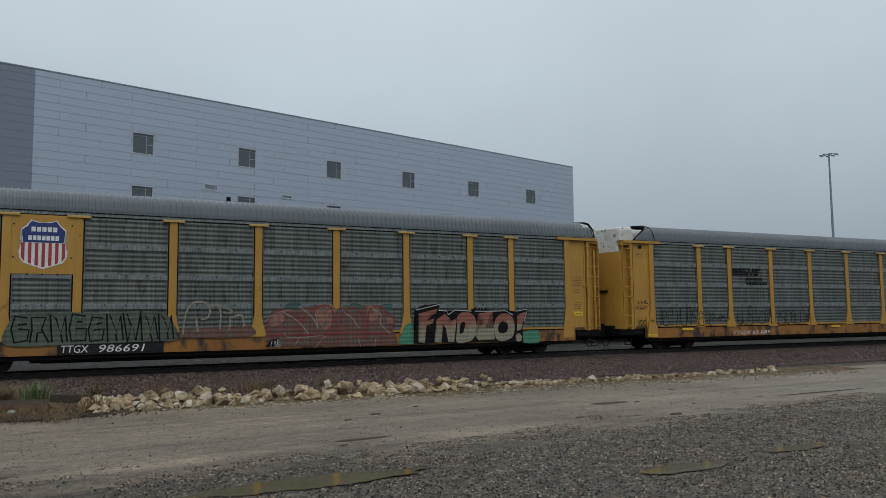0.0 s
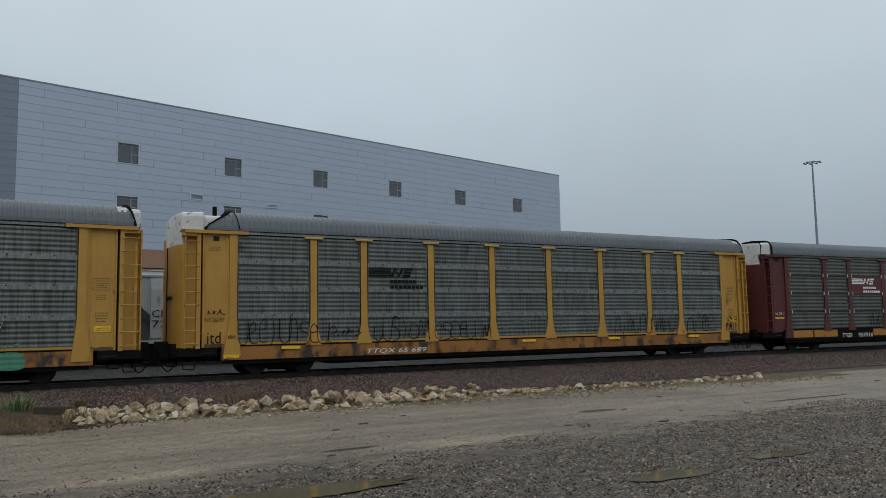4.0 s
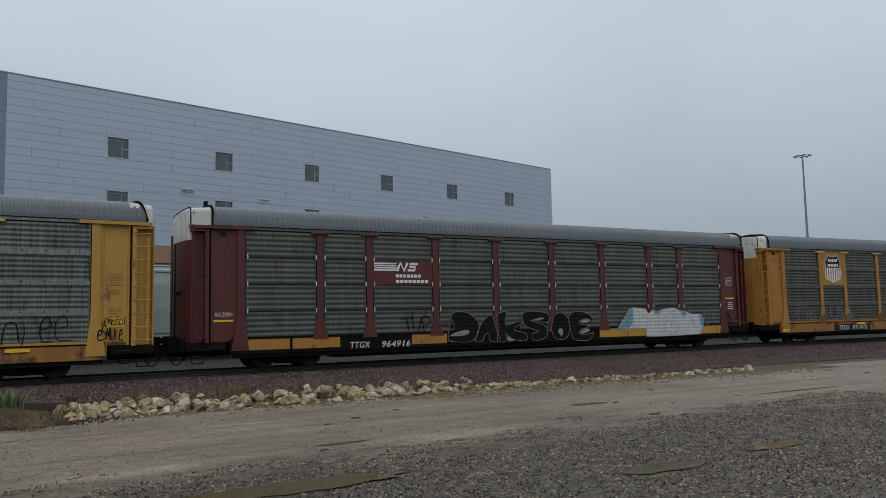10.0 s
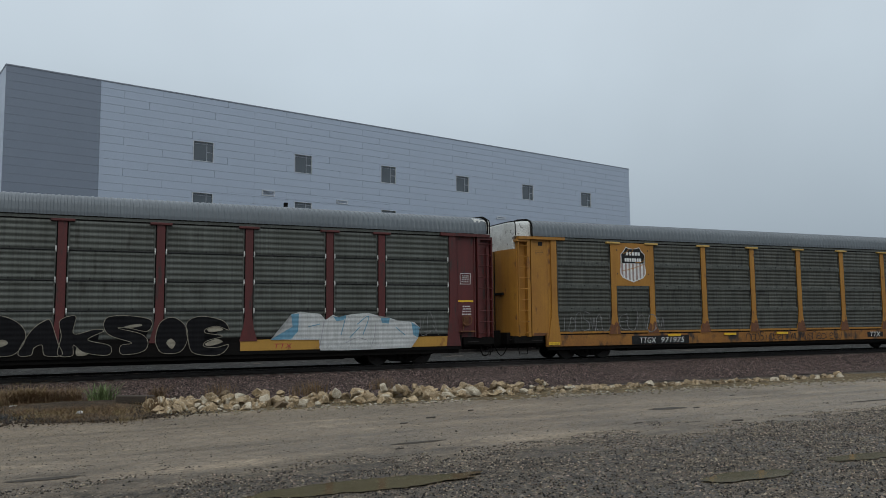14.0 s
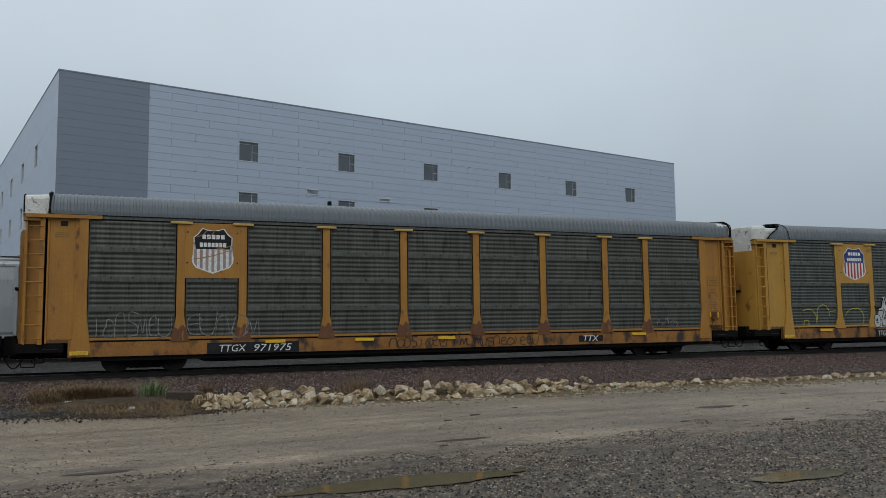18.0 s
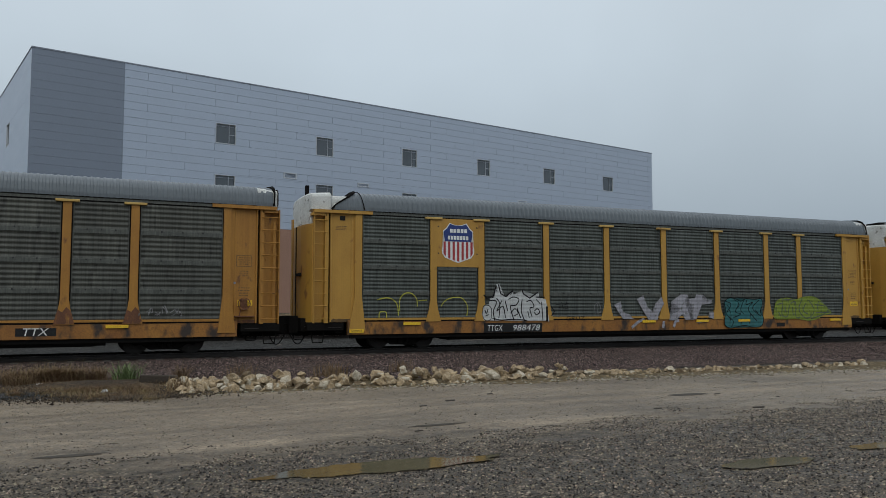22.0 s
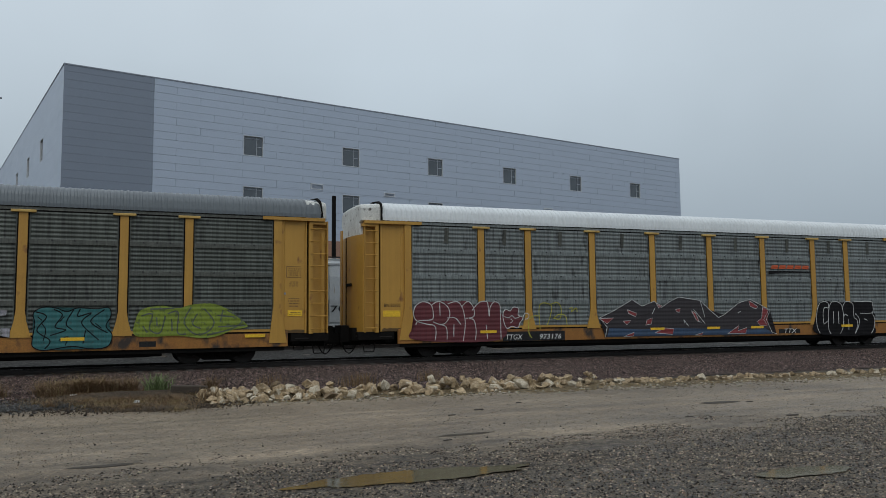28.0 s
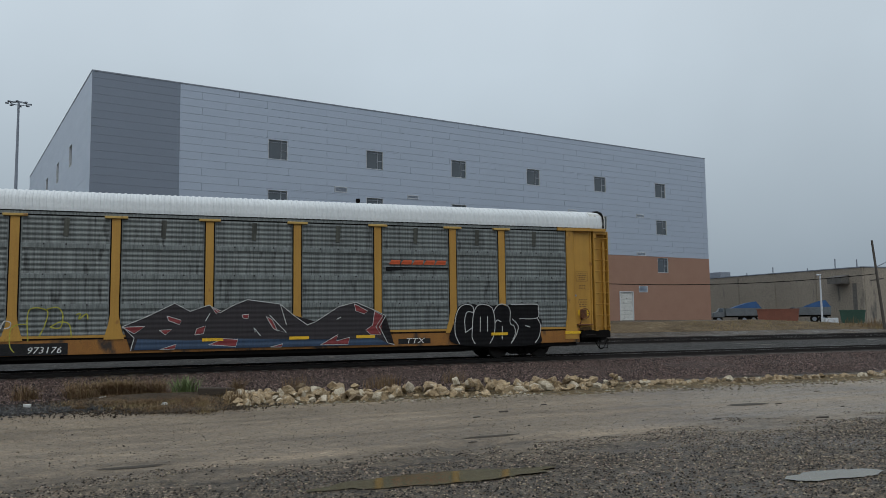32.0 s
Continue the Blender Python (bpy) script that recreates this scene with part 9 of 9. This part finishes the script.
# leaning utility pole with a lamp arm and a cable
ux, uy = 61.4, 51.3
uz = lift(ux, uy)
up_ = thing("utility_pole", "leaning dark timber utility pole with a lamp arm", "pole", m=Matrix.Translation((ux, uy, uz)))
part("shaft", rod(bmesh.new(), (0, 0, -0.1), (-0.45, 0.42, 7.9), 0.13, 8, 0.09), TIE, up_)
part("lamp_arm", rod(rod(bmesh.new(), (-0.3, 0.28, 5.5), (0.6, -0.5, 6.1), 0.04, 6), (0.6, -0.5, 6.1), (1.9, -1.6, 6.3), 0.04, 6), JOINT, up_)
part("lamp_head", soft_box(-0.3, 0.3, -0.12, 0.12, -0.06, 0.08, r=0.03), JOINT, up_, m=pose(2.0, -1.7, 6.3, 0, 0, -40))
part("cross_arm", rod(bmesh.new(), (-1.0, 0.3, 4.3), (0.5, 0.3, 4.5), 0.06, 6), TIE, up_)
A_, B_ = Vector((ux - 0.3, uy + 0.3, uz + 4.9)), Vector((24.0, 60.5, 5.5))
pts_ = [A_.lerp(B_, i / 24) - Vector((0, 0, 1.9 * 4 * (i / 24) * (1 - i / 24) * 0.5)) for i in range(25)]
tagged(new("overhead_cable", mesh_of("overhead_cable", tube(bmesh.new(), pts_, 0.035, 5), BLACK)), "sagging black overhead cable", "cable")



# ---- what moves ----
GONE = [(0.0, 0.0), (4.0, 18.49), (8.0, 37.12), (12.0, 55.83), (16.0, 74.55), (20.0, 93.39), (24.0, 112.11), (28.0, 130.51), (32.0, 148.79)]


def gone(t):
    return float(np.interp(t, [g[0] for g in GONE], [g[1] for g in GONE]))


def on_line(x, off=0.0):
    return pose(x, line_y(x) + off, RAIL, 0, 0, line_yaw(x))


def motions():
    for car, start in CARS:
        walk(car, [(0.5 * i, on_line(start - gone(0.5 * i))) for i in range(65)])
    for car, start in HOPPERS:
        walk(car, [(0.5 * i, on_line(start - 8.4 * 0.5 * i, 13.5)) for i in range(65)])
    for ob, d in WHEELS:
        walk(ob, [(0.1 * i, pose(d, 0, 0.42) @ pose(0, 0, 0, 0, -math.degrees(gone(0.1 * i) / 0.42), 0)) for i in range(321)])


motions()
